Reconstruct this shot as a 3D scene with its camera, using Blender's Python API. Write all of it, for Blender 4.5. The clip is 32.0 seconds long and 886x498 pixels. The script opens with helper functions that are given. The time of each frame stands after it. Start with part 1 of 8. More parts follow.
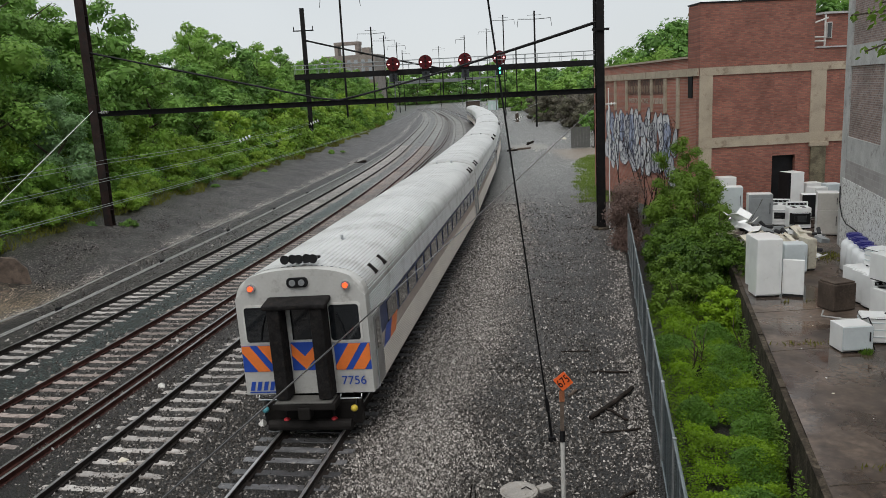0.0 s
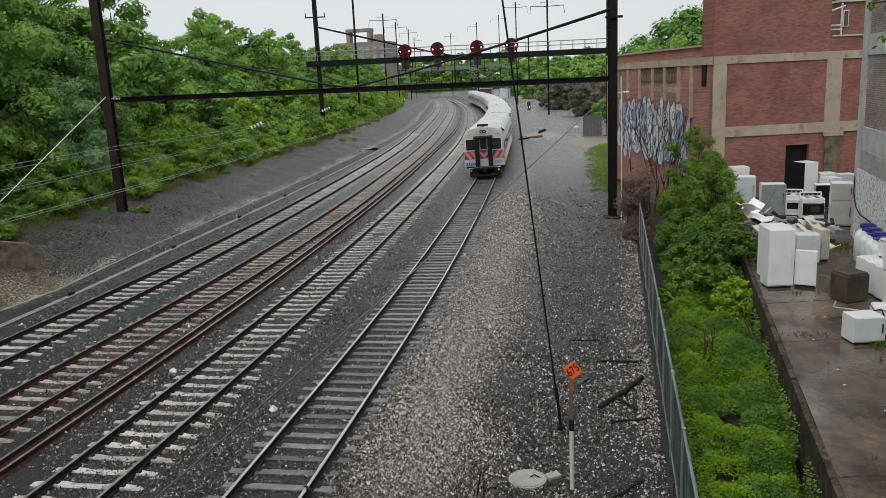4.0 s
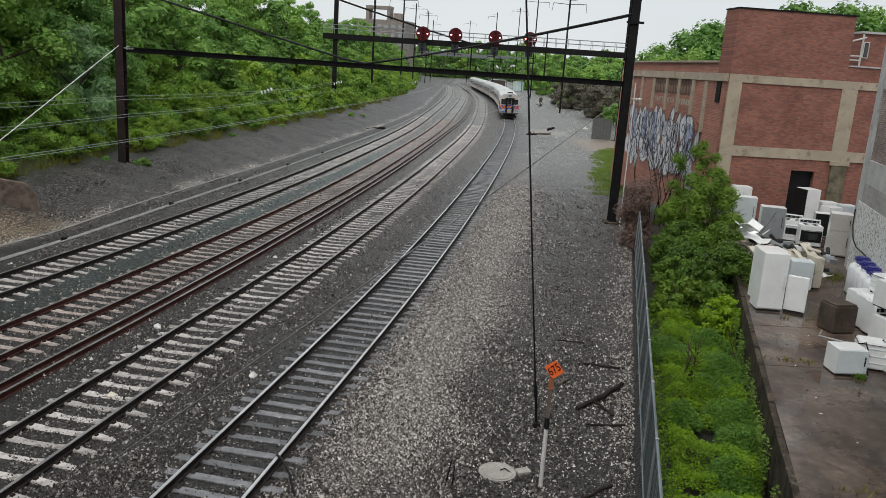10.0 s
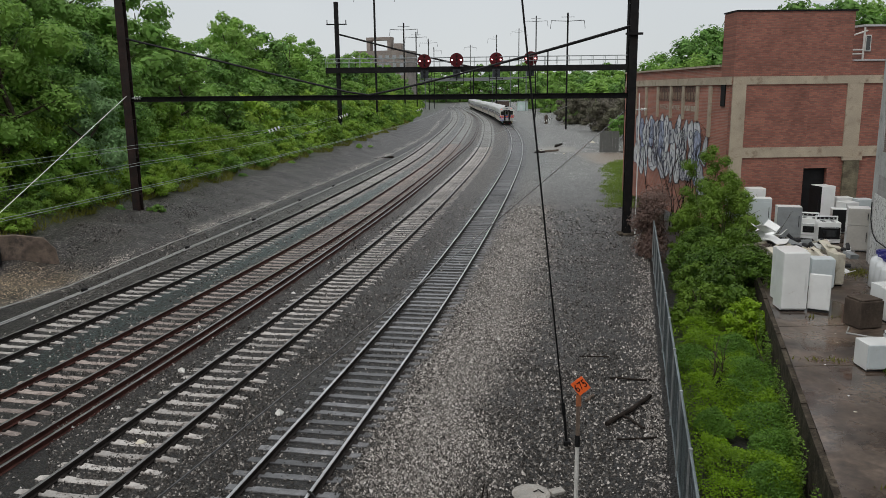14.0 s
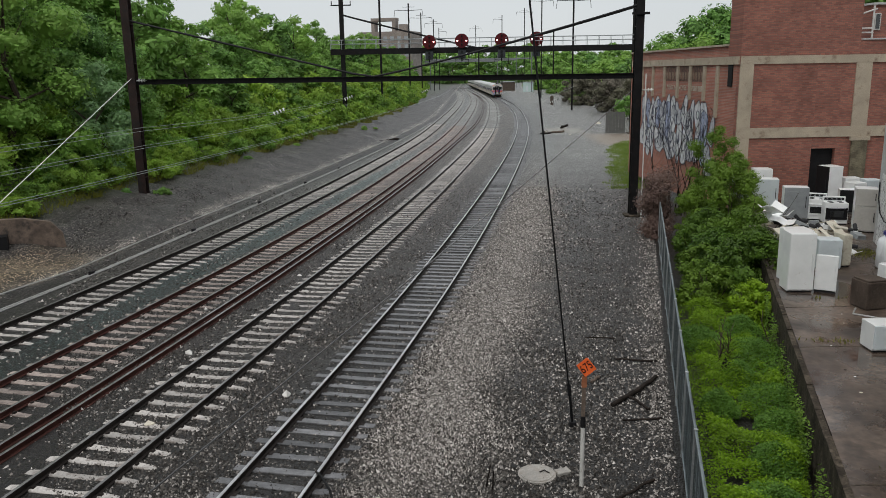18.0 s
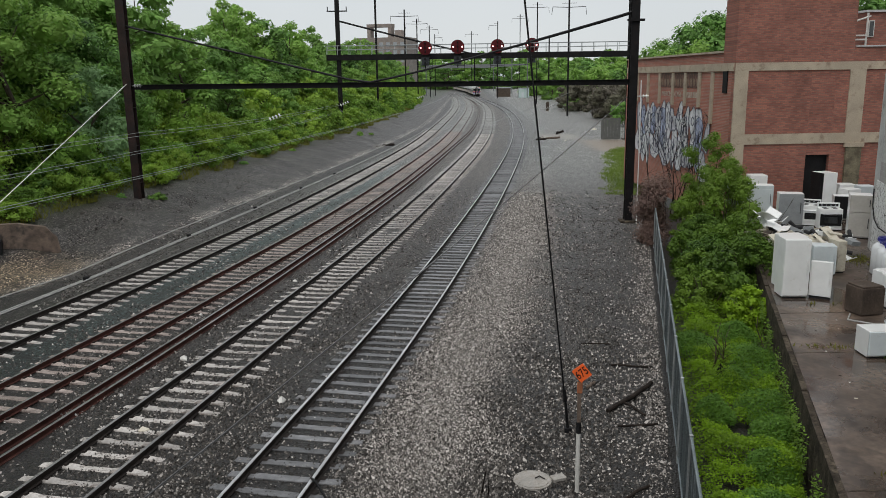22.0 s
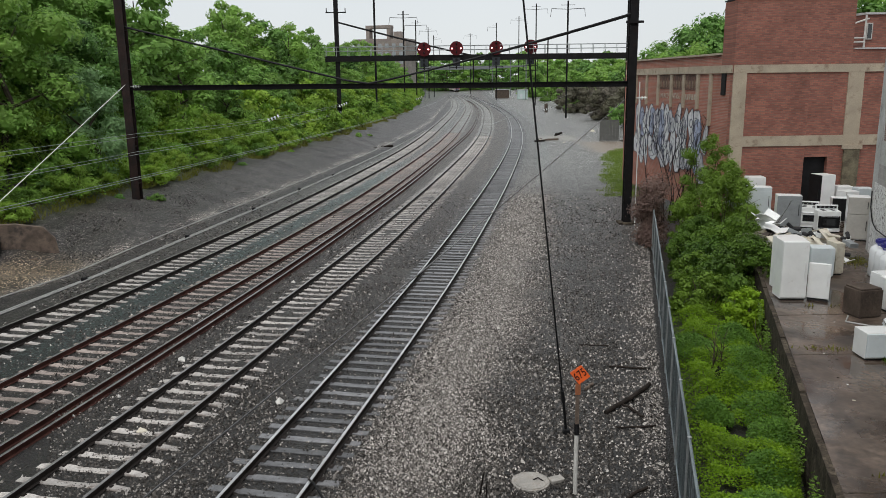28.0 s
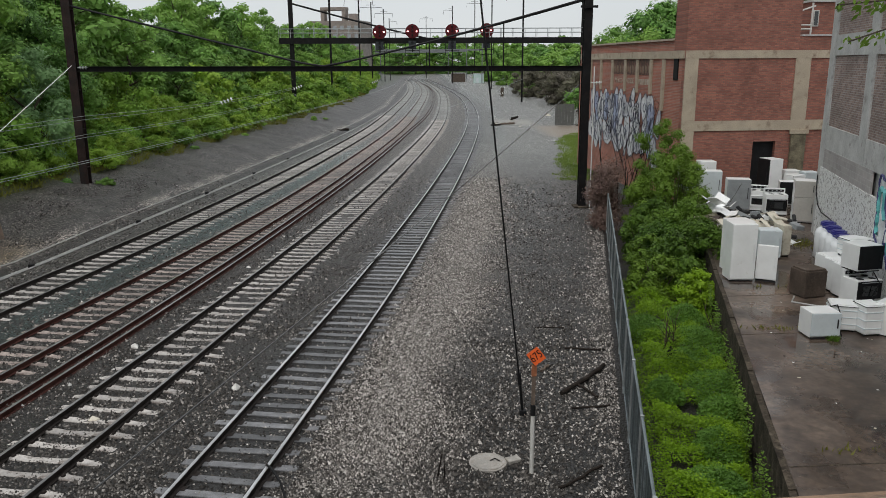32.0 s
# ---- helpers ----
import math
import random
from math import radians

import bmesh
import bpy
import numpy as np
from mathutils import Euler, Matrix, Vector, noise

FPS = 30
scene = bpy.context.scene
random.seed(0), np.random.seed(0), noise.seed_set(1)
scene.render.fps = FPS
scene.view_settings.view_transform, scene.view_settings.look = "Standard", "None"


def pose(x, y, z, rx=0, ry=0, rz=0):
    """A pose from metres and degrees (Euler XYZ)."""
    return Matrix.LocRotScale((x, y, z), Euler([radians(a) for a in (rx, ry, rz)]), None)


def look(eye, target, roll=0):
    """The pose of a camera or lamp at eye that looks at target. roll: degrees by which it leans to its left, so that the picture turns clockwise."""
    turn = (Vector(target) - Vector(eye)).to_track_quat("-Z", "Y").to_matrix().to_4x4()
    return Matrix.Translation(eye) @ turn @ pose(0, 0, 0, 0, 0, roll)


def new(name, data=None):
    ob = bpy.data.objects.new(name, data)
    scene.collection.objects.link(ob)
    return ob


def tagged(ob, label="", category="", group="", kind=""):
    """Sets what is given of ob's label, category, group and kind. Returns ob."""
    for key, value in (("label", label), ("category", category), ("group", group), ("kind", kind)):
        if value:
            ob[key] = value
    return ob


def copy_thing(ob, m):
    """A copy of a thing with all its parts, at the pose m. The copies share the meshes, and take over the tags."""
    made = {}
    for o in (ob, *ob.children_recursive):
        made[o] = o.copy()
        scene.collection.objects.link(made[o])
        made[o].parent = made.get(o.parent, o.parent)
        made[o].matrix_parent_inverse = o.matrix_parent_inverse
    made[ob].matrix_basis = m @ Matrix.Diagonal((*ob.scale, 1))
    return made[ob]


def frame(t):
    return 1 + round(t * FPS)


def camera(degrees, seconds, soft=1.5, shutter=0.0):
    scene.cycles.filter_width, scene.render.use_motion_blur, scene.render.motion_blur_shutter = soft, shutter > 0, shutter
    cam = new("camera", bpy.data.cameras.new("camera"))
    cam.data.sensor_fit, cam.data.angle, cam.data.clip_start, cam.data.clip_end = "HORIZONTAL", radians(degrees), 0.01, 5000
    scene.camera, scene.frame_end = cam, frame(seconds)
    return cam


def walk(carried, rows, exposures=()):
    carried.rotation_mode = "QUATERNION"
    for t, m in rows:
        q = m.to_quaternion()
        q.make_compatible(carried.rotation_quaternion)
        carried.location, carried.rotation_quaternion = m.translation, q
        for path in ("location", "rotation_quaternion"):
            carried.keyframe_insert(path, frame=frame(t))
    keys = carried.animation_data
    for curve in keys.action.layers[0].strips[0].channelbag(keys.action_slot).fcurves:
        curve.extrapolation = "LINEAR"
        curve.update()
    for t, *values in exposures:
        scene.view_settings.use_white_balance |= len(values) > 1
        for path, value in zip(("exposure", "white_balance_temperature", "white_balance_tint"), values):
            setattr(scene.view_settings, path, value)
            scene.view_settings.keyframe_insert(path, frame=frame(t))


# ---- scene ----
cam = camera(59.26, 32.0, soft=0.6)
PATH = [
    (0.0, pose(0, 0, 7.86, 78.57, 2.85, -0.39)),
    (0.5, pose(0, 0, 7.86, 78.46, 2.96, -0.32)),
    (1.0, pose(0, 0, 7.86, 78.33, 3.03, -0.07)),
    (1.5, pose(0, 0, 7.86, 78.45, 3.07, 0.09)),
    (2.0, pose(0, 0, 7.86, 78.53, 3.12, 0.06)),
    (2.5, pose(0, 0, 7.86, 78.60, 3.00, -0.25)),
    (3.0, pose(0, 0, 7.86, 78.41, 3.03, -0.09)),
    (3.5, pose(0, 0, 7.86, 77.62, 2.78, 0.25)),
    (5.5, pose(0, 0, 7.86, 78.30, 1.80, 1.08)),
    (6.0, pose(0, 0, 7.86, 77.62, 0.66, 1.54)),
    (6.5, pose(0, 0, 7.86, 76.00, -1.66, 1.16)),
    (7.0, pose(0, 0, 7.86, 75.66, -2.89, 0.60)),
    (7.5, pose(0, 0, 7.86, 75.81, -3.84, 0.41)),
    (8.0, pose(0, 0, 7.86, 76.30, -4.80, -0.04)),
    (8.5, pose(0, 0, 7.86, 76.90, -5.41, -0.29)),
    (9.0, pose(0, 0, 7.86, 77.06, -5.62, -0.44)),
    (9.5, pose(0, 0, 7.86, 77.07, -5.56, -0.05)),
    (10.0, pose(0, 0, 7.86, 76.72, -3.67, 1.53)),
    (10.5, pose(0, 0, 7.86, 76.35, -2.18, 1.17)),
    (11.0, pose(0, 0, 7.86, 76.29, -0.86, 0.98)),
    (11.5, pose(0, 0, 7.86, 76.23, -0.23, 0.99)),
    (12.0, pose(0, 0, 7.86, 76.28, 0.09, 0.95)),
    (12.5, pose(0, 0, 7.86, 76.29, 0.36, 1.03)),
    (13.0, pose(0, 0, 7.86, 77.42, 0.57, 1.16)),
    (13.5, pose(0, 0, 7.86, 79.00, 0.80, 1.53)),
    (14.0, pose(0, 0, 7.86, 78.51, 0.67, 1.77)),
    (14.5, pose(0, 0, 7.86, 78.21, 0.66, 1.85)),
    (15.0, pose(0, 0, 7.86, 77.39, 0.82, 1.95)),
    (15.5, pose(0, 0, 7.86, 77.13, 1.00, 2.02)),
    (17.5, pose(0, 0, 7.86, 77.21, 0.99, 2.09)),
    (18.0, pose(0, 0, 7.86, 77.19, 0.93, 2.14)),
    (18.5, pose(0, 0, 7.86, 77.25, 0.89, 2.12)),
    (19.0, pose(0, 0, 7.86, 77.37, 0.89, 2.06)),
    (19.5, pose(0, 0, 7.86, 77.42, 0.91, 1.99)),
    (20.0, pose(0, 0, 7.86, 77.39, 0.85, 2.01)),
    (20.5, pose(0, 0, 7.86, 77.46, 0.88, 1.95)),
    (21.0, pose(0, 0, 7.86, 77.55, 0.84, 1.86)),
    (21.5, pose(0, 0, 7.86, 77.56, 0.83, 1.92)),
    (22.0, pose(0, 0, 7.86, 77.60, 0.80, 1.84)),
    (22.5, pose(0, 0, 7.86, 77.56, 0.82, 1.88)),
    (23.0, pose(0, 0, 7.86, 77.63, 0.83, 1.84)),
    (23.5, pose(0, 0, 7.86, 77.67, 0.81, 1.88)),
    (24.0, pose(0, 0, 7.86, 77.65, 0.80, 1.89)),
    (24.5, pose(0, 0, 7.86, 77.63, 0.78, 1.88)),
    (25.0, pose(0, 0, 7.86, 77.67, 0.78, 1.93)),
    (25.5, pose(0, 0, 7.86, 77.74, 0.81, 1.89)),
    (27.5, pose(0, 0, 7.86, 77.78, 0.69, 1.73)),
    (28.0, pose(0, 0, 7.86, 77.70, 0.68, 1.75)),
    (28.5, pose(0, 0, 7.86, 77.71, 0.71, 1.76)),
    (29.0, pose(0, 0, 7.86, 77.62, 0.65, 1.74)),
    (29.5, pose(0, 0, 7.86, 76.60, 0.55, 1.08)),
    (30.0, pose(0, -0, 7.86, 76.11, 0.34, 0.82)),
    (30.5, pose(0, -0.015, 7.86, 76.33, 0.40, 0.32)),
    (31.0, pose(0, -0.0305, 7.86, 76.43, 0.46, -0.65)),
    (31.5, pose(0, -0.0305, 7.86, 76.47, 0.38, -1.23)),
    (32.0, pose(0, -0.0305, 7.86, 76.51, 0.26, -1.40)),
]
EXPOSURES = [(0, 0.0), (1, 0.1), (2, 0.12), (3, 0.06), (6, 0.07), (6.5, 0.18), (7, 0.3), (7.5, 0.14), (8, 0.0), (9, -0.03), (10, 0.08), (11, 0.03), (12, 0.02), (13, 0.03), (14, -0.13), (15, -0.04),
             (18, -0.07), (20, -0.07), (22, -0.04), (23, -0.03), (24, 0.03), (25, 0.06), (28, 0.1), (29, 0.07), (29.5, 0.18), (30, 0.28), (30.5, 0.12), (31, 0.0), (32, -0.03)]
walk(cam, PATH, EXPOSURES)

# ---------------------------------------------------------------- sky and light
world = bpy.data.worlds.new("overcast_sky")
scene.world = world
world.use_nodes = True
wn = world.node_tree.nodes
wl = world.node_tree.links
sky = wn.new("ShaderNodeTexSky")
sky.sky_type = "NISHITA"
sky.sun_disc = False
sky.sun_elevation = radians(48)
sky.sun_rotation = radians(150)
cloud = wn.new("ShaderNodeTexNoise")
cloud.inputs["Scale"].default_value = 1.6
cloud.inputs["Detail"].default_value = 4
cramp = wn.new("ShaderNodeValToRGB")
cramp.color_ramp.elements[0].position = 0.3
cramp.color_ramp.elements[0].color = (6.6, 6.95, 7.2, 1)
cramp.color_ramp.elements[1].position = 0.75
cramp.color_ramp.elements[1].color = (7.8, 8.1, 8.3, 1)
wl.new(cloud.outputs["Fac"], cramp.inputs["Fac"])
wmix = wn.new("ShaderNodeMixRGB")
wmix.inputs["Fac"].default_value = 0.9
wl.new(sky.outputs["Color"], wmix.inputs["Color1"])
wl.new(cramp.outputs["Color"], wmix.inputs["Color2"])
bg = wn["Background"]
bg.inputs["Strength"].default_value = 0.1
wl.new(wmix.outputs["Color"], bg.inputs["Color"])

sun_data = bpy.data.lights.new("sun", "SUN")
sun_data.energy = 2.0
sun_data.angle = radians(50)
sun_data.color = (1.0, 0.97, 0.93)
sun = new("sun", sun_data)
sun.matrix_world = look((0, 0, 60), (12, 26, 0))


# ---------------------------------------------------------------- materials
def shader(name):
    m = bpy.data.materials.new(name)
    m.use_nodes = True
    return m, m.node_tree.nodes, m.node_tree.links, m.node_tree.nodes["Principled BSDF"]


def rgb(c, k=1.0):
    return (min(1, c[0] * k), min(1, c[1] * k), min(1, c[2] * k), 1)


def plain(name, c, rough=0.6, metal=0.0, var=0.25, scale=3.0, fine=40.0, bump=0.15, dirt=None, dirt_at=0.62, coat=0.0, isl=0.0, obj=0.0):
    """A surface with broad and fine variation in object space, and stains of a second colour."""
    m, n, l, b = shader(name)
    tc = n.new("ShaderNodeNewGeometry")
    broad = n.new("ShaderNodeTexNoise")
    broad.inputs["Scale"].default_value = scale
    broad.inputs["Detail"].default_value = 5
    small = n.new("ShaderNodeTexNoise")
    small.inputs["Scale"].default_value = fine
    small.inputs["Detail"].default_value = 3
    co = n.new("ShaderNodeTexCoord")
    for t in (broad, small):
        l.new(co.outputs["Object"], t.inputs["Vector"])
    ramp = n.new("ShaderNodeValToRGB")
    ramp.color_ramp.elements[0].position = 0.3
    ramp.color_ramp.elements[1].position = 0.7
    ramp.color_ramp.elements[0].color = rgb(c, 1 - var)
    ramp.color_ramp.elements[1].color = rgb(c, 1 + var)
    l.new(broad.outputs["Fac"], ramp.inputs["Fac"])
    out = ramp.outputs["Color"]
    mx = n.new("ShaderNodeMixRGB")
    mx.blend_type = "OVERLAY"
    mx.inputs["Fac"].default_value = min(0.9, var * 1.6)
    l.new(out, mx.inputs["Color1"])
    l.new(small.outputs["Fac"], mx.inputs["Color2"])
    out = mx.outputs["Color"]
    for amount, src in ((isl, tc.outputs["Random Per Island"]), (obj, None)):
        if amount:
            if src is None:
                src = n.new("ShaderNodeObjectInfo").outputs["Random"]
            mr = n.new("ShaderNodeMapRange")
            mr.inputs["To Min"].default_value = 1 - amount
            mr.inputs["To Max"].default_value = 1 + amount
            l.new(src, mr.inputs["Value"])
            mu = n.new("ShaderNodeMixRGB")
            mu.blend_type = "MULTIPLY"
            mu.inputs["Fac"].default_value = 1
            l.new(out, mu.inputs["Color1"])
            l.new(mr.outputs["Result"], mu.inputs["Color2"])
            out = mu.outputs["Color"]
    if dirt:
        dn = n.new("ShaderNodeTexNoise")
        dn.inputs["Scale"].default_value = scale * 1.7
        dn.inputs["Detail"].default_value = 8
        dn.inputs["Roughness"].default_value = 0.7
        l.new(co.outputs["Object"], dn.inputs["Vector"])
        dr = n.new("ShaderNodeValToRGB")
        dr.color_ramp.elements[0].position = dirt_at - 0.08
        dr.color_ramp.elements[1].position = dirt_at + 0.1
        l.new(dn.outputs["Fac"], dr.inputs["Fac"])
        dm = n.new("ShaderNodeMixRGB")
        l.new(dr.outputs["Color"], dm.inputs["Fac"])
        l.new(out, dm.inputs["Color1"])
        dm.inputs["Color2"].default_value = rgb(dirt)
        out = dm.outputs["Color"]
    l.new(out, b.inputs["Base Color"])
    b.inputs["Roughness"].default_value = rough
    b.inputs["Metallic"].default_value = metal
    b.inputs["Coat Weight"].default_value = coat
    if max(c) < 0.1 and rough > 0.3:
        b.inputs["Specular IOR Level"].default_value = 0.18
    if bump:
        bp = n.new("ShaderNodeBump")
        bp.inputs["Strength"].default_value = bump
        bp.inputs["Distance"].default_value = 0.02
        l.new(small.outputs["Fac"], bp.inputs["Height"])
        l.new(bp.outputs["Normal"], b.inputs["Normal"])
    return m


def glow(name, c, strength):
    m, n, l, b = shader(name)
    b.inputs["Base Color"].default_value = rgb(c)
    b.inputs["Emission Color"].default_value = rgb(c)
    b.inputs["Emission Strength"].default_value = strength
    return m


def leafy(name, dark, light, yellow, through_light=0.35):
    """Leaves: colour by island and by plant, gloss and some light let through."""
    m, n, l, b = shader(name)
    g = n.new("ShaderNodeNewGeometry")
    oi = n.new("ShaderNodeObjectInfo")

    def drift(scale, lo, hi):
        nz = n.new("ShaderNodeTexNoise")
        nz.inputs["Scale"].default_value = scale
        nz.inputs["Detail"].default_value = 3
        l.new(g.outputs["Position"], nz.inputs["Vector"])
        mr = n.new("ShaderNodeMapRange")
        mr.inputs["From Min"].default_value = 0.32
        mr.inputs["From Max"].default_value = 0.68
        mr.inputs["To Min"].default_value = lo
        mr.inputs["To Max"].default_value = hi
        l.new(nz.outputs["Fac"], mr.inputs["Value"])
        return mr.outputs["Result"]

    ramp = n.new("ShaderNodeValToRGB")
    ramp.color_ramp.elements[0].color = rgb(dark)
    ramp.color_ramp.elements[1].color = rgb(light)
    add = n.new("ShaderNodeMath")
    add.operation = "MULTIPLY_ADD"
    add.inputs[1].default_value = 0.36
    l.new(g.outputs["Random Per Island"], add.inputs[0])
    l.new(drift(0.33, -0.05, 0.38), add.inputs[2])
    more = n.new("ShaderNodeMath")
    l.new(add.outputs[0], more.inputs[0])
    l.new(drift(1.5, -0.12, 0.32), more.inputs[1])
    l.new(more.outputs[0], ramp.inputs["Fac"])
    mx = n.new("ShaderNodeMixRGB")
    mx.inputs["Color2"].default_value = rgb(yellow)
    f = n.new("ShaderNodeMapRange")
    f.inputs["To Min"].default_value = 0.0
    f.inputs["To Max"].default_value = 0.6
    l.new(oi.outputs["Random"], f.inputs["Value"])
    l.new(f.outputs["Result"], mx.inputs["Fac"])
    l.new(ramp.outputs["Color"], mx.inputs["Color1"])
    l.new(mx.outputs["Color"], b.inputs["Base Color"])
    b.inputs["Roughness"].default_value = 0.5
    b.inputs["Specular IOR Level"].default_value = 0.25
    tr = n.new("ShaderNodeBsdfTranslucent")
    l.new(mx.outputs["Color"], tr.inputs["Color"])
    ms = n.new("ShaderNodeMixShader")
    ms.inputs["Fac"].default_value = through_light
    l.new(b.outputs["BSDF"], ms.inputs[1])
    l.new(tr.outputs["BSDF"], ms.inputs[2])
    l.new(ms.outputs["Shader"], n["Material Output"].inputs["Surface"])
    return m


def stony(name, shades, scale, rough=0.8, moss=None, bump=0.6):
    """Loose crushed stone: cells of several shades over a broad drift of tone."""
    m, n, l, b = shader(name)
    g = n.new("ShaderNodeNewGeometry")
    v = n.new("ShaderNodeTexVoronoi")
    v.inputs["Scale"].default_value = scale
    v2 = n.new("ShaderNodeTexVoronoi")
    v2.inputs["Scale"].default_value = scale * 0.45
    nz = n.new("ShaderNodeTexNoise")
    nz.inputs["Scale"].default_value = 0.35
    nz.inputs["Detail"].default_value = 7
    nz.inputs["Roughness"].default_value = 0.65
    for t in (v, v2, nz):
        l.new(g.outputs["Position"], t.inputs["Vector"])
    ramp = n.new("ShaderNodeValToRGB")
    els = ramp.color_ramp.elements
    while len(els) < len(shades):
        els.new(0.5)
    for i, c in enumerate(shades):
        els[i].position = i / (len(shades) - 1)
        els[i].color = rgb(c)
    sep = n.new("ShaderNodeSeparateColor")
    l.new(v.outputs["Color"], sep.inputs["Color"])
    l.new(sep.outputs["Red"], ramp.inputs["Fac"])
    # cells darken towards their rims: shade of the gaps painted into the colour
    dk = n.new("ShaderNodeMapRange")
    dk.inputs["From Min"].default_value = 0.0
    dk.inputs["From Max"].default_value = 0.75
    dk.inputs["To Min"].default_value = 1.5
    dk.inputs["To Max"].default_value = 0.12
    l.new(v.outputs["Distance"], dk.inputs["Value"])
    br = n.new("ShaderNodeMapRange")
    br.inputs["From Min"].default_value = 0.25
    br.inputs["From Max"].default_value = 0.75
    br.inputs["To Min"].default_value = 0.62
    br.inputs["To Max"].default_value = 1.4
    l.new(nz.outputs["Fac"], br.inputs["Value"])
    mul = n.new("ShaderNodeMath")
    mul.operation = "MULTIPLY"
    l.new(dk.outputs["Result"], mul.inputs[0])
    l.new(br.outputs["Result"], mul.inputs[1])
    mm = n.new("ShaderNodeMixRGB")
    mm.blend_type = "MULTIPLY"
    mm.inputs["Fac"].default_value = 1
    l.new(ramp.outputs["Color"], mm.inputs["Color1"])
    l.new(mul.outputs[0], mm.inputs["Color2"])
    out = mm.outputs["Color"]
    if moss:
        mn = n.new("ShaderNodeTexNoise")
        mn.inputs["Scale"].default_value = 0.8
        mn.inputs["Detail"].default_value = 8
        l.new(g.outputs["Position"], mn.inputs["Vector"])
        mr = n.new("ShaderNodeValToRGB")
        mr.color_ramp.elements[0].position = 0.5
        mr.color_ramp.elements[1].position = 0.62
        l.new(mn.outputs["Fac"], mr.inputs["Fac"])
        mo = n.new("ShaderNodeMixRGB")
        mo.inputs["Color2"].default_value = rgb(moss)
        l.new(mr.outputs["Color"], mo.inputs["Fac"])
        l.new(out, mo.inputs["Color1"])
        out = mo.outputs["Color"]
    l.new(out, b.inputs["Base Color"])
    b.inputs["Roughness"].default_value = rough
    b.inputs["Specular IOR Level"].default_value = 0.25
    bp = n.new("ShaderNodeBump")
    bp.inputs["Strength"].default_value = bump
    bp.inputs["Distance"].default_value = 0.05
    inv = n.new("ShaderNodeMath")
    inv.operation = "SUBTRACT"
    inv.inputs[0].default_value = 1
    l.new(v.outputs["Distance"], inv.inputs[1])
    l.new(inv.outputs[0], bp.inputs["Height"])
    l.new(bp.outputs["Normal"], b.inputs["Normal"])
    return m


def bricky(name, c1, c2, mortar, rough=0.85, w=0.22, h=0.075, rot=0.0, paint=None, paint_at=0.5, worn=0.5, flake=1.1):
    """Brickwork at true size, weathered at two scales; mapped on walls by their own x and z."""
    m, n, l, b = shader(name)
    co = n.new("ShaderNodeTexCoord")
    mp = n.new("ShaderNodeMapping")
    mp.inputs["Rotation"].default_value = (radians(-90), 0, 0)
    l.new(co.outputs["Object"], mp.inputs["Vector"])
    bt = n.new("ShaderNodeTexBrick")
    bt.inputs["Scale"].default_value = 1
    bt.inputs["Brick Width"].default_value = w
    bt.inputs["Row Height"].default_value = h
    bt.inputs["Mortar Size"].default_value = 0.009
    bt.inputs["Color1"].default_value = rgb(c1)
    bt.inputs["Color2"].default_value = rgb(c2)
    bt.inputs["Mortar"].default_value = rgb(mortar)
    l.new(mp.outputs["Vector"], bt.inputs["Vector"])
    nz = n.new("ShaderNodeTexNoise")
    nz.inputs["Scale"].default_value = 0.5
    nz.inputs["Detail"].default_value = 9
    nz.inputs["Roughness"].default_value = 0.7
    mp2 = n.new("ShaderNodeMapping")
    mp2.inputs["Scale"].default_value = (1, 1, 1.3)
    l.new(co.outputs["Object"], mp2.inputs["Vector"])
    l.new(mp2.outputs["Vector"], nz.inputs["Vector"])
    mr = n.new("ShaderNodeMapRange")
    mr.inputs["From Min"].default_value = 0.3
    mr.inputs["From Max"].default_value = 0.7
    mr.inputs["To Min"].default_value = 1 - worn * 0.6
    mr.inputs["To Max"].default_value = 1 + worn * 0.5
    l.new(nz.outputs["Fac"], mr.inputs["Value"])
    mu = n.new("ShaderNodeMixRGB")
    mu.blend_type = "MULTIPLY"
    mu.inputs["Fac"].default_value = 1
    l.new(bt.outputs["Color"], mu.inputs["Color1"])
    l.new(mr.outputs["Result"], mu.inputs["Color2"])
    out = mu.outputs["Color"]
    if paint:
        pn = n.new("ShaderNodeTexNoise")
        pn.inputs["Scale"].default_value = flake
        pn.inputs["Detail"].default_value = 10
        pn.inputs["Roughness"].default_value = 0.75
        l.new(co.outputs["Object"], pn.inputs["Vector"])
        pr = n.new("ShaderNodeValToRGB")
        pr.color_ramp.elements[0].position = paint_at - 0.06
        pr.color_ramp.elements[1].position = paint_at + 0.04
        l.new(pn.outputs["Fac"], pr.inputs["Fac"])
        pm = n.new("ShaderNodeMixRGB")
        l.new(pr.outputs["Color"], pm.inputs["Fac"])
        l.new(out, pm.inputs["Color1"])
        pm.inputs["Color2"].default_value = rgb(paint)
        out = pm.outputs["Color"]
    l.new(out, b.inputs["Base Color"])
    b.inputs["Roughness"].default_value = rough
    bp = n.new("ShaderNodeBump")
    bp.inputs["Strength"].default_value = 0.5
    bp.inputs["Distance"].default_value = 0.01
    bp.invert = True
    l.new(bt.outputs["Fac"], bp.inputs["Height"])
    l.new(bp.outputs["Normal"], b.inputs["Normal"])
    return m


M = {}


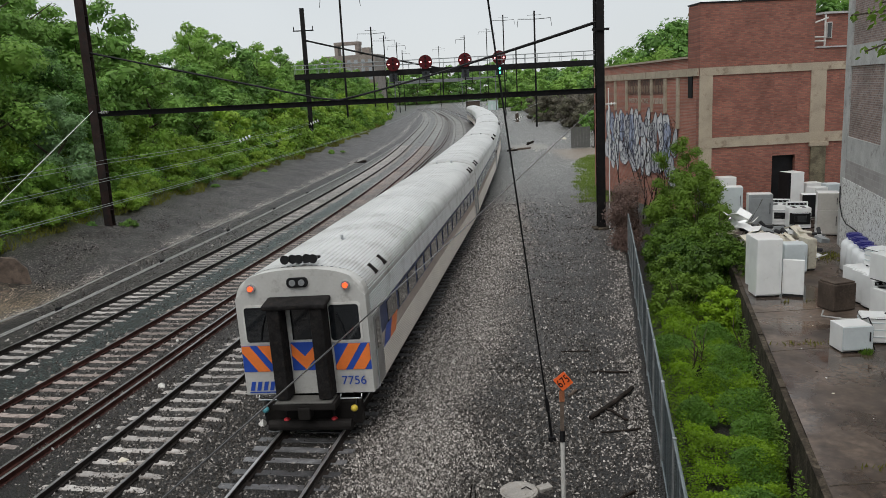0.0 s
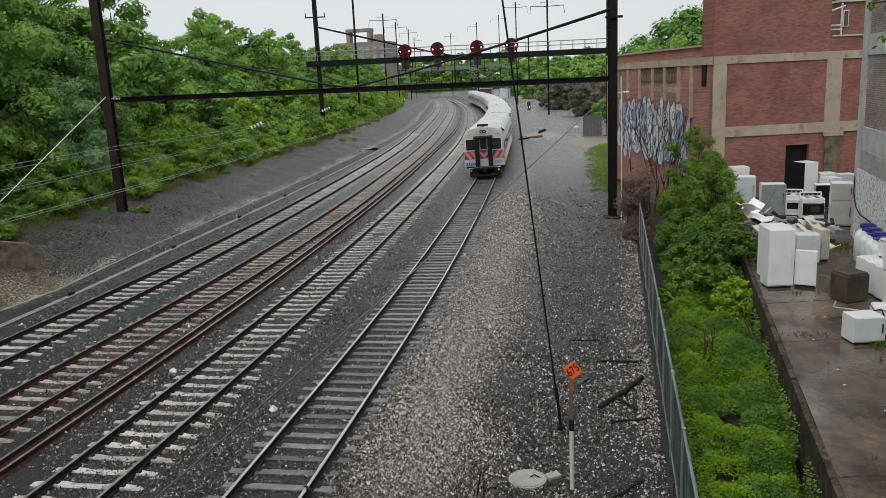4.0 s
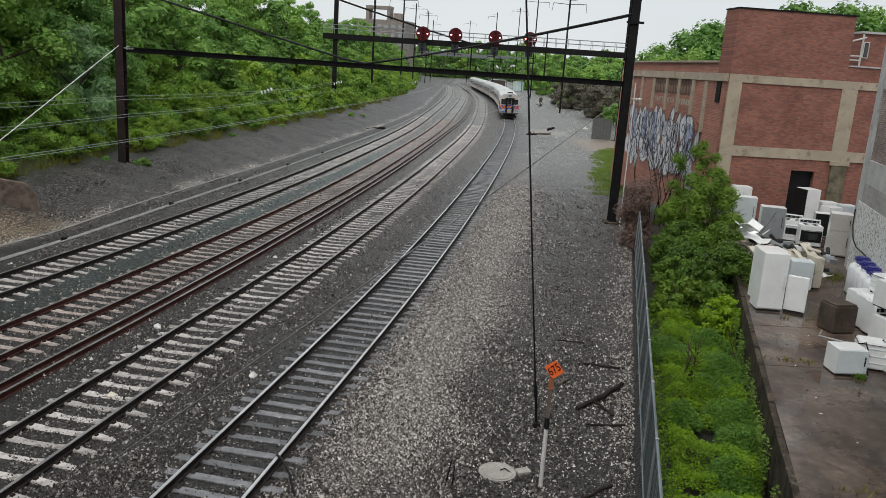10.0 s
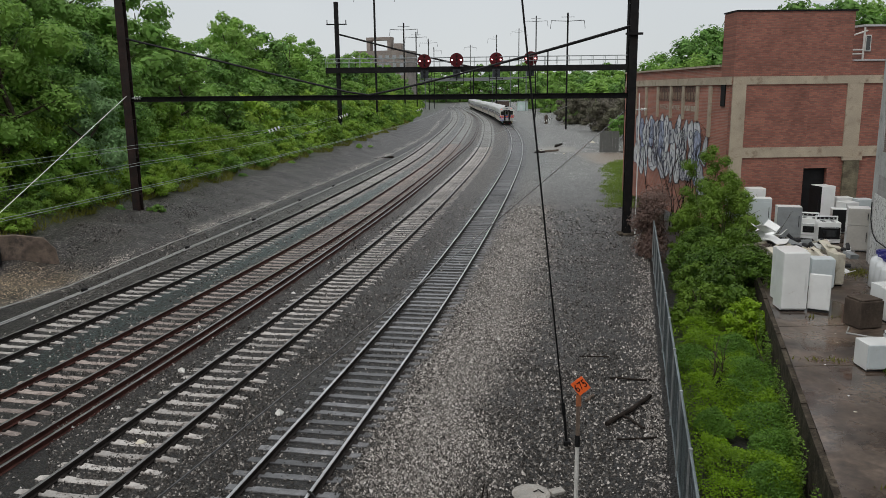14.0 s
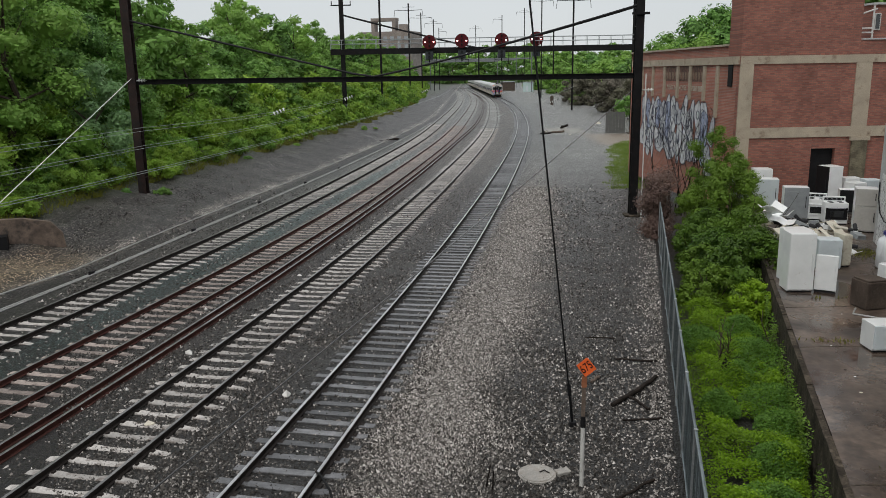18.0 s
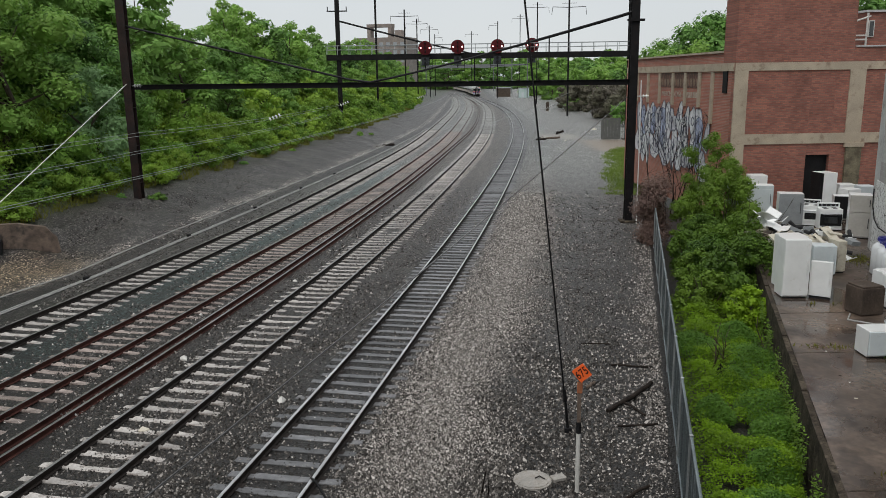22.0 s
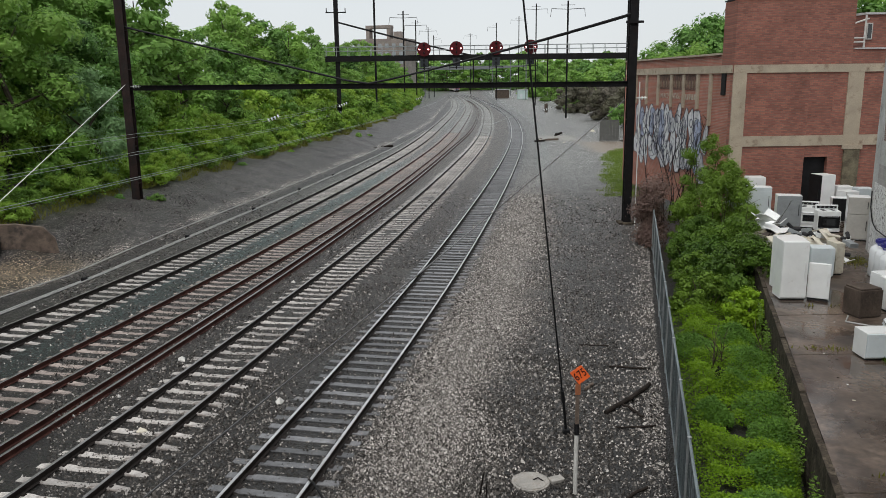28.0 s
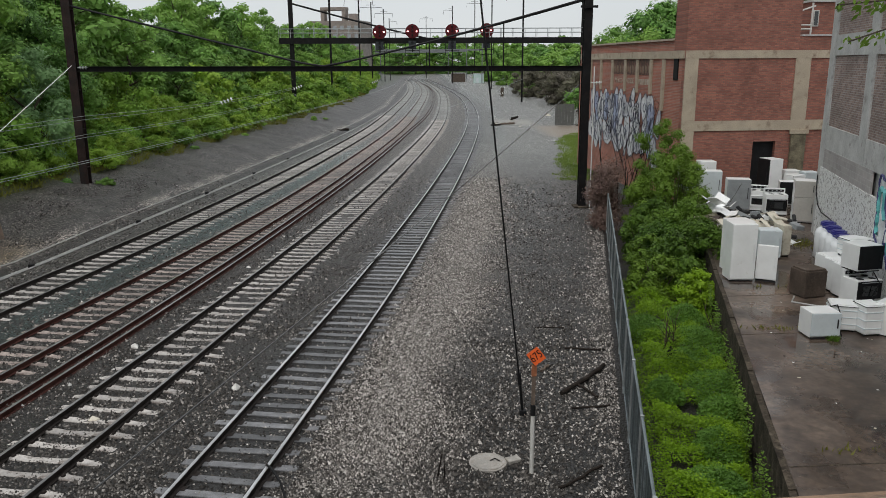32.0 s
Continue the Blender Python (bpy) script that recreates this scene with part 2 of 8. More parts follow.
def pebble(name, shades):
    """Stones of many shades, one to each."""
    m, n, l, b = shader(name)
    g = n.new("ShaderNodeNewGeometry")
    ramp = n.new("ShaderNodeValToRGB")
    els = ramp.color_ramp.elements
    while len(els) < len(shades):
        els.new(0.5)
    for i, c in enumerate(shades):
        els[i].position = i / (len(shades) - 1)
        els[i].color = rgb(c)
    l.new(g.outputs["Random Per Island"], ramp.inputs["Fac"])
    k = n.new("ShaderNodeTexNoise")
    k.inputs["Scale"].default_value = 60
    mx = n.new("ShaderNodeMixRGB")
    mx.blend_type = "OVERLAY"
    mx.inputs["Fac"].default_value = 0.5
    l.new(ramp.outputs["Color"], mx.inputs["Color1"])
    l.new(k.outputs["Fac"], mx.inputs["Color2"])
    l.new(mx.outputs["Color"], b.inputs["Base Color"])
    b.inputs["Roughness"].default_value = 0.6
    b.inputs["Specular IOR Level"].default_value = 0.2
    return m


M["stone"] = pebble("ballast_stone", [(.012, .0106, .0094), (.024, .0215, .019), (.04, .036, .0325), (.066, .06, .054), (.11, .101, .093), (.33, .31, .29)])
M["pale_stone"] = pebble("pale_ballast_stone", [(.035, .031, .028), (.1, .091, .083), (.2, .184, .168), (.33, .307, .285), (.58, .55, .52)])
M["rail"] = plain("rusty_rail_side", (.022, .0175, .0155), 0.6, var=0.35, scale=1.5, fine=30)
M["rail_red"] = plain("red_rust_rail_side", (.06, .023, .018), 0.6, var=0.35, scale=1.5, fine=30)
M["rail_top"] = plain("worn_rail_head", (.66, .66, .66), 0.4, metal=0.95, var=0.2, scale=1.0, fine=20, bump=0.03)
M["rail_dull"] = plain("dull_rail_head", (.25, .24, .235), 0.42, metal=0.8, var=0.25, scale=1.0, fine=20, bump=0.0, coat=0.5)
M["brown_tie"] = plain("brown_stained_concrete_tie", (.3, .25, .225), 0.6, var=0.25, scale=2, fine=30, dirt=(.09, .068, .06), dirt_at=0.56, obj=0.3)
M["buried_tie"] = plain("half_buried_concrete_tie", (.2, .203, .196), 0.5, var=0.3, scale=2, fine=20, isl=0.35)
M["concrete_tie"] = plain("weathered_concrete_tie", (.39, .368, .348), 0.6, var=0.2, scale=2, fine=30, dirt=(.14, .115, .1), dirt_at=0.57, obj=0.3)
M["pale_concrete"] = plain("pale_cracked_concrete", (.3, .285, .262), 0.8, var=0.2, scale=5, fine=40, dirt=(.25, .22, .19), dirt_at=0.58)
M["wood_tie"] = plain("grey_weathered_timber", (.1, .1, .104), 0.34, var=0.4, scale=4, fine=35, bump=0.3, coat=0.25, isl=0.3, obj=0.5)
M["steel"] = plain("dark_painted_steel", (.009, .0085, .009), 0.6, var=0.4, scale=2, fine=25, dirt=(.025, .016, .013), dirt_at=0.62)
M["rust_steel"] = plain("rust_brown_steel", (.03, .018, .016), 0.65, var=0.45, scale=1.5, fine=25, dirt=(.02, .018, .018), dirt_at=0.55)
M["cable"] = plain("black_cable", (.012, .012, .013), 0.5, var=0.2)
M["pale_wire"] = plain("dull_grey_wire", (.3, .345, .325), 0.4, metal=0.4, var=0.15)
M["porcelain"] = plain("white_insulator", (.72, .72, .7), 0.25, var=0.1, coat=0.5)
M["galv"] = plain("galvanised_steel", (.42, .44, .45), 0.4, metal=0.7, var=0.2, fine=25)
M["white_paint"] = plain("chipped_white_paint", (.6, .59, .56), 0.5, var=0.12, dirt=(.3, .25, .2), dirt_at=0.68)
M["orange"] = plain("orange_sign_face", (.85, .14, .03), 0.35, var=0.12)
M["black"] = plain("black_rubber", (.012, .012, .013), 0.6, var=0.25)
M["wall_dark"] = plain("mossy_dark_concrete", (.045, .036, .027), 0.9, var=0.6, scale=2.5, fine=22, bump=0.8, dirt=(.14, .115, .085), dirt_at=0.6)
M["duct_grey"] = plain("grey_duct", (.36, .36, .345), 0.45, var=0.2)
M["wet_cable"] = plain("wet_grey_cable", (.05, .05, .05), 0.25, var=0.2, bump=0.0, coat=0.6)


# ---------------------------------------------------------------- mesh helpers
def to_ob(name, bm, mat, parent=None, smooth=False):
    me = bpy.data.meshes.new(name)
    bm.to_mesh(me)
    bm.free()
    if smooth:
        me.polygons.foreach_set("use_smooth", [True] * len(me.polygons))
    for k in (mat if isinstance(mat, (list, tuple)) else [mat]):
        me.materials.append(M[k] if isinstance(k, str) else k)
    ob = new(name, me)
    if parent:
        ob.parent = parent
    return ob


def part(name, bm, mat, parent, label="", smooth=False):
    ob = to_ob(name, bm, mat, parent, smooth)
    if label:
        tagged(ob, label)
    return ob


def raw(name, verts, faces, mat, parent=None, smooth=False):
    me = bpy.data.meshes.new(name)
    if isinstance(verts, np.ndarray):
        k = faces.shape[1]
        me.vertices.add(len(verts))
        me.vertices.foreach_set("co", verts.astype(np.float32).ravel())
        me.loops.add(faces.size)
        me.loops.foreach_set("vertex_index", faces.astype(np.int32).ravel())
        me.polygons.add(len(faces))
        me.polygons.foreach_set("loop_start", np.arange(0, faces.size, k, dtype=np.int32))
        me.update(calc_edges=True)
    else:
        me.from_pydata(verts, [], faces)
        me.update()
    if smooth:
        me.polygons.foreach_set("use_smooth", [True] * len(me.polygons))
    for k in (mat if isinstance(mat, (list, tuple)) else [mat]):
        me.materials.append(M[k] if isinstance(k, str) else k)
    ob = new(name, me)
    if parent:
        ob.parent = parent
    return ob


def thing(name, label, category, at=None, group="", kind=""):
    ob = new(name)
    ob.empty_display_size = 0.2
    if at is not None:
        ob.matrix_basis = at
    return tagged(ob, label, category, group, kind)


def box(bm, x, y, z, sx, sy, sz, turn=None, bevel=0.0, mat=0):
    """A box centred on x, y with its foot at z."""
    g = bmesh.ops.create_cube(bm, size=1)
    m = Matrix.Translation((x, y, z + sz / 2)) @ (turn or Matrix()) @ Matrix.Diagonal((sx, sy, sz, 1))
    bmesh.ops.transform(bm, matrix=m, verts=g["verts"])
    faces = list({f for v in g["verts"] for f in v.link_faces})
    for f in faces:
        f.material_index = mat
    if bevel:
        edges = list({e for v in g["verts"] for e in v.link_edges})
        r = bmesh.ops.bevel(bm, geom=edges, offset=bevel, segments=2, affect="EDGES", profile=0.6)
        for f in r["faces"]:
            f.material_index = mat
    return bm


def rod(bm, a, b, r, r2=None, seg=8, mat=0, caps=True):
    a, b = Vector(a), Vector(b)
    d = b - a
    g = bmesh.ops.create_cone(bm, cap_ends=caps, segments=seg, radius1=r, radius2=r if r2 is None else r2, depth=d.length)
    q = d.to_track_quat("Z", "Y").to_matrix().to_4x4()
    bmesh.ops.transform(bm, matrix=Matrix.Translation((a + b) / 2) @ q, verts=g["verts"])
    for f in {f for v in g["verts"] for f in v.link_faces}:
        f.material_index = mat
    return bm


def tube(bm, pts, r, seg=6):
    """A tube along a line of points."""
    pts = [Vector(p) for p in pts]
    rings = []
    for i, p in enumerate(pts):
        d = (pts[min(i + 1, len(pts) - 1)] - pts[max(i - 1, 0)]).normalized()
        side = d.cross(Vector((0, 0, 1)))
        side = side.normalized() if side.length > 1e-4 else Vector((1, 0, 0))
        up = side.cross(d)
        rings.append([bm.verts.new(p + r * (math.cos(k * 2 * math.pi / seg) * side + math.sin(k * 2 * math.pi / seg) * up)) for k in range(seg)])
    for a, b in zip(rings, rings[1:]):
        for k in range(seg):
            bm.faces.new((a[k], a[(k + 1) % seg], b[(k + 1) % seg], b[k]))
    return bm


def sag(a, b, drop, n=16):
    a, b = Vector(a), Vector(b)
    return [a.lerp(b, i / n) - Vector((0, 0, drop * 4 * (i / n) * (1 - i / n))) for i in range(n + 1)]


def ibeam(bm, a, b, w, h, t=0.03, face=None):
    """An H section from a to b, one closed skin; face: the way its flanges look."""
    a, b = Vector(a), Vector(b)
    d = (b - a).normalized()
    f = Vector(face or (0, 1, 0))
    f = (f - d * f.dot(d)).normalized()
    s = d.cross(f)
    W, H, k = w / 2, h / 2 + t / 2, t / 2
    prof = [(-W, -H), (W, -H), (W, -H + t), (k, -H + t), (k, H - t), (W, H - t), (W, H), (-W, H), (-W, H - t), (-k, H - t), (-k, -H + t), (-W, -H + t)]
    lo = [bm.verts.new(a + s * p + f * q) for p, q in prof]
    hi = [bm.verts.new(b + s * p + f * q) for p, q in prof]
    for i in range(12):
        j = (i + 1) % 12
        bm.faces.new((lo[i], lo[j], hi[j], hi[i]))
    for r in (lo[::-1], hi):
        bm.faces.new((r[0], r[1], r[2], r[11]) if r is hi else (r[11], r[10], r[9], r[0]))
        bm.faces.new((r[5], r[6], r[7], r[8]) if r is hi else (r[6], r[5], r[4], r[3]))
        bm.faces.new((r[3], r[4], r[9], r[10]) if r is hi else (r[8], r[7], r[2], r[1]))
    return bm


# ---------------------------------------------------------------- the line of the railway
LINE_Y = [-40, -20, 0, 13.7, 25, 40, 64, 92, 110, 130, 159, 180, 204, 240, 280, 332, 395, 470, 560, 700, 900]
LINE_X = [-13.2, -9.75, -6.3, -3.95, -2.1, 0.0, 2.85, 5.6, 6.9, 7.9, 8.75, 8.9, 8.6, 7.3, 5.5, 3.3, 0.4, -4.6, -13.0, -31.0, -66.0]


def spline(xs, ys, q):
    """A natural cubic through the points."""
    x, y = np.array(xs, float), np.array(ys, float)
    n = len(x)
    h = np.diff(x)
    A = np.eye(n)
    r = np.zeros(n)
    for i in range(1, n - 1):
        A[i, i - 1:i + 2] = h[i - 1], 2 * (h[i - 1] + h[i]), h[i]
        r[i] = 6 * ((y[i + 1] - y[i]) / h[i] - (y[i] - y[i - 1]) / h[i - 1])
    k = np.linalg.solve(A, r)
    i = np.clip(np.searchsorted(x, q) - 1, 0, n - 2)
    a, b = x[i + 1] - q, q - x[i]
    return (k[i] * a ** 3 + k[i + 1] * b ** 3) / (6 * h[i]) + (y[i] / h[i] - k[i] * h[i] / 6) * a + (y[i + 1] / h[i] - k[i + 1] * h[i] / 6) * b


CY = np.linspace(-40, 900, 1881)
CX = spline(LINE_Y, LINE_X, CY)
CS = np.concatenate([[0], np.cumsum(np.hypot(np.diff(CX), np.diff(CY)))])
CT = np.arctan2(np.gradient(CX), np.gradient(CY))
S0 = float(np.interp(0, CY, CS))


def line_at(s, u=0.0):
    """Point and heading (clockwise from +y) at s metres past the bridge, u to the right of the line."""
    s = s + S0
    x, y, h = (float(np.interp(s, CS, c)) for c in (CX, CY, CT))
    return x + u * math.cos(h), y - u * math.sin(h), h


def u_of(x, y):
    return (x - np.interp(y, CY, CX)) * np.cos(np.interp(y, CY, CT))


BANK_U = [-400, -90, -60, -34, -24.5, -21, -19.5, -16.2, -15, -13.8, -13.2, 60, 400]
BANK_Z = [10.5, 10, 8.8, 6.0, 2.2, 1.25, 0.95, 0.0, -0.14, -0.05, -0.035, -0.035, -0.035]


def fence_x(y):
    return 3.4 + (y - 10.7) * 0.2065


def ground_z(x, y):
    u = u_of(x, y)
    z = np.interp(u, BANK_U, BANK_Z)
    fade = np.clip((np.asarray(y) - 330) / 200, 0, 1)
    z = z - 0.8 * np.exp(-(((x + 20.6) / 3.0) ** 2 + ((np.asarray(y) - 33.2) / 3.6) ** 2))
    return z * (1 - fade * 0.3) + 6 * np.clip((np.asarray(y) - 600) / 1500, 0, 1)


def gz(x, y):
    return float(ground_z(x, y))


# ---------------------------------------------------------------- ground
def build_ground():
    xs = np.unique(np.concatenate([np.linspace(-1500, -120, 12), np.linspace(-120, -40, 28), np.linspace(-40, 16, 150), np.linspace(16, 60, 40), np.linspace(60, 1500, 14)]))
    ys = np.unique(np.concatenate([np.linspace(-300, -10, 12), np.linspace(-10, 60, 150), np.linspace(60, 160, 110), np.linspace(160, 420, 90), np.linspace(420, 2500, 20)]))
    X, Y = np.meshgrid(xs, ys)
    Z = ground_z(X, Y)
    rough = np.array([noise.noise((x * 0.6, y * 0.6, 0)) for x, y in zip(X.ravel(), Y.ravel())]).reshape(X.shape)
    U = u_of(X, Y)
    Z = Z + rough * np.where(U < -14, np.clip((-14 - U) * 0.05, 0, 0.25), 0.025)
    nx, ny = len(xs), len(ys)
    verts = np.stack([X, Y, Z], -1).reshape(-1, 3)
    i = np.arange((ny - 1) * (nx - 1))
    r, c = i // (nx - 1), i % (nx - 1)
    a = r * nx + c
    faces = np.stack([a, a + 1, a + nx + 1, a + nx], -1)
    ob = raw("ground", verts.tolist(), faces.tolist(), "ground", smooth=True)
    return tagged(ob, "grey crushed stone ground rising to an earthen bank", "ground", kind="structure")


def ground_material():
    """Ballast along the rails, paler stones beside them, dark earth at the fence and under trees, by place on the ground."""
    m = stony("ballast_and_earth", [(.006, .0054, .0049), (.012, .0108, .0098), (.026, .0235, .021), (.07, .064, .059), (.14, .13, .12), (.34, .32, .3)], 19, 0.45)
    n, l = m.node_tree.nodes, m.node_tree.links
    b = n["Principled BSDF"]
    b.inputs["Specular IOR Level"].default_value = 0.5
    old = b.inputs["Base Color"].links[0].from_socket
    g = n.new("ShaderNodeNewGeometry")
    sep = n.new("ShaderNodeSeparateXYZ")
    l.new(g.outputs["Position"], sep.inputs["Vector"])

    def ma(op, a, b_):
        k = n.new("ShaderNodeMath")
        k.operation = op
        for j, v in enumerate((a, b_)):
            if isinstance(v, (int, float)):
                k.inputs[j].default_value = v
            else:
                l.new(v, k.inputs[j])
        return k.outputs[0]

    def noisy(scale, detail=6):
        k = n.new("ShaderNodeTexNoise")
        k.inputs["Scale"].default_value = scale
        k.inputs["Detail"].default_value = detail
        k.inputs["Roughness"].default_value = 0.7
        l.new(g.outputs["Position"], k.inputs["Vector"])
        return k.outputs["Fac"]

    def band(v, lo, hi, soft, wob=1.5):
        """1 where v lies between lo and hi, with ragged edges."""
        w = ma("ADD", v, ma("MULTIPLY", ma("SUBTRACT", noisy(0.9), 0.5), wob * 2))
        a = n.new("ShaderNodeMapRange")
        a.inputs["From Min"].default_value = lo - soft
        a.inputs["From Max"].default_value = lo + soft
        l.new(w, a.inputs["Value"])
        c = n.new("ShaderNodeMapRange")
        c.inputs["From Min"].default_value = hi - soft
        c.inputs["From Max"].default_value = hi + soft
        c.inputs["To Min"].default_value = 1
        c.inputs["To Max"].default_value = 0
        l.new(w, c.inputs["Value"])
        return ma("MULTIPLY", a.outputs["Result"], c.outputs["Result"])

    def mix(fac, base, colour, mode="MIX"):
        k = n.new("ShaderNodeMixRGB")
        k.blend_type = mode
        l.new(fac, k.inputs["Fac"])
        l.new(base, k.inputs["Color1"])
        if isinstance(colour, tuple):
            k.inputs["Color2"].default_value = rgb(colour)
        else:
            l.new(colour, k.inputs["Color2"])
        return k.outputs["Color"]

    # distance to the right of the outer track, from a parabola close to its line
    y = sep.outputs["Y"]
    yc = ma("MINIMUM", y, 150)
    xl = ma("ADD", ma("MULTIPLY", yc, 0.174), ma("ADD", -6.35, ma("MULTIPLY", ma("MULTIPLY", yc, yc), -0.00048)))
    u = ma("SUBTRACT", sep.outputs["X"], xl)
    fence = ma("SUBTRACT", sep.outputs["X"], ma("ADD", ma("MULTIPLY", y, 0.2065), 1.19))
    # pale fresh stone drift beside the outer track
    tint = n.new("ShaderNodeMixRGB")
    tint.blend_type = "MULTIPLY"
    tint.inputs["Fac"].default_value = 1
    tint.inputs["Color2"].default_value = (2.1, 1.96, 1.84, 1)
    l.new(old, tint.inputs["Color1"])
    near = n.new("ShaderNodeMapRange")
    near.inputs["From Min"].default_value = 40
    near.inputs["From Max"].default_value = 80
    near.inputs["To Min"].default_value = 1
    near.inputs["To Max"].default_value = 0
    l.new(y, near.inputs["Value"])
    col = mix(ma("MULTIPLY", band(u, 1.4, 4.2, 0.7, 0.9), near.outputs["Result"]), old, tint.outputs["Color"])
    # dark fouled ballast between the other tracks
    dk = n.new("ShaderNodeMixRGB")
    dk.blend_type = "MULTIPLY"
    dk.inputs["Fac"].default_value = 1
    dk.inputs["Color2"].default_value = (0.68, 0.59, 0.53, 1)
    l.new(old, dk.inputs["Color1"])
    col = mix(band(u, -8.5, -1.2, 0.4, 0.4), col, dk.outputs["Color"])
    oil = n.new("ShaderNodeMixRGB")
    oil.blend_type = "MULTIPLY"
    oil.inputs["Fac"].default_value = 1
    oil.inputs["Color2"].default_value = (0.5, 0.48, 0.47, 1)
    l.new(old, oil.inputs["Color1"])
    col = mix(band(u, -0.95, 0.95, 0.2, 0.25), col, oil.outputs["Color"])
    bl = n.new("ShaderNodeMixRGB")
    bl.blend_type = "MULTIPLY"
    bl.inputs["Fac"].default_value = 1
    bl.inputs["Color2"].default_value = (0.75, 1.35, 1.4, 1)
    l.new(old, bl.inputs["Color1"])
    col = mix(ma("MULTIPLY", band(u, -10.9, -9.3, 0.3, 0.3), near.outputs["Result"]), col, bl.outputs["Color"])
    lit = n.new("ShaderNodeMixRGB")
    lit.blend_type = "MULTIPLY"
    lit.inputs["Fac"].default_value = 1
    lit.inputs["Color2"].default_value = (1.05, 1.08, 1.1, 1)
    l.new(col, lit.inputs["Color1"])
    col = mix(band(u, 3.6, 30, 0.8, 0.8), col, lit.outputs["Color"])
    # brown earth along the fence
    col = mix(ma("MULTIPLY", band(fence, -1.25, 6, 0.45, 1.1), 0.92), col, (.022, .0165, .0135))
    # bank on the other side: dark cinders, then earth and litter under the trees
    bank = n.new("ShaderNodeMixRGB")
    bank.blend_type = "MULTIPLY"
    bank.inputs["Fac"].default_value = 1
    bank.inputs["Color2"].default_value = (1.0, 0.97, 0.96, 1)
    l.new(old, bank.inputs["Color1"])
    col = mix(band(u, -30, -15, 0.6, 0.8), col, bank.outputs["Color"])
    # a damp dark ditch at its foot and a pale washed streak above it
    wet = n.new("ShaderNodeMixRGB")
    wet.blend_type = "MULTIPLY"
    wet.inputs["Fac"].default_value = 1
    wet.inputs["Color2"].default_value = (0.5, 0.47, 0.46, 1)
    l.new(old, wet.inputs["Color1"])
    col = mix(band(u, -15.9, -14.6, 0.35, 0.35), col, wet.outputs["Color"])
    pale = n.new("ShaderNodeMixRGB")
    pale.blend_type = "MULTIPLY"
    pale.inputs["Fac"].default_value = 1
    pale.inputs["Color2"].default_value = (4.0, 3.9, 3.75, 1)
    l.new(old, pale.inputs["Color1"])
    col = mix(ma("MULTIPLY", band(u, -16.6, -15.9, 0.3, 0.6), ma("GREATER_THAN", noisy(0.25), 0.47)), col, pale.outputs["Color"])
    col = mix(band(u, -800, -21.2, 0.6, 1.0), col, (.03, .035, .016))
    # tawny washed-out soil before the culvert
    wash = ma("MULTIPLY", band(u, -19.5, -16.2, 0.4, 0.7), band(y, 23, 34, 1.5, 1.5))
    soil = n.new("ShaderNodeMixRGB")
    soil.blend_type = "MULTIPLY"
    soil.inputs["Fac"].default_value = 1
    soil.inputs["Color2"].default_value = (3.3, 2.75, 1.95, 1)
    l.new(old, soil.inputs["Color1"])
    col = mix(ma("MULTIPLY", wash, 0.85), col, soil.outputs["Color"])
    # paler yard gravel, with distant sky sheen and haze put into its colour
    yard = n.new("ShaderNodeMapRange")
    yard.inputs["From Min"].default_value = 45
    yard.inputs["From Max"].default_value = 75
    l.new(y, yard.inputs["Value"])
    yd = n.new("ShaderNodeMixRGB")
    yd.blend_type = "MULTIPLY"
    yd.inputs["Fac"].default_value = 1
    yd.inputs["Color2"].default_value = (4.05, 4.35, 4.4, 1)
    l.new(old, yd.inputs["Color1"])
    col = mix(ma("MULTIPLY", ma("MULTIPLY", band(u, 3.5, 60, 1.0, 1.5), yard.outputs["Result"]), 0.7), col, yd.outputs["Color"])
    # near ballast darkened: shade between the stones put into the colour, fading with distance
    gap_shade = n.new("ShaderNodeMapRange")
    gap_shade.inputs["From Min"].default_value = 16
    gap_shade.inputs["From Max"].default_value = 55
    gap_shade.inputs["To Min"].default_value = 0.85
    gap_shade.inputs["To Max"].default_value = 0.0
    l.new(y, gap_shade.inputs["Value"])
    col = mix(ma("MULTIPLY", gap_shade.outputs["Result"], band(u, -14.5, 60, 0.5, 0.6)), col, (.008, .007, .006))
    # farther ballast lightened with distance: wet sky sheen painted into the colour
    far_sheen = n.new("ShaderNodeMixRGB")
    far_sheen.blend_type = "MULTIPLY"
    far_sheen.inputs["Fac"].default_value = 1
    far_sheen.inputs["Color2"].default_value = (2.05, 2.22, 2.26, 1)
    l.new(col, far_sheen.inputs["Color1"])
    col = mix(ma("MULTIPLY", band(u, -14, 3.5, 0.6, 0.8), yard.outputs["Result"]), col, far_sheen.outputs["Color"])
    # trodden tan soil by the end of the lawn, and a pale spill across the yard
    col = mix(ma("MULTIPLY", ma("MULTIPLY", band(sep.outputs["X"], 13.8, 22, 0.8, 1.0), band(y, 84, 99, 2, 2)), 0.8), col, (.26, .21, .165))
    col = mix(ma("MULTIPLY", ma("MULTIPLY", band(sep.outputs["X"], 9.5, 14.5, 0.8, 1.0), band(y, 101, 110, 2, 2)), 0.6), col, (.36, .33, .29))
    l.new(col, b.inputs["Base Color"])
    return m


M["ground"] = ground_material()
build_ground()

# ---------------------------------------------------------------- tracks
RAIL_TOP = 0.16
RAIL_SECTION = [(-0.07, 0), (0.07, 0), (0.07, 0.012), (0.014, 0.03), (0.014, 0.115), (0.036, 0.128), (0.036, 0.155), (0.028, 0.165), (-0.028, 0.165), (-0.036, 0.155), (-0.036, 0.128), (-0.014, 0.115), (-0.014, 0.03), (-0.07, 0.012)]


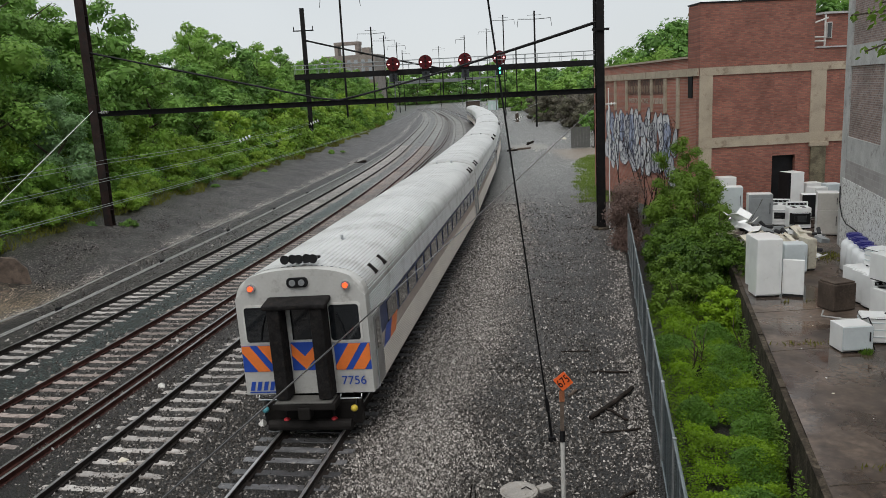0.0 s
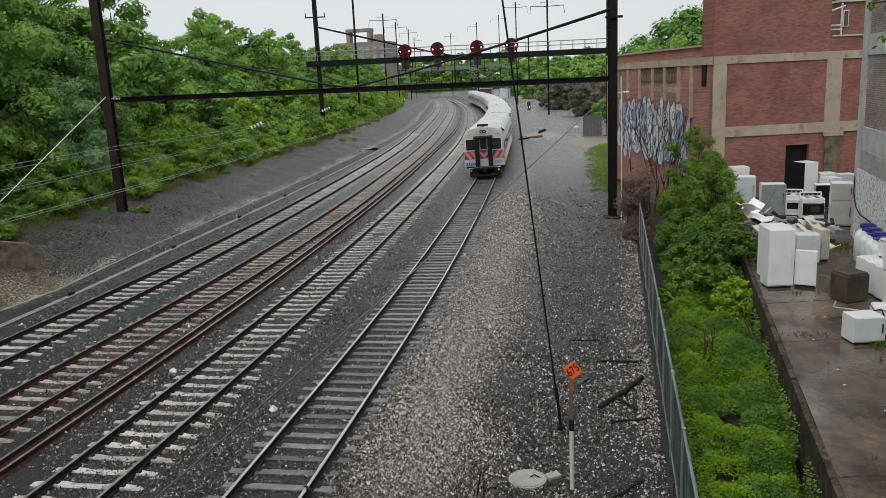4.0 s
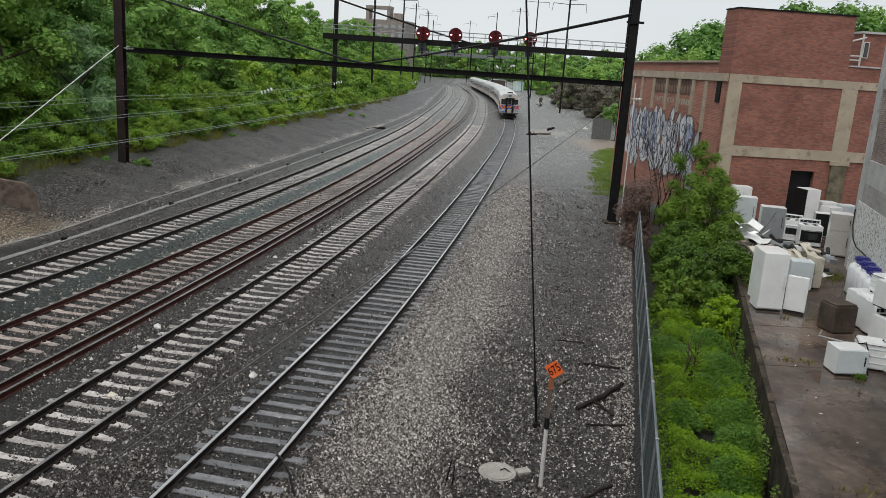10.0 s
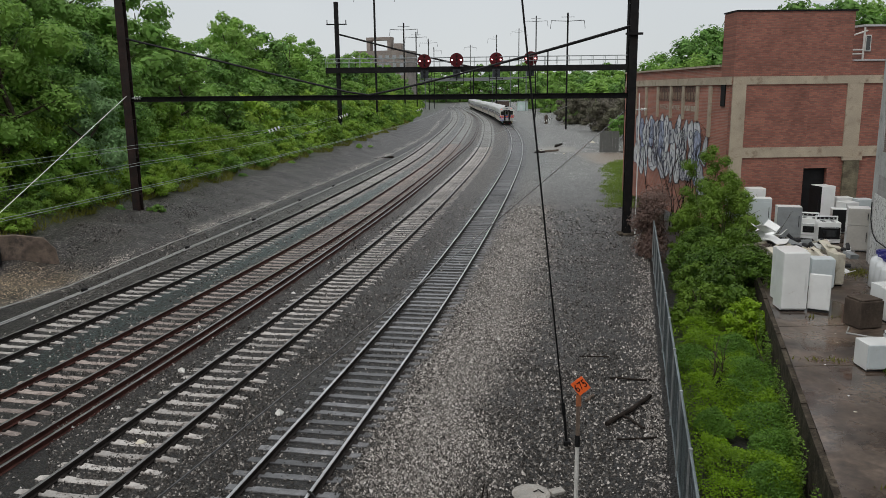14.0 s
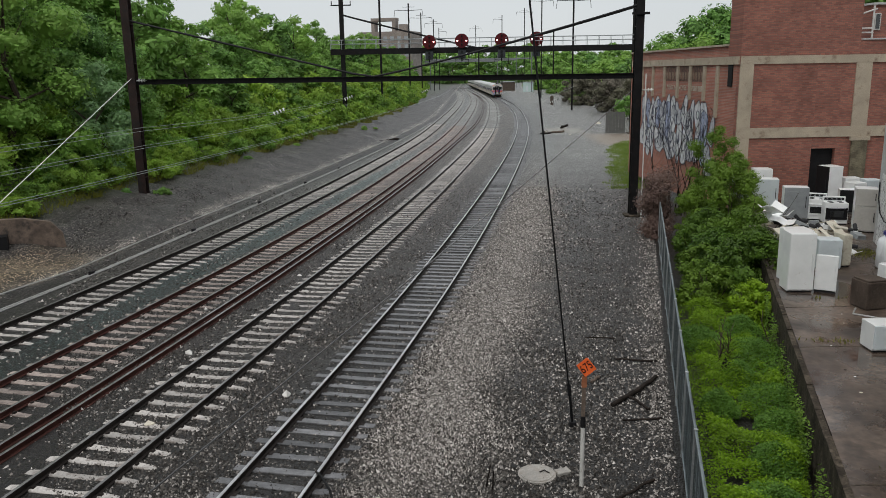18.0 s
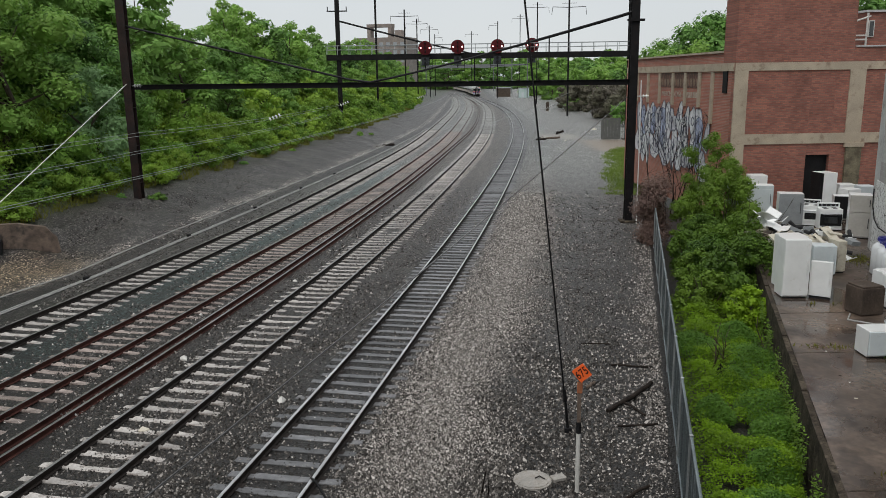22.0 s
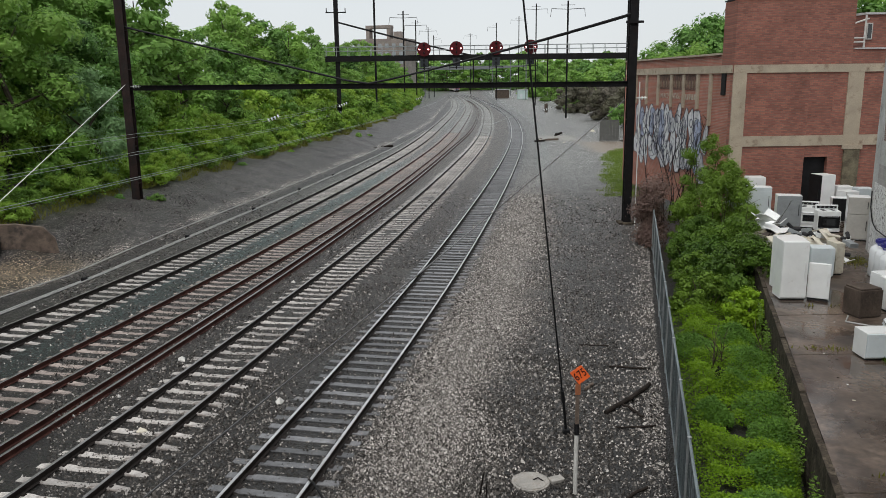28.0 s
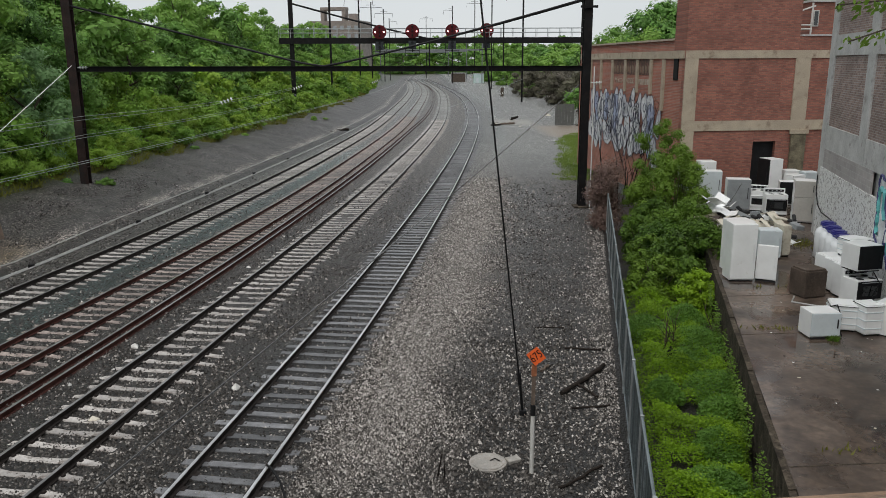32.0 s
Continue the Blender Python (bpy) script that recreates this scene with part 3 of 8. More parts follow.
def shifted(u, s):
    """An offset from the line: a number, or rows of (s, u)."""
    if isinstance(u, (int, float)):
        return u
    a, b = zip(*u)
    return float(spline(a, b, np.array([min(max(s, a[0]), a[-1])]))[0])


def rail_mesh(name, u, s0, s1, parent, mats, z0=0.0, step=2.0, side=0.0):
    n = int((s1 - s0) / step) + 1
    k = len(RAIL_SECTION)
    verts, faces, mi = [], [], []
    for i in range(n + 1):
        sk = s0 + (s1 - s0) * i / n
        x, y, h = line_at(sk, shifted(u, sk) + side)
        for a, b in RAIL_SECTION:
            verts.append((x + a * math.cos(h), y - a * math.sin(h), z0 + b - 0.005))
    for i in range(n):
        for j in range(k):
            faces.append((i * k + j, i * k + (j + 1) % k, (i + 1) * k + (j + 1) % k, (i + 1) * k + j))
            mi.append(1 if j in (6, 7, 8) else 0)
    ob = raw(name, verts, faces, mats, parent)
    ob.data.polygons.foreach_set("material_index", mi)
    return ob


def tie_mesh(concrete, mat):
    bm = bmesh.new()
    if concrete:
        # waisted prestressed tie, deeper under the rails
        prof = [(-1.28, -0.03), (-1.0, 0.0), (-0.86, 0.015), (-0.5, 0.012), (-0.34, -0.014), (0.34, -0.014), (0.5, 0.012), (0.86, 0.015), (1.0, 0.0), (1.28, -0.03)]
        rows = []
        for x, top in prof:
            rows.append([bm.verts.new((x, -0.13, -0.2)), bm.verts.new((x, -0.1, top - 0.02)), bm.verts.new((x, -0.085, top)), bm.verts.new((x, 0.085, top)), bm.verts.new((x, 0.1, top - 0.02)), bm.verts.new((x, 0.13, -0.2))])
        for a, b in zip(rows, rows[1:]):
            for i in range(5):
                bm.faces.new((a[i], b[i], b[i + 1], a[i + 1]))
        bm.faces.new(rows[0])
        bm.faces.new(rows[-1][::-1])
    else:
        box(bm, 0, 0, -0.208, 2.4, 0.215, 0.205, bevel=0.012)
    bmesh.ops.recalc_face_normals(bm, faces=bm.faces)
    me = bpy.data.meshes.new("tie")
    bm.to_mesh(me)
    bm.free()
    me.materials.append(M[mat])
    return me


TIES = {m: tie_mesh(m != "wood_tie", m) for m in ("concrete_tie", "brown_tie", "wood_tie")}


def track(label, u, concrete, mats, seed, far=330, near=4.0, count=180, pitch=0.6, tie=""):
    rnd = random.Random(seed)
    t = thing("railway_track", label, "railway track", kind="structure")
    for side in (-0.7525, 0.7525):
        rail_mesh("rail", u, -35, far + 60, t, mats, side=side)
    me = TIES[tie or ("concrete_tie" if concrete else "wood_tie")]
    s = near
    for i in range(count):
        x, y, h = line_at(s, shifted(u, s) + rnd.uniform(-0.03, 0.03) * (1 if concrete else 3))
        o = new("tie", me)
        o.parent = t
        o.matrix_basis = pose(x, y, -0.004 + rnd.uniform(-0.008, 0.004), 0, 0, -math.degrees(h) + rnd.uniform(-1, 1) * (0.4 if concrete else 1.8))
        s += pitch * (1 if concrete else rnd.uniform(0.9, 1.1))
    base = np.array([v.co for v in me.vertices])
    polys = [list(p.vertices) for p in me.polygons]
    verts, faces = [], []
    while s < far:
        x, y, h = line_at(s, shifted(u, s))
        c, d = math.cos(h), math.sin(h)
        k = len(verts)
        for a, b, z in base:
            verts.append((x + a * c + b * d, y - a * d + b * c, z - 0.004))
        faces += [[k + j for j in p] for p in polys]
        s += pitch
    far_ties = raw("distant_ties", verts, faces, "buried_tie" if concrete else "wood_tie", t)
    tagged(far_ties, kind="stuff")
    # fastenings on both sides of each rail
    bm_v, bm_f = [], []
    s = near
    rnd = random.Random(seed)
    cube = [(-1, -1, 0), (1, -1, 0), (1, 1, 0), (-1, 1, 0), (-.7, -.7, 1), (.7, -.7, 1), (.7, .7, 1), (-.7, .7, 1)]
    cf = [(4, 5, 6, 7), (0, 1, 5, 4), (1, 2, 6, 5), (2, 3, 7, 6), (3, 0, 4, 7)]
    for i in range(90):
        x, y, h = line_at(s, shifted(u, s))
        rnd.uniform(0, 1)
        c, d = math.cos(h), math.sin(h)
        for side in (-0.7525, 0.7525):
            sizes = ((-0.11, 0.035, 0.05, 0.045), (0.11, 0.035, 0.05, 0.045)) if concrete else ((0, 0.17, 0.09, 0.012),)
            for off, a2, b2, z2 in sizes:
                k = len(bm_v)
                for p, q, r in cube:
                    a, b = side + off + p * a2, q * b2
                    bm_v.append((x + a * c + b * d, y - a * d + b * c, 0.0 + r * z2))
                bm_f += [tuple(k + j for j in f) for f in cf]
        s += pitch
    tagged(raw("fastenings", bm_v, bm_f, "rail", t), kind="stuff")
    return t


U3 = [(0, -4.0), (20, -4.05), (40, -4.12), (65, -4.3), (95, -4.5), (125, -4.7), (160, -4.7), (200, -4.0), (250, -3.1), (400, -3.1)]
U2 = [(0, -8.6), (20, -8.42), (40, -8.12), (65, -8.42), (93, -8.9), (125, -9.4), (160, -9.4), (205, -8.4), (256, -6.8), (400, -6.4)]
U1 = [(0, -12.2), (23, -11.95), (40, -11.65), (62, -11.75), (93, -12.2), (125, -12.9), (162, -13.0), (205, -12.2), (257, -10.6), (400, -10)]
UD = [(0, -6.35), (20, -6.38), (40, -6.55), (65, -6.9), (93, -7.3), (115, -7.1), (156, -6.9), (200, -6.2), (252, -5.0), (300, -5.2)]
track("shiny-railed track on dark grey weathered timber ties", 0.0, False, ("rail", "rail_top"), 4, pitch=0.56)
track("worn track on pale concrete ties in dark ballast", U3, True, ("rail", "rail_dull"), 3)
track("rust-red track on brown-stained concrete ties", U2, True, ("rail_red", "rail_dull"), 2, near=10, tie="brown_tie")
track("dark track on concrete ties beside blue-grey ballast", U1, True, ("rail", "rail_dull"), 1, near=14)
for du in (-0.19, 0.19):
    r = thing("spare_rail", "rust-brown spare rail lying on the ballast between tracks", "rail", group="spare rails")
    rail_mesh("rail", UD, -30, 300, r, ("rail_red", "rail_dull"), z0=-0.03, side=du)


def loose_stones():
    """Loose ballast stones over the nearer ground, each with its own turn and size."""
    rng = np.random.default_rng(5)
    base = np.array([(1, 0, -0.3), (0, 1, -0.3), (-1, 0, -0.3), (0, -1, -0.3), (0.25, 0.1, 0.9)], float)
    tri = np.array([(0, 1, 4), (1, 2, 4), (2, 3, 4), (3, 0, 4)])
    for name, n, pale in (("ballast_stones", 250000, 0), ("pale_ballast_stones", 140000, 1)):
        y = 9 + 45 * rng.random(n) ** 1.6 if pale else 9 + 56 * rng.random(n) ** 2.1
        if pale:
            u = rng.normal(2.6, 0.85, n)
            x = np.interp(y, CY, CX) + u
            stray = rng.random(n) < 0.16
            x = np.where(stray, rng.uniform(-16, 4, n), x)
            wide = rng.random(n) < 0.06
            x = np.where(wide, np.interp(y, CY, CX) + rng.uniform(3.5, 8.5, n), x)
            x = np.where(rng.random(n) < 0.06, fence_x(y) - 0.15 - np.abs(rng.normal(0, 0.5, n)), x)
        else:
            x = rng.uniform(-1, 1, n)
            x = np.where(x < 0, x * (y * 0.5 + 1.5), x * (y * 0.4 + 1.2))
        uu = u_of(x, y)
        keep = (x < fence_x(y) - 0.15) & (uu > -20.5)
        if pale:
            patch = np.array([noise.noise((a * 0.45, b * 0.3, 8)) for a, b in zip(x, y)])
            keep &= (patch > -0.5 + rng.uniform(-0.3, 0.3, len(x)))
            keep &= rng.random(len(x)) < np.clip((y - 11.5) / 5, 0.4, 1)
        else:
            keep &= (uu < 4.4) | (rng.random(len(x)) < 0.75)
            keep &= (x < fence_x(y) - 1.3) | (rng.random(len(x)) < 0.35)
            keep &= (np.abs(uu) > 1.0) | (rng.random(len(x)) < 0.35)
            keep &= (np.abs(uu + 10.1) > 0.85) | (rng.random(len(x)) < 0.3)
        keep &= rng.random(len(x)) > np.clip((y - 26) / 34, 0, 1) ** 0.8
        x, y = x[keep], y[keep]
        n = len(x)
        u = u_of(x, y)
        intrack = np.zeros(n, bool)
        for uc in (0, -4.07, -8.3, -11.8):
            intrack |= np.abs(u - uc) < 1.32
        sz = rng.uniform(0.017, 0.039, n) * np.clip(y / 30, 1, 1.6) * np.where(rng.random(n) < 0.05, 1.6, 1)
        sc = rng.uniform(0.6, 1.25, (n, 1, 3)) * sz[:, None, None] * np.array([1, 1, 1.25])
        v = base[None] * sc
        a = rng.uniform(0, 6.28, n)
        b = rng.uniform(-0.8, 0.8, n)
        ca, sa, cb, sb = np.cos(a), np.sin(a), np.cos(b), np.sin(b)
        R = np.stack([np.stack([ca, -sa * cb, sa * sb], -1), np.stack([sa, ca * cb, -ca * sb], -1), np.stack([0 * a, sb, cb], -1)], 1)
        v = np.einsum("nij,nkj->nki", R, v)
        v += rng.normal(0, 0.2, v.shape) * sz[:, None, None]
        z = ground_z(x, y) + np.where(intrack, rng.uniform(-0.016, 0.012, n), 0.006)
        v += np.stack([x, y, z], -1)[:, None]
        f = (tri[None] + (np.arange(n) * 5)[:, None, None]).reshape(-1, 3)
        ob = raw(name, v.reshape(-1, 3), f, "pale_stone" if pale else "stone")
        tagged(ob, "loose pale crushed stones" if pale else "loose grey crushed ballast stones", "ballast", kind="stuff")


loose_stones()

# ---------------------------------------------------------------- overhead line portals and masts
def h_mast(parent, x, y, z0, z1, w=0.36, mat="rust_steel", face=(0, 1, 0)):
    bm = bmesh.new()
    ibeam(bm, (x, y, z0), (x, y, z1), w, w, 0.035, face)
    m = part("mast", bm, mat, parent)
    for k in range(int((z1 - z0) / 2.2)):
        bm = bmesh.new()
        box(bm, x, y, z0 + 1.2 + k * 2.2, w * 0.98, w * 0.94, 0.03)
        part("batten_plate", bm, mat, m)
    bm = bmesh.new()
    box(bm, x, y, z0 - 0.25, w * 2.2, w * 2.2, 0.3, bevel=0.04)
    part("footing", bm, "wall_dark", parent, "dark concrete footing")
    return m


def portal_one():
    t = thing("catenary_portal", "dark steel portal across the tracks with a sagging cable", "railway gantry")
    R, L = Vector((8.73, 42.71, 0)), Vector((-19.75, 45.62, 0.95))
    d = (R - L).normalized()
    h_mast(t, R.x, R.y, 0.0, 17, 0.42, "steel")
    h_mast(t, L.x, L.y, 0.8, 17, 0.46, "rust_steel")
    bm = bmesh.new()
    a, b = L + Vector((0, 0, 6.62)), R + Vector((0, 0, 7.5))
    ibeam(bm, a, b, 0.26, 0.26, 0.03, (0, 0, 1))
    part("beam", bm, "steel", t)
    bm = bmesh.new()
    tube(bm, [(L.x + (R.x - L.x) * k / 24, L.y + (R.y - L.y) * k / 24, 7.63 + 3.5 * ((k - 11.75) / 12.25) ** 1.15 if k > 11.75 else 7.63 + 3.4 * ((11.75 - k) / 11.75)) for k in range(25)], 0.055, 8)
    part("cross_span_cable", bm, "cable", t, "thick black sagging cable")
    for k, top in ((0.705, 8.95), (0.845, 9.9)):
        p = L.lerp(R, k)
        bm = bmesh.new()
        rod(bm, (p.x, p.y, 7.5), (p.x, p.y, top), 0.035)
        part("dropper", bm, "steel", t)
    for base, dz in ((L, 6.7), (R, 6.75)):
        bm = bmesh.new()
        rod(bm, (base.x + 0.25, base.y - 0.1, base.z + dz), (base.x + 0.85, base.y - 0.1, base.z + dz + 0.02), 0.03)
        for j in range(3):
            rod(bm, (base.x + 0.4 + j * 0.15, base.y - 0.1, base.z + dz), (base.x + 0.45 + j * 0.15, base.y - 0.1, base.z + dz), 0.09, seg=10)
        part("insulator", bm, "porcelain", t, "small white insulator string")
    # bracket arms on the outer face
    for z in (10.6, 13.5):
        bm = bmesh.new()
        box(bm, R.x, R.y - 0.3, z, 0.9, 0.12, 0.12)
        part("bracket", bm, "steel", t)
    return t


def signal_bridge():
    t = thing("signal_bridge", "black steel signal bridge with a railed walkway", "railway gantry")
    L, R = Vector((-16.6, 102.2, 0.5)), Vector((19.9, 99.5, 0))
    h_mast(t, L.x, L.y, 0.3, 19, 0.5, "steel")
    h_mast(t, R.x, R.y, 0, 19, 0.6, "steel")
    a, b = L + Vector((-1.5, 0.1, 10.05)), R + Vector((0, 0, 10.45))
    d = (b - a).normalized()
    turn = Matrix.Rotation(math.atan2(d.y, d.x), 4, "Z") @ Matrix.Rotation(-math.asin(d.z), 4, "Y")
    mid = (a + b) / 2
    bm = bmesh.new()
    box(bm, mid.x, mid.y, mid.z - 0.35, (b - a).length, 0.9, 0.7, turn)
    part("girder", bm, "steel", t)
    for side in (-0.55, 0.55):
        bm = bmesh.new()
        for z in (0.65, 1.15):
            rod(bm, a + Vector((0, side, z + 0.3)), b + Vector((0, side, z + 0.3)), 0.035, seg=6)
        n = 26
        for k in range(n + 1):
            p = a.lerp(b, k / n) + Vector((0, side, 0.3))
            rod(bm, p, p + Vector((0, 0, 1.15)), 0.03, seg=6)
        part("handrail", bm, "galv", t, "thin grey tubular handrail")
    bm = bmesh.new()
    tube(bm, [(L.x + (R.x - L.x) * k / 24, L.y + (R.y - L.y) * k / 24, 10.55 + 4.6 * abs((k - 11.9) / 12) ** 1.08) for k in range(25)], 0.11, 8)
    part("suspension_cable", bm, "steel", t, "thick sagging steel cable")
    bm = bmesh.new()
    box(bm, L.x, L.y, 16.2, 2.6, 0.14, 0.14)
    for k in (-1.2, 1.2):
        box(bm, L.x + k, L.y, 16.3, 0.1, 0.1, 0.5)
    part("crossarm", bm, "steel", t)
    return t


portal_one()
signal_bridge()


M["signal_grey"] = plain("dark_signal_grey", (.045, .05, .055), 0.5, var=0.2)


DRUMS = []


def signal_head(x, z, y=100.9, green=False):
    t = thing("railway_signal", "round black-backed railway signal showing two red lights", "railway signal", pose(x, y - 0.75, z), group="signals on the bridge")
    bm = bmesh.new()
    rod(bm, (0, 0, 0), (0, -0.06, 0), 0.86, seg=28)
    part("target", bm, "signal_disc", t, "dark red round target")
    for px, pz, on in ((-0.55, 0.0, 1), (0.55, 0.0, 1), (0, 0.0, 0), (0, 0.5, 0), (0, -0.5, 0)):
        bm = bmesh.new()
        rod(bm, (px, -0.05, pz), (px, -0.1, pz), 0.1 if on else 0.1, seg=12)
        lamp = part("lamp", bm, "red_lamp" if on else "black", t, "lit red lamp" if on else "")
        bm = bmesh.new()
        rod(bm, (px, -0.1, pz + 0.14), (px, -0.45, pz + 0.12), 0.09, 0.07, seg=8)
        part("hood", bm, "black", lamp)
    bm = bmesh.new()
    box(bm, 0, 0.1, -2.5, 0.16, 0.16, 3.2)
    box(bm, 0, 0.0, -1.15, 1.1, 0.2, 0.12)
    part("stem", bm, "steel", t)
    bm = bmesh.new()
    box(bm, 0, -0.02, -2.15, 0.95, 0.12, 1.1, bevel=0.05)
    low = part("lower_target", bm, "signal_grey", t, "dark grey lower target")
    for pz in (-1.35, -1.85):
        bm = bmesh.new()
        rod(bm, (0, 0.1, 0), (0, -0.1, 0), 0.16, seg=14)
        drum = part("lamp", bm, "black", low if not green else t)
        drum.matrix_basis = pose(0, -0.2, pz)
        if green:
            bm = bmesh.new()
            rod(bm, (0, -0.1, 0), (0, -0.13, 0), 0.13, seg=12)
            part("lens", bm, "green_lamp", drum, "lit blue-green lens")
            DRUMS.append(drum)
    bm = bmesh.new()
    for s in (-0.85, 0.85):
        rod(bm, (s, 0.1, -2.9), (s, 0.1, -1.2), 0.035, seg=6)
    for z in (-2.9, -2.3):
        rod(bm, (-0.85, 0.1, z), (0.85, 0.1, z), 0.035, seg=6)
    part("ladder_cage", bm, "steel", t)
    return t


M["signal_disc"] = plain("dark_red_target", (.085, .008, .011), 0.5, var=0.15)
M["dull_grey"] = plain("dull_grey_sheet", (.11, .11, .104), 0.5, var=0.2)
M["green_lamp"] = glow("green_signal_light", (.12, 1, .75), 3)
M["red_lamp"] = glow("red_signal_light", (1, .4, .4), 5)
for x, z in ((-5.4, 11.52), (-1.35, 11.6), (3.6, 11.6), (7.9, 11.68)):
    signal_head(x, z, green=x > 7)


# lone masts further along the line
def lone_mast(x, y, top, arm=1, w=0.3):
    z = gz(x, y)
    t = thing("catenary_mast", "slender dark steel catenary mast with a bracket arm", "catenary mast", group="masts along the line")
    bm = bmesh.new()
    ibeam(bm, (x, y, z - 0.2), (x, y, top), w, w, 0.05)
    part("mast", bm, "steel", t)
    if arm:
        bm = bmesh.new()
        for s in ((-1, 1) if arm == 2 else (arm,)):
            rod(bm, (x, y, top - 1.6), (x + s * 3.2, y, top - 1.45), 0.06, seg=6)
            rod(bm, (x + s * 3.2, y, top - 1.45), (x + s * 3.4, y, top - 3.0), 0.045, seg=6)
            rod(bm, (x, y, top - 0.8), (x + s * 1.4, y, top - 0.8), 0.04, seg=6)
        part("bracket_arm", bm, "steel", t)
    return t


for x, y, top, arm in ((-15.5, 135, 25.5, 2), (-15.0, 190, 23.6, 2), (-15.3, 240, 25.1, 2), (-14.5, 300, 26.9, 2), (-14.4, 345, 26.2, 1), (1.6, 420, 31.2, 2), (10.9, 300, 28.0, -1), (21.1, 330, 32.5, 2), (20.0, 235, 28.8, 2), (19.7, 159, 22.5, 2)):
    lone_mast(x, y, top, arm)


def wire(name, label, pts, r, mat="pale_wire"):
    bm = tube(bmesh.new(), pts, r, 6)
    t = to_ob(name, bm, mat)
    return tagged(t, label, "cable")


LM, MM = (-19.75, 45.5), (-16.6, 102.2)
for dz, top in ((4.95, 4.9), (4.75, 4.7), (3.9, 4.0), (3.75, 3.85)):
    wire("feeder_wire", "thin pale overhead wire strung between masts along the bank", sag((-22.6, 6, dz + 0.5), (LM[0] + 0.3, LM[1], dz), 0.15) + sag((LM[0] + 0.3, LM[1], dz), (MM[0] + 0.4, MM[1], top), 0.35)[1:], 0.0125)
for du, z in ((-11.6, 4.15), (-11.9, 4.0)):
    wire("line_wire", "thin pale overhead wire above the far track", [line_at(s, du - 0.012 * s)[:2] + (z,) for s in range(-4, 175, 6)], 0.01)


def insulator(x, y, z):
    bm = bmesh.new()
    for k in range(4):
        rod(bm, (x - 0.5 + k * 0.3, y, z + k * 0.12 - 0.2), (x - 0.4 + k * 0.3, y, z + k * 0.12 - 0.16), 0.2, 0.1, seg=10)
    rod(bm, (x - 0.9, y, z - 0.36), (x + 0.9, y, z + 0.36), 0.03, seg=6, mat=1)
    return tagged(to_ob("insulator", bm, ("porcelain", "black")), "white ribbed insulator string hanging on a wire", "insulator", group="insulators")


insulator(-16.0, 101.6, 4.8)
insulator(-18.3, 74, 4.45)
insulator(-8.5, 140, 4.6)
insulator(12.6, 125, 3.1)
wire("distant_stay", "pale stay wire slanting across the far tracks", sag((3.0, 100, 2.2), (20.0, 159, 4.6), 0.1), 0.02)

wire("guy_wire", "pale taut guy wire running down from the mast", [(-19.75, 45.5, 7.8), (-18.33, 22.0, 0.7)], 0.018, "porcelain")
bm = tube(bmesh.new(), [(9.12, 42.3, -0.05), (9.12, 42.3, 4.0), (9.1, 42.35, 7.6)], 0.03, 8)
tagged(to_ob("conduit", bm, "porcelain"), "thin white conduit rising beside the mast", "conduit")
wire("slanting_cable", "grey cable slanting from the mast down across the tracks", sag((8.5, 42.7, 6.75), (-4.6, 9.75, 2.15), 0.12, 24), 0.016, "wet_cable")
bm = tube(bmesh.new(), [(2.2, 16.45, 0.0), (1.08, 15.5, 9.22), (0.45, 14.96, 14.4)], 0.019, 8)
hanger = tagged(to_ob("stay_cable", bm, "cable"), "black stay cable rising from an anchor in the ballast", "cable")
bm = bmesh.new()
rod(bm, (2.115, 16.38, 0.75), (2.08, 16.35, 1.05), 0.045, seg=10)
rod(bm, (2.2, 16.46, -0.02), (2.12, 16.38, 0.72), 0.032, seg=8)
box(bm, 2.2, 16.46, -0.05, 0.16, 0.16, 0.14, bevel=0.02)
part("turnbuckle", bm, "cable", hanger)

# ---------------------------------------------------------------- the train
M["stainless"] = plain("stainless_steel", (.64, .64, .63), 0.38, metal=0.45, var=0.07, scale=0.6, fine=14, bump=0.03, dirt=(.4, .385, .36), dirt_at=0.6)
M["roof_steel"] = plain("dull_roof_steel", (.6, .605, .595), 0.42, metal=0.3, var=0.1, scale=0.5, fine=10, bump=0.04, dirt=(.42, .415, .4), dirt_at=0.58)
M["beige_side"] = plain("dusty_fluted_steel", (.6, .545, .475), 0.45, metal=0.35, var=0.08, scale=0.8, fine=14, bump=0.03)
M["end_grey"] = plain("silver_grey_end_paint", (.54, .535, .51), 0.42, metal=0.15, var=0.06, scale=1.2, fine=16, bump=0.03, dirt=(.3, .28, .255), dirt_at=0.62)
M["blue"] = plain("blue_stripe", (.02, .07, .38), 0.35, var=0.1)
M["stripe_orange"] = plain("orange_stripe", (.8, .2, .04), 0.35, var=0.1)
M["faded_stripe"] = plain("faded_red_stripe", (.42, .35, .31), 0.5, var=0.12)
M["dark_band"] = plain("dark_blue_window_band", (.035, .05, .13), 0.4, var=0.2)
M["glass"] = plain("dark_tinted_glass", (.012, .014, .016), 0.08, var=0.2, bump=0, coat=0.6)
M["tread"] = plain("worn_dark_tread", (.1, .098, .09), 0.6, var=0.3, scale=4)
M["under"] = plain("grimy_underframe", (.016, .014, .013), 0.75, var=0.35)
M["marker"] = glow("red_marker_light", (1, .075, .02), 2.2)
M["bellows"] = plain("worn_black_rubber", (.012, .011, .011), 0.8, var=0.5, scale=5, dirt=(.03, .024, .02), dirt_at=0.6)
M["hose_red"] = plain("red_glad_hand", (.5, .03, .04), 0.4)
M["hose_yellow"] = plain("yellow_hose_end", (.6, .45, .05), 0.4)
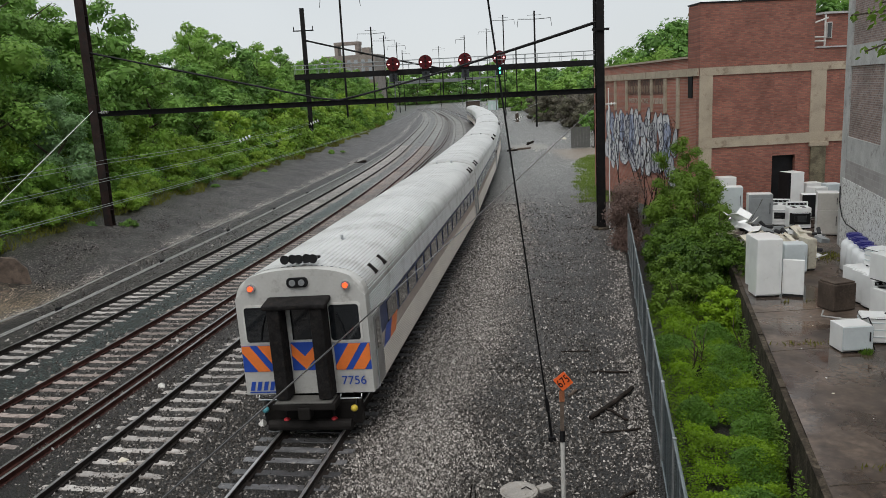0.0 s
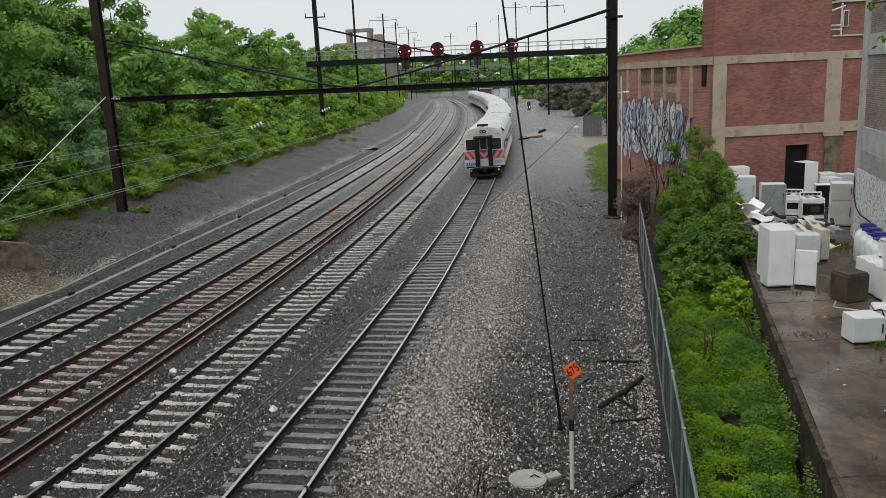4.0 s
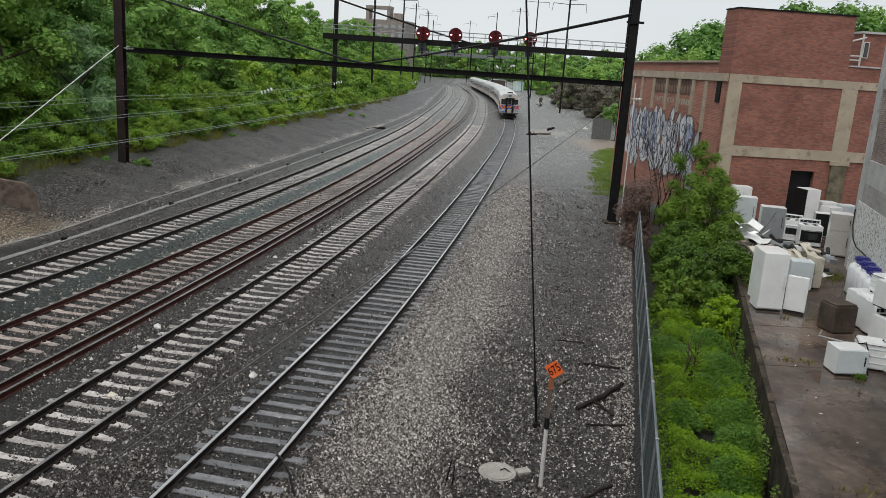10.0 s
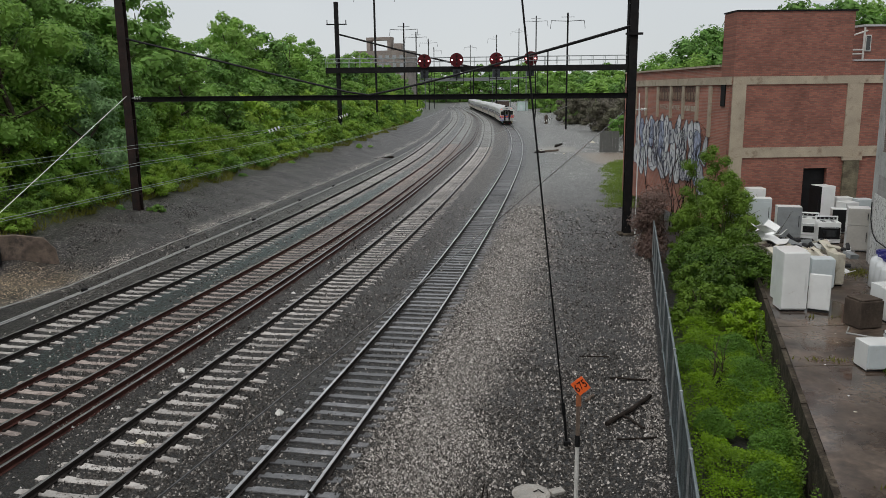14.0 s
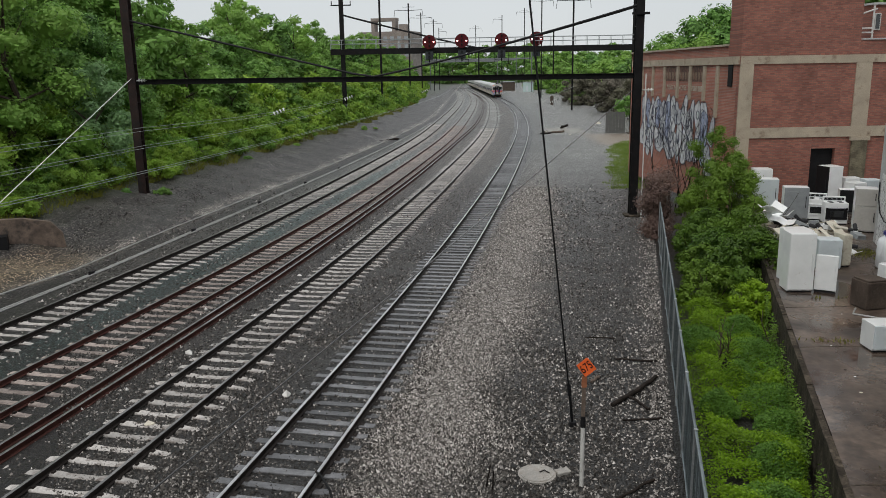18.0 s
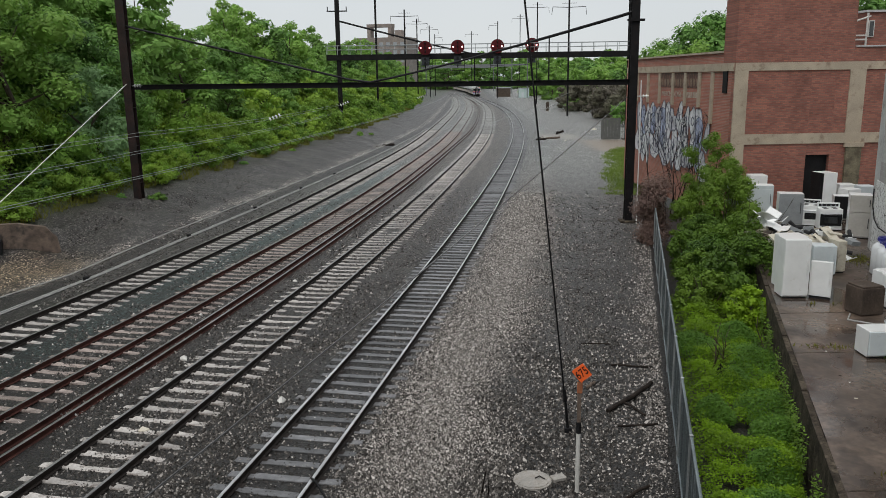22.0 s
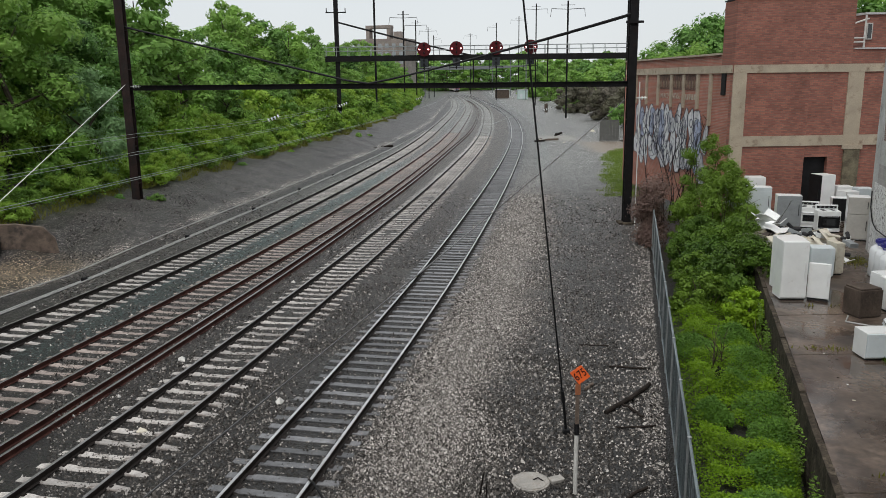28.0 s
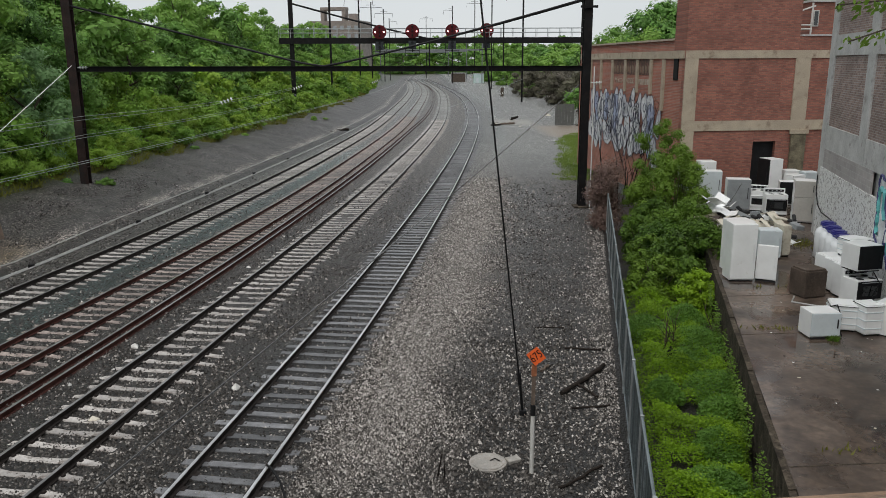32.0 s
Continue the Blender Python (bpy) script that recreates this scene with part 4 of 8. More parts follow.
M["hose_blue"] = plain("blue_green_hose_end", (.08, .3, .35), 0.4)

HALF, FLOOR, EAVE, CROWN = 1.56, 1.0, 3.25, 4.0
CAR = 25.6


def fluted(side_from, side_to, pitch, depth, shape):
    """Points of a cross-section between two parameters, with square-ish flutes."""
    n = int(round((side_to - side_from) / pitch))
    pts = []
    for i in range(n):
        for f, d in ((0.0, 0), (0.15, depth), (0.5, depth), (0.65, 0)):
            k = side_from + (i + f) * pitch
            pts.append((k, d))
    return [shape(k, d) for k, d in pts]


def roof_shape(a, d):
    """a runs from -1 (one eave) to 1 (the other)."""
    ang = a * math.pi / 2
    x, z = HALF * math.copysign(abs(math.sin(ang)) ** 0.8, a), EAVE + (CROWN - EAVE) * max(0, math.cos(ang)) ** 0.72
    nx, nz = math.sin(ang) ** 3, max(0.15, math.cos(ang))
    return (x + nx * d, z + nz * d)


def sheet(name, prof, y0, y1, mat, parent, label="", smooth=False):
    """A profile of x, z points drawn out along the car."""
    n = len(prof)
    verts = [(x, y0, z) for x, z in prof] + [(x, y1, z) for x, z in prof]
    faces = [(i, i + 1, n + i + 1, n + i) for i in range(n - 1)]
    ob = raw(name, verts, faces, mat, parent, smooth)
    if label:
        tagged(ob, label)
    return ob


def lettering(name, body, size, at, mat, parent, extrude=0.004):
    cu = bpy.data.curves.new(name, "FONT")
    cu.body = body
    cu.size = size
    cu.extrude = extrude
    cu.align_x = "CENTER"
    cu.align_y = "CENTER"
    tmp = bpy.data.objects.new(name, cu)
    scene.collection.objects.link(tmp)
    dg = bpy.context.evaluated_depsgraph_get()
    me = bpy.data.meshes.new_from_object(tmp.evaluated_get(dg))
    bpy.data.objects.remove(tmp)
    me.materials.clear()
    me.materials.append(M[mat])
    ob = new(name, me)
    ob.parent = parent
    ob.matrix_basis = at
    return ob


def slab_xz(bm, pts, y, depth, mat=0):
    """A flat plate with the outline pts (x, z), from y towards the rear by depth."""
    a = [bm.verts.new((x, y, z)) for x, z in pts]
    b = [bm.verts.new((x, y - depth, z)) for x, z in pts]
    n = len(pts)
    fs = [bm.faces.new(a), bm.faces.new(b[::-1])]
    for i in range(n):
        fs.append(bm.faces.new((a[i], b[i], b[(i + 1) % n], a[(i + 1) % n])))
    for f in fs:
        f.material_index = mat
    return bm


def round_rect(cx, cz, w, h, r, seg=4):
    pts = []
    for sx, sz, a0 in ((1, 1, 0), (-1, 1, 90), (-1, -1, 180), (1, -1, 270)):
        for k in range(seg + 1):
            a = radians(a0 + 90 * k / seg)
            pts.append((cx + sx * (w / 2 - r) + r * math.cos(a), cz + sz * (h / 2 - r) + r * math.sin(a)))
    return pts


def clip_x(q, x, way):
    """The part of an outline on one side of a vertical line."""
    out = []
    for i, (a, b) in enumerate(zip(q, q[1:] + q[:1])):
        da, db = (a[0] - x) * way, (b[0] - x) * way
        if da >= 0:
            out.append(a)
        if da * db < 0:
            k = da / (da - db)
            out.append((x, a[1] + (b[1] - a[1]) * k))
    return out


def car_end_outline(y_ignored=0):
    pts = [(-HALF, FLOOR)]
    pts += [(-HALF, z) for z in (1.6, 2.4, 2.9)]
    pts += [roof_shape(a, 0) for a in np.linspace(-0.97, 0.97, 19)]
    pts += [(HALF, z) for z in (2.9, 2.4, 1.6)]
    pts += [(HALF, FLOOR)]
    return pts


def passenger_car(cab, label):
    """A car whose rear face stands at y = 0 and whose body runs to y = CAR."""
    t = thing("passenger_car", label, "train car", group="cars of the train")
    y0, y1 = 0.32, CAR
    # roof with ribs, fluted sides
    sheet("roof", fluted(-0.985, 0.985, 0.0492, 0.017, roof_shape), y0, y1, "roof_steel", t, "ribbed dull silver roof")
    for s in (-1, 1):
        side = lambda z, d, s=s: (s * (HALF + d), z)
        fl = fluted(0.98, 1.72, 0.062, 0.014, side)
        ob = sheet("lower_side", [(s * HALF, 0.95)] + fl + [(s * HALF, 1.74)], y0 + 0.9, y1 - 0.9, "beige_side", t, "fluted dusty beige-silver lower side")
        fl = fluted(2.72, 3.26, 0.06, 0.014, side)
        sheet("upper_side", [(s * HALF, 2.7)] + fl + [(s * HALF, 3.31), (s * HALF * 0.985, 3.37)], y0, y1, "stainless", t)
        bm = bmesh.new()
        box(bm, s * (HALF - 0.02), (y0 + y1) / 2, 1.72, 0.04, y1 - y0 - 1.8, 0.3)
        band = part("stripe", bm, "faded_stripe", t, "faded dusty red stripe under the windows")
        bm = bmesh.new()
        box(bm, s * (HALF - 0.025), (y0 + y1) / 2, 2.0, 0.04, y1 - y0 - 1.8, 0.7)
        wb = part("window_band", bm, "dark_band", t, "dark band between windows")
        n = 15
        for k in range(n):
            yy = y0 + 2.3 + k * (y1 - y0 - 4.6) / (n - 1)
            bm = bmesh.new()
            box(bm, s * (HALF + 0.002), yy, 2.06, 0.02, 1.18, 0.56, bevel=0.008)
            part("window_pane", bm, "glass", wb)
        # end vestibules with a door each
        for yc in (y0 + 0.45, y1 - 0.45):
            bm = bmesh.new()
            box(bm, s * (HALF - 0.03), yc, 0.95, 0.06, 0.9, 1.8)
            ves = part("vestibule_side", bm, "stainless", t)
            bm = bmesh.new()
            box(bm, s * (HALF + 0.0), yc + 0.05, 0.98, 0.025, 0.66, 1.7, bevel=0.008)
            dr = part("side_door", bm, "dull_steel", ves, "grey sliding side door")
            bm = bmesh.new()
            box(bm, s * (HALF + 0.012), yc + 0.05, 1.85, 0.015, 0.34, 0.7, bevel=0.005)
            part("door_window", bm, "glass", dr)
            bm = bmesh.new()
            rod(bm, (s * (HALF + 0.05), yc - 0.4, 1.0), (s * (HALF + 0.05), yc - 0.4, 1.9), 0.018, seg=6)
            part("grab_rail", bm, "galv", ves)
    # slanted paint at the cab end of the sides
    if cab:
        for s in (-1, 1):
            bm = bmesh.new()
            for k, (a, b) in enumerate(((1.25, 2.0), (2.0, 2.75))):
                x = s * (HALF + 0.018)
                vs = [bm.verts.new(p) for p in ((x, a, 1.66), (x, a + 0.75, 1.66), (x, b + 0.4, 2.1), (x, b - 0.35, 2.1))]
                f = bm.faces.new(vs)
                f.material_index = k
            part("slanted_paint", bm, ("blue", "stripe_orange"), t, "slanted blue and orange paint")
    # ends
    for y, d in ((0.34, 0.34), (y1 + 0.02, 0.06)):
        bm = bmesh.new()
        slab_xz(bm, car_end_outline(), y, d)
        if d > 0.1:
            edges = [e for e in bm.edges if all(abs(v.co.y - (y - d)) < 1e-4 for v in e.verts) and all(v.co.z > 1.05 for v in e.verts)]
            bmesh.ops.bevel(bm, geom=edges, offset=0.12, segments=3, affect="EDGES", profile=0.5)
        bmesh.ops.recalc_face_normals(bm, faces=bm.faces)
        part("end_wall", bm, "end_grey", t, "silver-grey painted end wall")
    # bellows and door at the rear face
    fy = 0.0
    bm = bmesh.new()
    for s in (-1, 1):
        # pleated column: its plan drawn upwards
        plan = []
        for k in range(9):
            plan.append((0.645 + 0.03 * (k % 2), fy - 0.02 - k * 0.055))
        for k in range(9):
            plan.append((0.37 - 0.03 * (k % 2), fy - 0.46 + k * 0.055))
        bm = bmesh.new()
        lo = [bm.verts.new((s * p, q, 1.04)) for p, q in plan]
        hi = [bm.verts.new((s * p, q - 0.03, 3.26)) for p, q in plan]
        n = len(plan)
        for i in range(n):
            bm.faces.new((lo[i], lo[(i + 1) % n], hi[(i + 1) % n], hi[i]))
        bm.faces.new(lo[::-1])
        bm.faces.new(hi)
        bmesh.ops.recalc_face_normals(bm, faces=bm.faces)
        part("bellows", bm, "bellows", t, "black pleated rubber gangway bellows")
    bm = bmesh.new()
    box(bm, 0, fy - 0.26, 3.22, 1.5, 0.56, 0.12, Matrix.Rotation(radians(9), 4, "X"), bevel=0.045)
    part("bellows_hood", bm, "bellows", t, "black rubber hood over the gangway")
    bm = bmesh.new()
    box(bm, 0, fy - 0.02, 1.02, 0.72, 0.05, 2.1, bevel=0.01)
    door = part("end_door", bm, "end_grey", t)
    bm = bmesh.new()
    box(bm, 0, fy - 0.045, 2.34, 0.5, 0.02, 0.8, bevel=0.008)
    part("door_window", bm, "glass", door)
    bm = bmesh.new()
    box(bm, 0, fy - 0.05, 1.6, 0.64, 0.02, 0.68)
    slab_xz(bm, [(-0.31, 2.26), (-0.31, 1.96), (0, 1.62), (0.31, 1.96), (0.31, 2.26), (0, 1.94)], fy - 0.061, 0.006, 1)
    part("door_chevron", bm, ("blue", "stripe_orange"), door)
    bm = bmesh.new()
    box(bm, 0, fy - 0.3, 0.8, 1.5, 0.54, 0.16, bevel=0.03)
    part("buffer_plate", bm, "under", t, "grimy steel buffer plate")
    bm = bmesh.new()
    box(bm, 0, fy - 0.33, 0.965, 1.36, 0.48, 0.03, bevel=0.01)
    part("tread_plate", bm, "tread", t, "worn dark grey tread plate")
    bm = bmesh.new()
    rod(bm, (-1.0, fy - 0.2, 0.3), (1.0, fy - 0.2, 0.3), 0.13, seg=12)
    box(bm, 0, fy + 0.15, 0.2, 2.4, 0.25, 0.6, bevel=0.04)
    part("pilot_beam", bm, "under", t, "dark pilot beam over the rails")
    for s in (-1, 1):
        bm = bmesh.new()
        slab_xz(bm, round_rect(s * 1.02, 2.72, 0.8, 0.94, 0.1), fy - 0.002, 0.02)
        fr = part("cab_window_frame", bm, "white_paint", t, "pale window frame")
        bm = bmesh.new()
        slab_xz(bm, round_rect(s * 1.02, 2.72, 0.7, 0.84, 0.07), fy - 0.023, 0.01)
        part("cab_window", bm, "glass", fr)
        bm = bmesh.new()
        rod(bm, (s * 0.85, fy - 0.06, 2.95), (s * 0.98, fy - 0.07, 2.6), 0.012, seg=6)
        rod(bm, (s * 0.95, fy - 0.06, 2.7), (s * 1.02, fy - 0.07, 2.35), 0.018, seg=6)
        part("wiper", bm, "black", fr)
        if cab:
            # blue field with two slanted orange bars
            bm = bmesh.new()
            box(bm, s * 1.125, fy - 0.008, 1.57, 0.85, 0.012, 0.64)
            for k in range(2):
                lo, hi = 1.575, 2.205
                a = (-1.66, -1.16)[k] if s < 0 else (0.64, 1.1)[k]
                q = [(a, hi), (a + 0.31, hi), (a + 0.77, lo), (a + 0.46, lo)] if s < 0 else [(a, lo), (a + 0.29, lo), (a + 0.7, hi), (a + 0.41, hi)]
                x0, x1 = (-1.545, -0.71) if s < 0 else (0.71, 1.545)
                slab_xz(bm, clip_x(clip_x(q, x0, 1), x1, -1), fy - 0.016, 0.006, 1)
            bmesh.ops.recalc_face_normals(bm, faces=bm.faces)
            part("striped_panel", bm, ("blue", "stripe_orange"), t, "blue panel with slanted orange bars")
            bm = bmesh.new()
            rod(bm, (s * 1.13, fy - 0.0, 3.6), (s * 1.13, fy - 0.07, 3.6), 0.1, seg=14)
            hs = part("marker_housing", bm, "galv", t)
            bm = bmesh.new()
            rod(bm, (s * 1.13, fy - 0.07, 3.6), (s * 1.13, fy - 0.1, 3.6), 0.06, seg=14)
            part("marker_lens", bm, "marker", hs, "glowing orange-red lens")
        bm = bmesh.new()
        tube(bm, [(s * 0.75, fy - 0.02, 0.98), (s * 0.75, fy - 0.1, 0.9), (s * 1.25, fy - 0.1, 0.9), (s * 1.25, fy - 0.02, 0.98)], 0.018)
        part("grab_iron", bm, "galv", t)
        for k, col in enumerate(("hose_red", "hose_yellow" if s > 0 else "hose_blue")):
            bm = bmesh.new()
            tube(bm, [(s * (0.55 + k * 0.55), fy + 0.02, 0.85), (s * (0.56 + k * 0.55), fy - 0.14, 0.62), (s * (0.58 + k * 0.5), fy - 0.16, 0.42)], 0.03)
            h = part("air_hose", bm, "black", t)
            bm = bmesh.new()
            bmesh.ops.create_icosphere(bm, subdivisions=2, radius=0.085, matrix=Matrix.Translation((s * (0.58 + k * 0.5), fy - 0.17, 0.4 + 0.28 * k)))
            part("hose_end", bm, col, h, smooth=True)
    if cab:
        n = lettering("car_number", "7756", 0.3, pose(1.1, fy - 0.014, 1.3, 90, 0, 0), "blue", t)
        tagged(n, "blue car number")
        # the maker's mark, as plain leaning bars
        bm = bmesh.new()
        for k in range(5):
            a = -1.46 + k * 0.16
            slab_xz(bm, [(a, 1.1), (a + 0.1, 1.1), (a + 0.16, 1.32), (a + 0.06, 1.32)], fy - 0.006, 0.008)
        slab_xz(bm, [(-1.48, 1.04), (-0.7, 1.04), (-0.7, 1.07), (-1.47, 1.07)], fy - 0.006, 0.008)
        part("operator_mark", bm, "blue", t, "blue mark of slanted bars")
        bm = bmesh.new()
        slab_xz(bm, round_rect(0, 3.7, 0.5, 0.23, 0.09), fy - 0.002, 0.05)
        hl = part("headlight_box", bm, "black", t, "black oval headlight box")
        for s in (-0.11, 0.11):
            bm = bmesh.new()
            rod(bm, (s, fy - 0.05, 3.7), (s, fy - 0.075, 3.7), 0.075, seg=14)
            part("headlight", bm, "galv", hl)
        # horn cluster on the roof
        bm = bmesh.new()
        rod(bm, (0, 0.7, 3.95), (0, 0.7, 4.12), 0.05)
        box(bm, 0, 0.7, 4.1, 0.75, 0.12, 0.06, bevel=0.02)
        for k in range(5):
            xx = -0.34 + k * 0.17
            rod(bm, (xx, 0.5 + 0.06 * (k % 2), 4.16), (xx, 0.25 + 0.06 * (k % 2), 4.18), 0.05, 0.11, seg=12)
        part("horn", bm, "black", t, "black five-chime roof horn", smooth=False)
        bm = bmesh.new()
        box(bm, 0.15, 3.6, 3.97, 0.22, 0.4, 0.03, bevel=0.01)
        box(bm, 0.12, 3.6, 4.0, 0.06, 0.1, 0.12, bevel=0.01)
        part("antenna", bm, "galv", t)
    # roof-edge fittings
    bm = bmesh.new()
    for yy in (1.3, 2.3, CAR - 1.2, CAR - 2.0):
        x, z = roof_shape(0.72, 0.03)
        box(bm, x, yy, z - 0.06, 0.3, 0.07, 0.1, Matrix.Rotation(radians(45), 4, "Y"))
    part("roof_bracket", bm, "under", t)
    bm = bmesh.new()
    for s in (-0.4, 0.4):
        rod(bm, (s, y1 - 0.5, 3.9), (s, y1 - 0.5, 4.12), 0.05, seg=8)
    part("roof_vent", bm, "galv", t)
    # floor, underframe, bogies
    bm = bmesh.new()
    box(bm, 0, (y0 + y1) / 2, 0.82, 2.9, y1 - y0 - 0.4, 0.16)
    box(bm, 0, CAR * 0.4, 0.35, 2.6, 3.4, 0.5, bevel=0.03)
    box(bm, 0, CAR * 0.58, 0.4, 2.5, 2.2, 0.45, bevel=0.03)
    box(bm, 0, 0.3, 0.3, 1.9, 0.25, 0.55, bevel=0.03)
    rod(bm, (0, 0.5, 0.72), (0, -0.42, 0.72), 0.12)
    box(bm, 0, -0.45, 0.58, 0.3, 0.3, 0.3, bevel=0.05)
    part("underframe", bm, "under", t)
    for yc in (4.2, CAR - 4.2):
        bm = bmesh.new()
        for s in (-1, 1):
            box(bm, s * 1.05, yc, 0.42, 0.16, 3.2, 0.3, bevel=0.03)
        box(bm, 0, yc, 0.45, 2.1, 0.5, 0.3, bevel=0.03)
        bg_ = part("bogie", bm, "under", t)
        for dy in (-1.25, 1.25):
            for s in (-0.76, 0.76):
                bm = bmesh.new()
                rod(bm, (s - 0.06, yc + dy, 0.455 + 0.15), (s + 0.06, yc + dy, 0.455 + 0.15), 0.455, seg=20)
                part("wheel", bm, "rail", bg_)
    return t


M["dull_steel"] = plain("dull_door_steel", (.3, .29, .28), 0.45, metal=0.4, var=0.12)

# where the rear of the train stands along the line, in metres past the bridge
TRAIN = [(0, 17.6), (1, 29.2), (2, 40.3), (3, 51.1), (6, 84.5), (8, 106.5), (10, 129), (12, 153), (14, 179), (16, 207), (18, 239), (20, 279), (22, 330), (24, 392), (27, 470), (32, 560)]
CAR_PITCH = CAR + 0.55
CARS = [passenger_car(True, "silver cab car with blue and orange striped rear end"), passenger_car(False, "ribbed silver passenger coach coupled in the train")]
for k in range(2, 7):
    CARS.append(copy_thing(CARS[1], Matrix()))


def car_pose(s):
    """A car with its rear face at s, standing on its two bogies."""
    xa, ya, _ = line_at(s + 4.2, -0.07)
    xb, yb, _ = line_at(s + CAR - 4.2, -0.07)
    h = math.atan2(xb - xa, yb - ya)
    return pose(xa - 4.2 * math.sin(h), ya - 4.2 * math.cos(h), RAIL_TOP - 0.11, 0, -1.6, -math.degrees(h))


def motions():
    ts, ss = zip(*TRAIN)
    for k, car in enumerate(CARS):
        rows = []
        for i in range(33):
            rows.append((float(i), car_pose(float(spline(ts, ss, np.array([float(i)]))[0]) + k * CAR_PITCH)))
        walk(car, rows)
    # the green lamps of the last signal turn away as the train takes the block
    for drum in DRUMS:
        at = drum.matrix_basis.translation
        turns = ((0, 0), (1.3, 0), (1.5, 60), (1.7, 120), (1.9, 180), (2.2, 180), (32, 180))
        walk(drum, [(float(t), pose(at.x, at.y, at.z, 0, 0, a)) for t, a in turns])

# ---------------------------------------------------------------- plants
M["leaf"] = leafy("broad_leaves", (.018, .055, .015), (.27, .52, .13), (.34, .54, .1), 0.4)
M["pale_leaf"] = leafy("pale_leaves", (.08, .16, .07), (.34, .52, .25), (.3, .48, .21), 0.4)
M["shrub_leaf"] = leafy("light_shrub_leaves", (.022, .07, .012), (.3, .54, .09), (.42, .58, .07), 0.38)
M["weed"] = leafy("bright_weeds", (.02, .07, .004), (.25, .46, .02), (.32, .46, .025), 0.32)
M["feather"] = leafy("feathery_weeds", (.03, .09, .012), (.14, .28, .04), (.15, .28, .04), 0.3)
M["bark"] = plain("grey_brown_bark", (.07, .055, .042), 0.9, var=0.35, scale=6, fine=30, bump=0.5)


def leaf_quads(P, nrm, size, rng):
    """Rhombic folded leaves at points P, each facing its normal; returns verts and faces."""
    n = len(P)
    nrm = nrm / np.linalg.norm(nrm, axis=1)[:, None]
    t = np.cross(nrm, rng.normal(size=(n, 3)))
    t /= np.linalg.norm(t, axis=1)[:, None]
    b = np.cross(nrm, t)
    sz = size * rng.uniform(0.6, 1.35, (n, 1))
    V = np.stack([P - t * sz, P + b * sz * 0.55 - nrm * sz * 0.12, P + t * sz, P - b * sz * 0.55 - nrm * sz * 0.12], 1).reshape(-1, 3)
    k = np.arange(n) * 4
    return V, np.stack([k, k + 1, k + 2, k + 3], -1)


def leaves(centres, per, spread, size, seed, up=0.35, squash=0.75):
    """Leaves in round clumps about the centres."""
    rng = np.random.default_rng(seed)
    C = np.repeat(np.array(centres, float), per, axis=0)
    n = len(C)
    d = rng.normal(size=(n, 3))
    d /= np.linalg.norm(d, axis=1)[:, None]
    r = spread * rng.uniform(0.25, 1.0, (n, 1)) ** 0.6 * rng.uniform(0.75, 1.25, (n, 1))
    P = C + d * r * np.array([1, 1, squash])
    return leaf_quads(P, d * 0.9 + np.array([0, 0, up + 0.2]) + rng.normal(size=(n, 3)) * 0.32, size, rng)


def boughs(h0, h1, rad, lobes, per, size, seed, low=0.12, squash=0.72, lump=1.0):
    """A crown of overlapping boughs, each a ragged shell of leaves with hollows between them."""
    rng = np.random.default_rng(seed)
    Ps, Ns, Ss = [], [], []
    for k in range(lobes):
        f = (k + 0.5) / lobes
        prof = math.sin(math.pi * (low + (0.96 - low) * f)) ** 0.7
        lr = lump * rad * rng.uniform(0.24, 0.46) * (0.7 + 0.3 * prof)
        w = k * 2.4 + rng.uniform(-0.5, 0.5)
        ring = rad * prof * rng.uniform(0.4, 0.85) if k < lobes - 1 else 0.1 * rad
        c = np.array([math.cos(w) * ring, math.sin(w) * ring, h0 + (h1 - h0 - lr * squash) * f])
        n = int(per * (lr / (0.33 * rad)) ** 2)
        d = rng.normal(size=(n, 3))
        d /= np.linalg.norm(d, axis=1)[:, None]
        d = d[(d[:, 2] > -0.3) | (rng.random(n) < 0.3)]
        n = len(d)
        q = rng.normal(size=(5, 3)) * 4.2
        bump = sum(np.sin(d @ v + j * 1.7) for j, v in enumerate(q)) / 5
        r = lr * (1 + 0.34 * bump) * rng.uniform(0.72, 1.06, n)
        Ps.append(c + d * r[:, None] * np.array([1, 1, squash]))
        Ns.append(d * 0.8 + np.array([0, 0, 0.4]) + rng.normal(size=(n, 3)) * 0.36)
        Ss.append(np.full((n, 1), size))
        # the dense heart of the bough: larger leaves added to block light through it
        m = 46
        d = rng.normal(size=(m, 3))
        d /= np.linalg.norm(d, axis=1)[:, None]
        Ps.append(c + d * lr * rng.uniform(0.45, 0.72, (m, 1)) * np.array([1, 1, squash]))
        Ns.append(d + rng.normal(size=(m, 3)) * 0.3)
        Ss.append(np.full((m, 1), lr * 0.3))
    P = np.concatenate(Ps)
    P[:, 2] = np.maximum(P[:, 2], h0 * 0.6 + 0.02)
    return leaf_quads(P, np.concatenate(Ns), np.concatenate(Ss), rng)


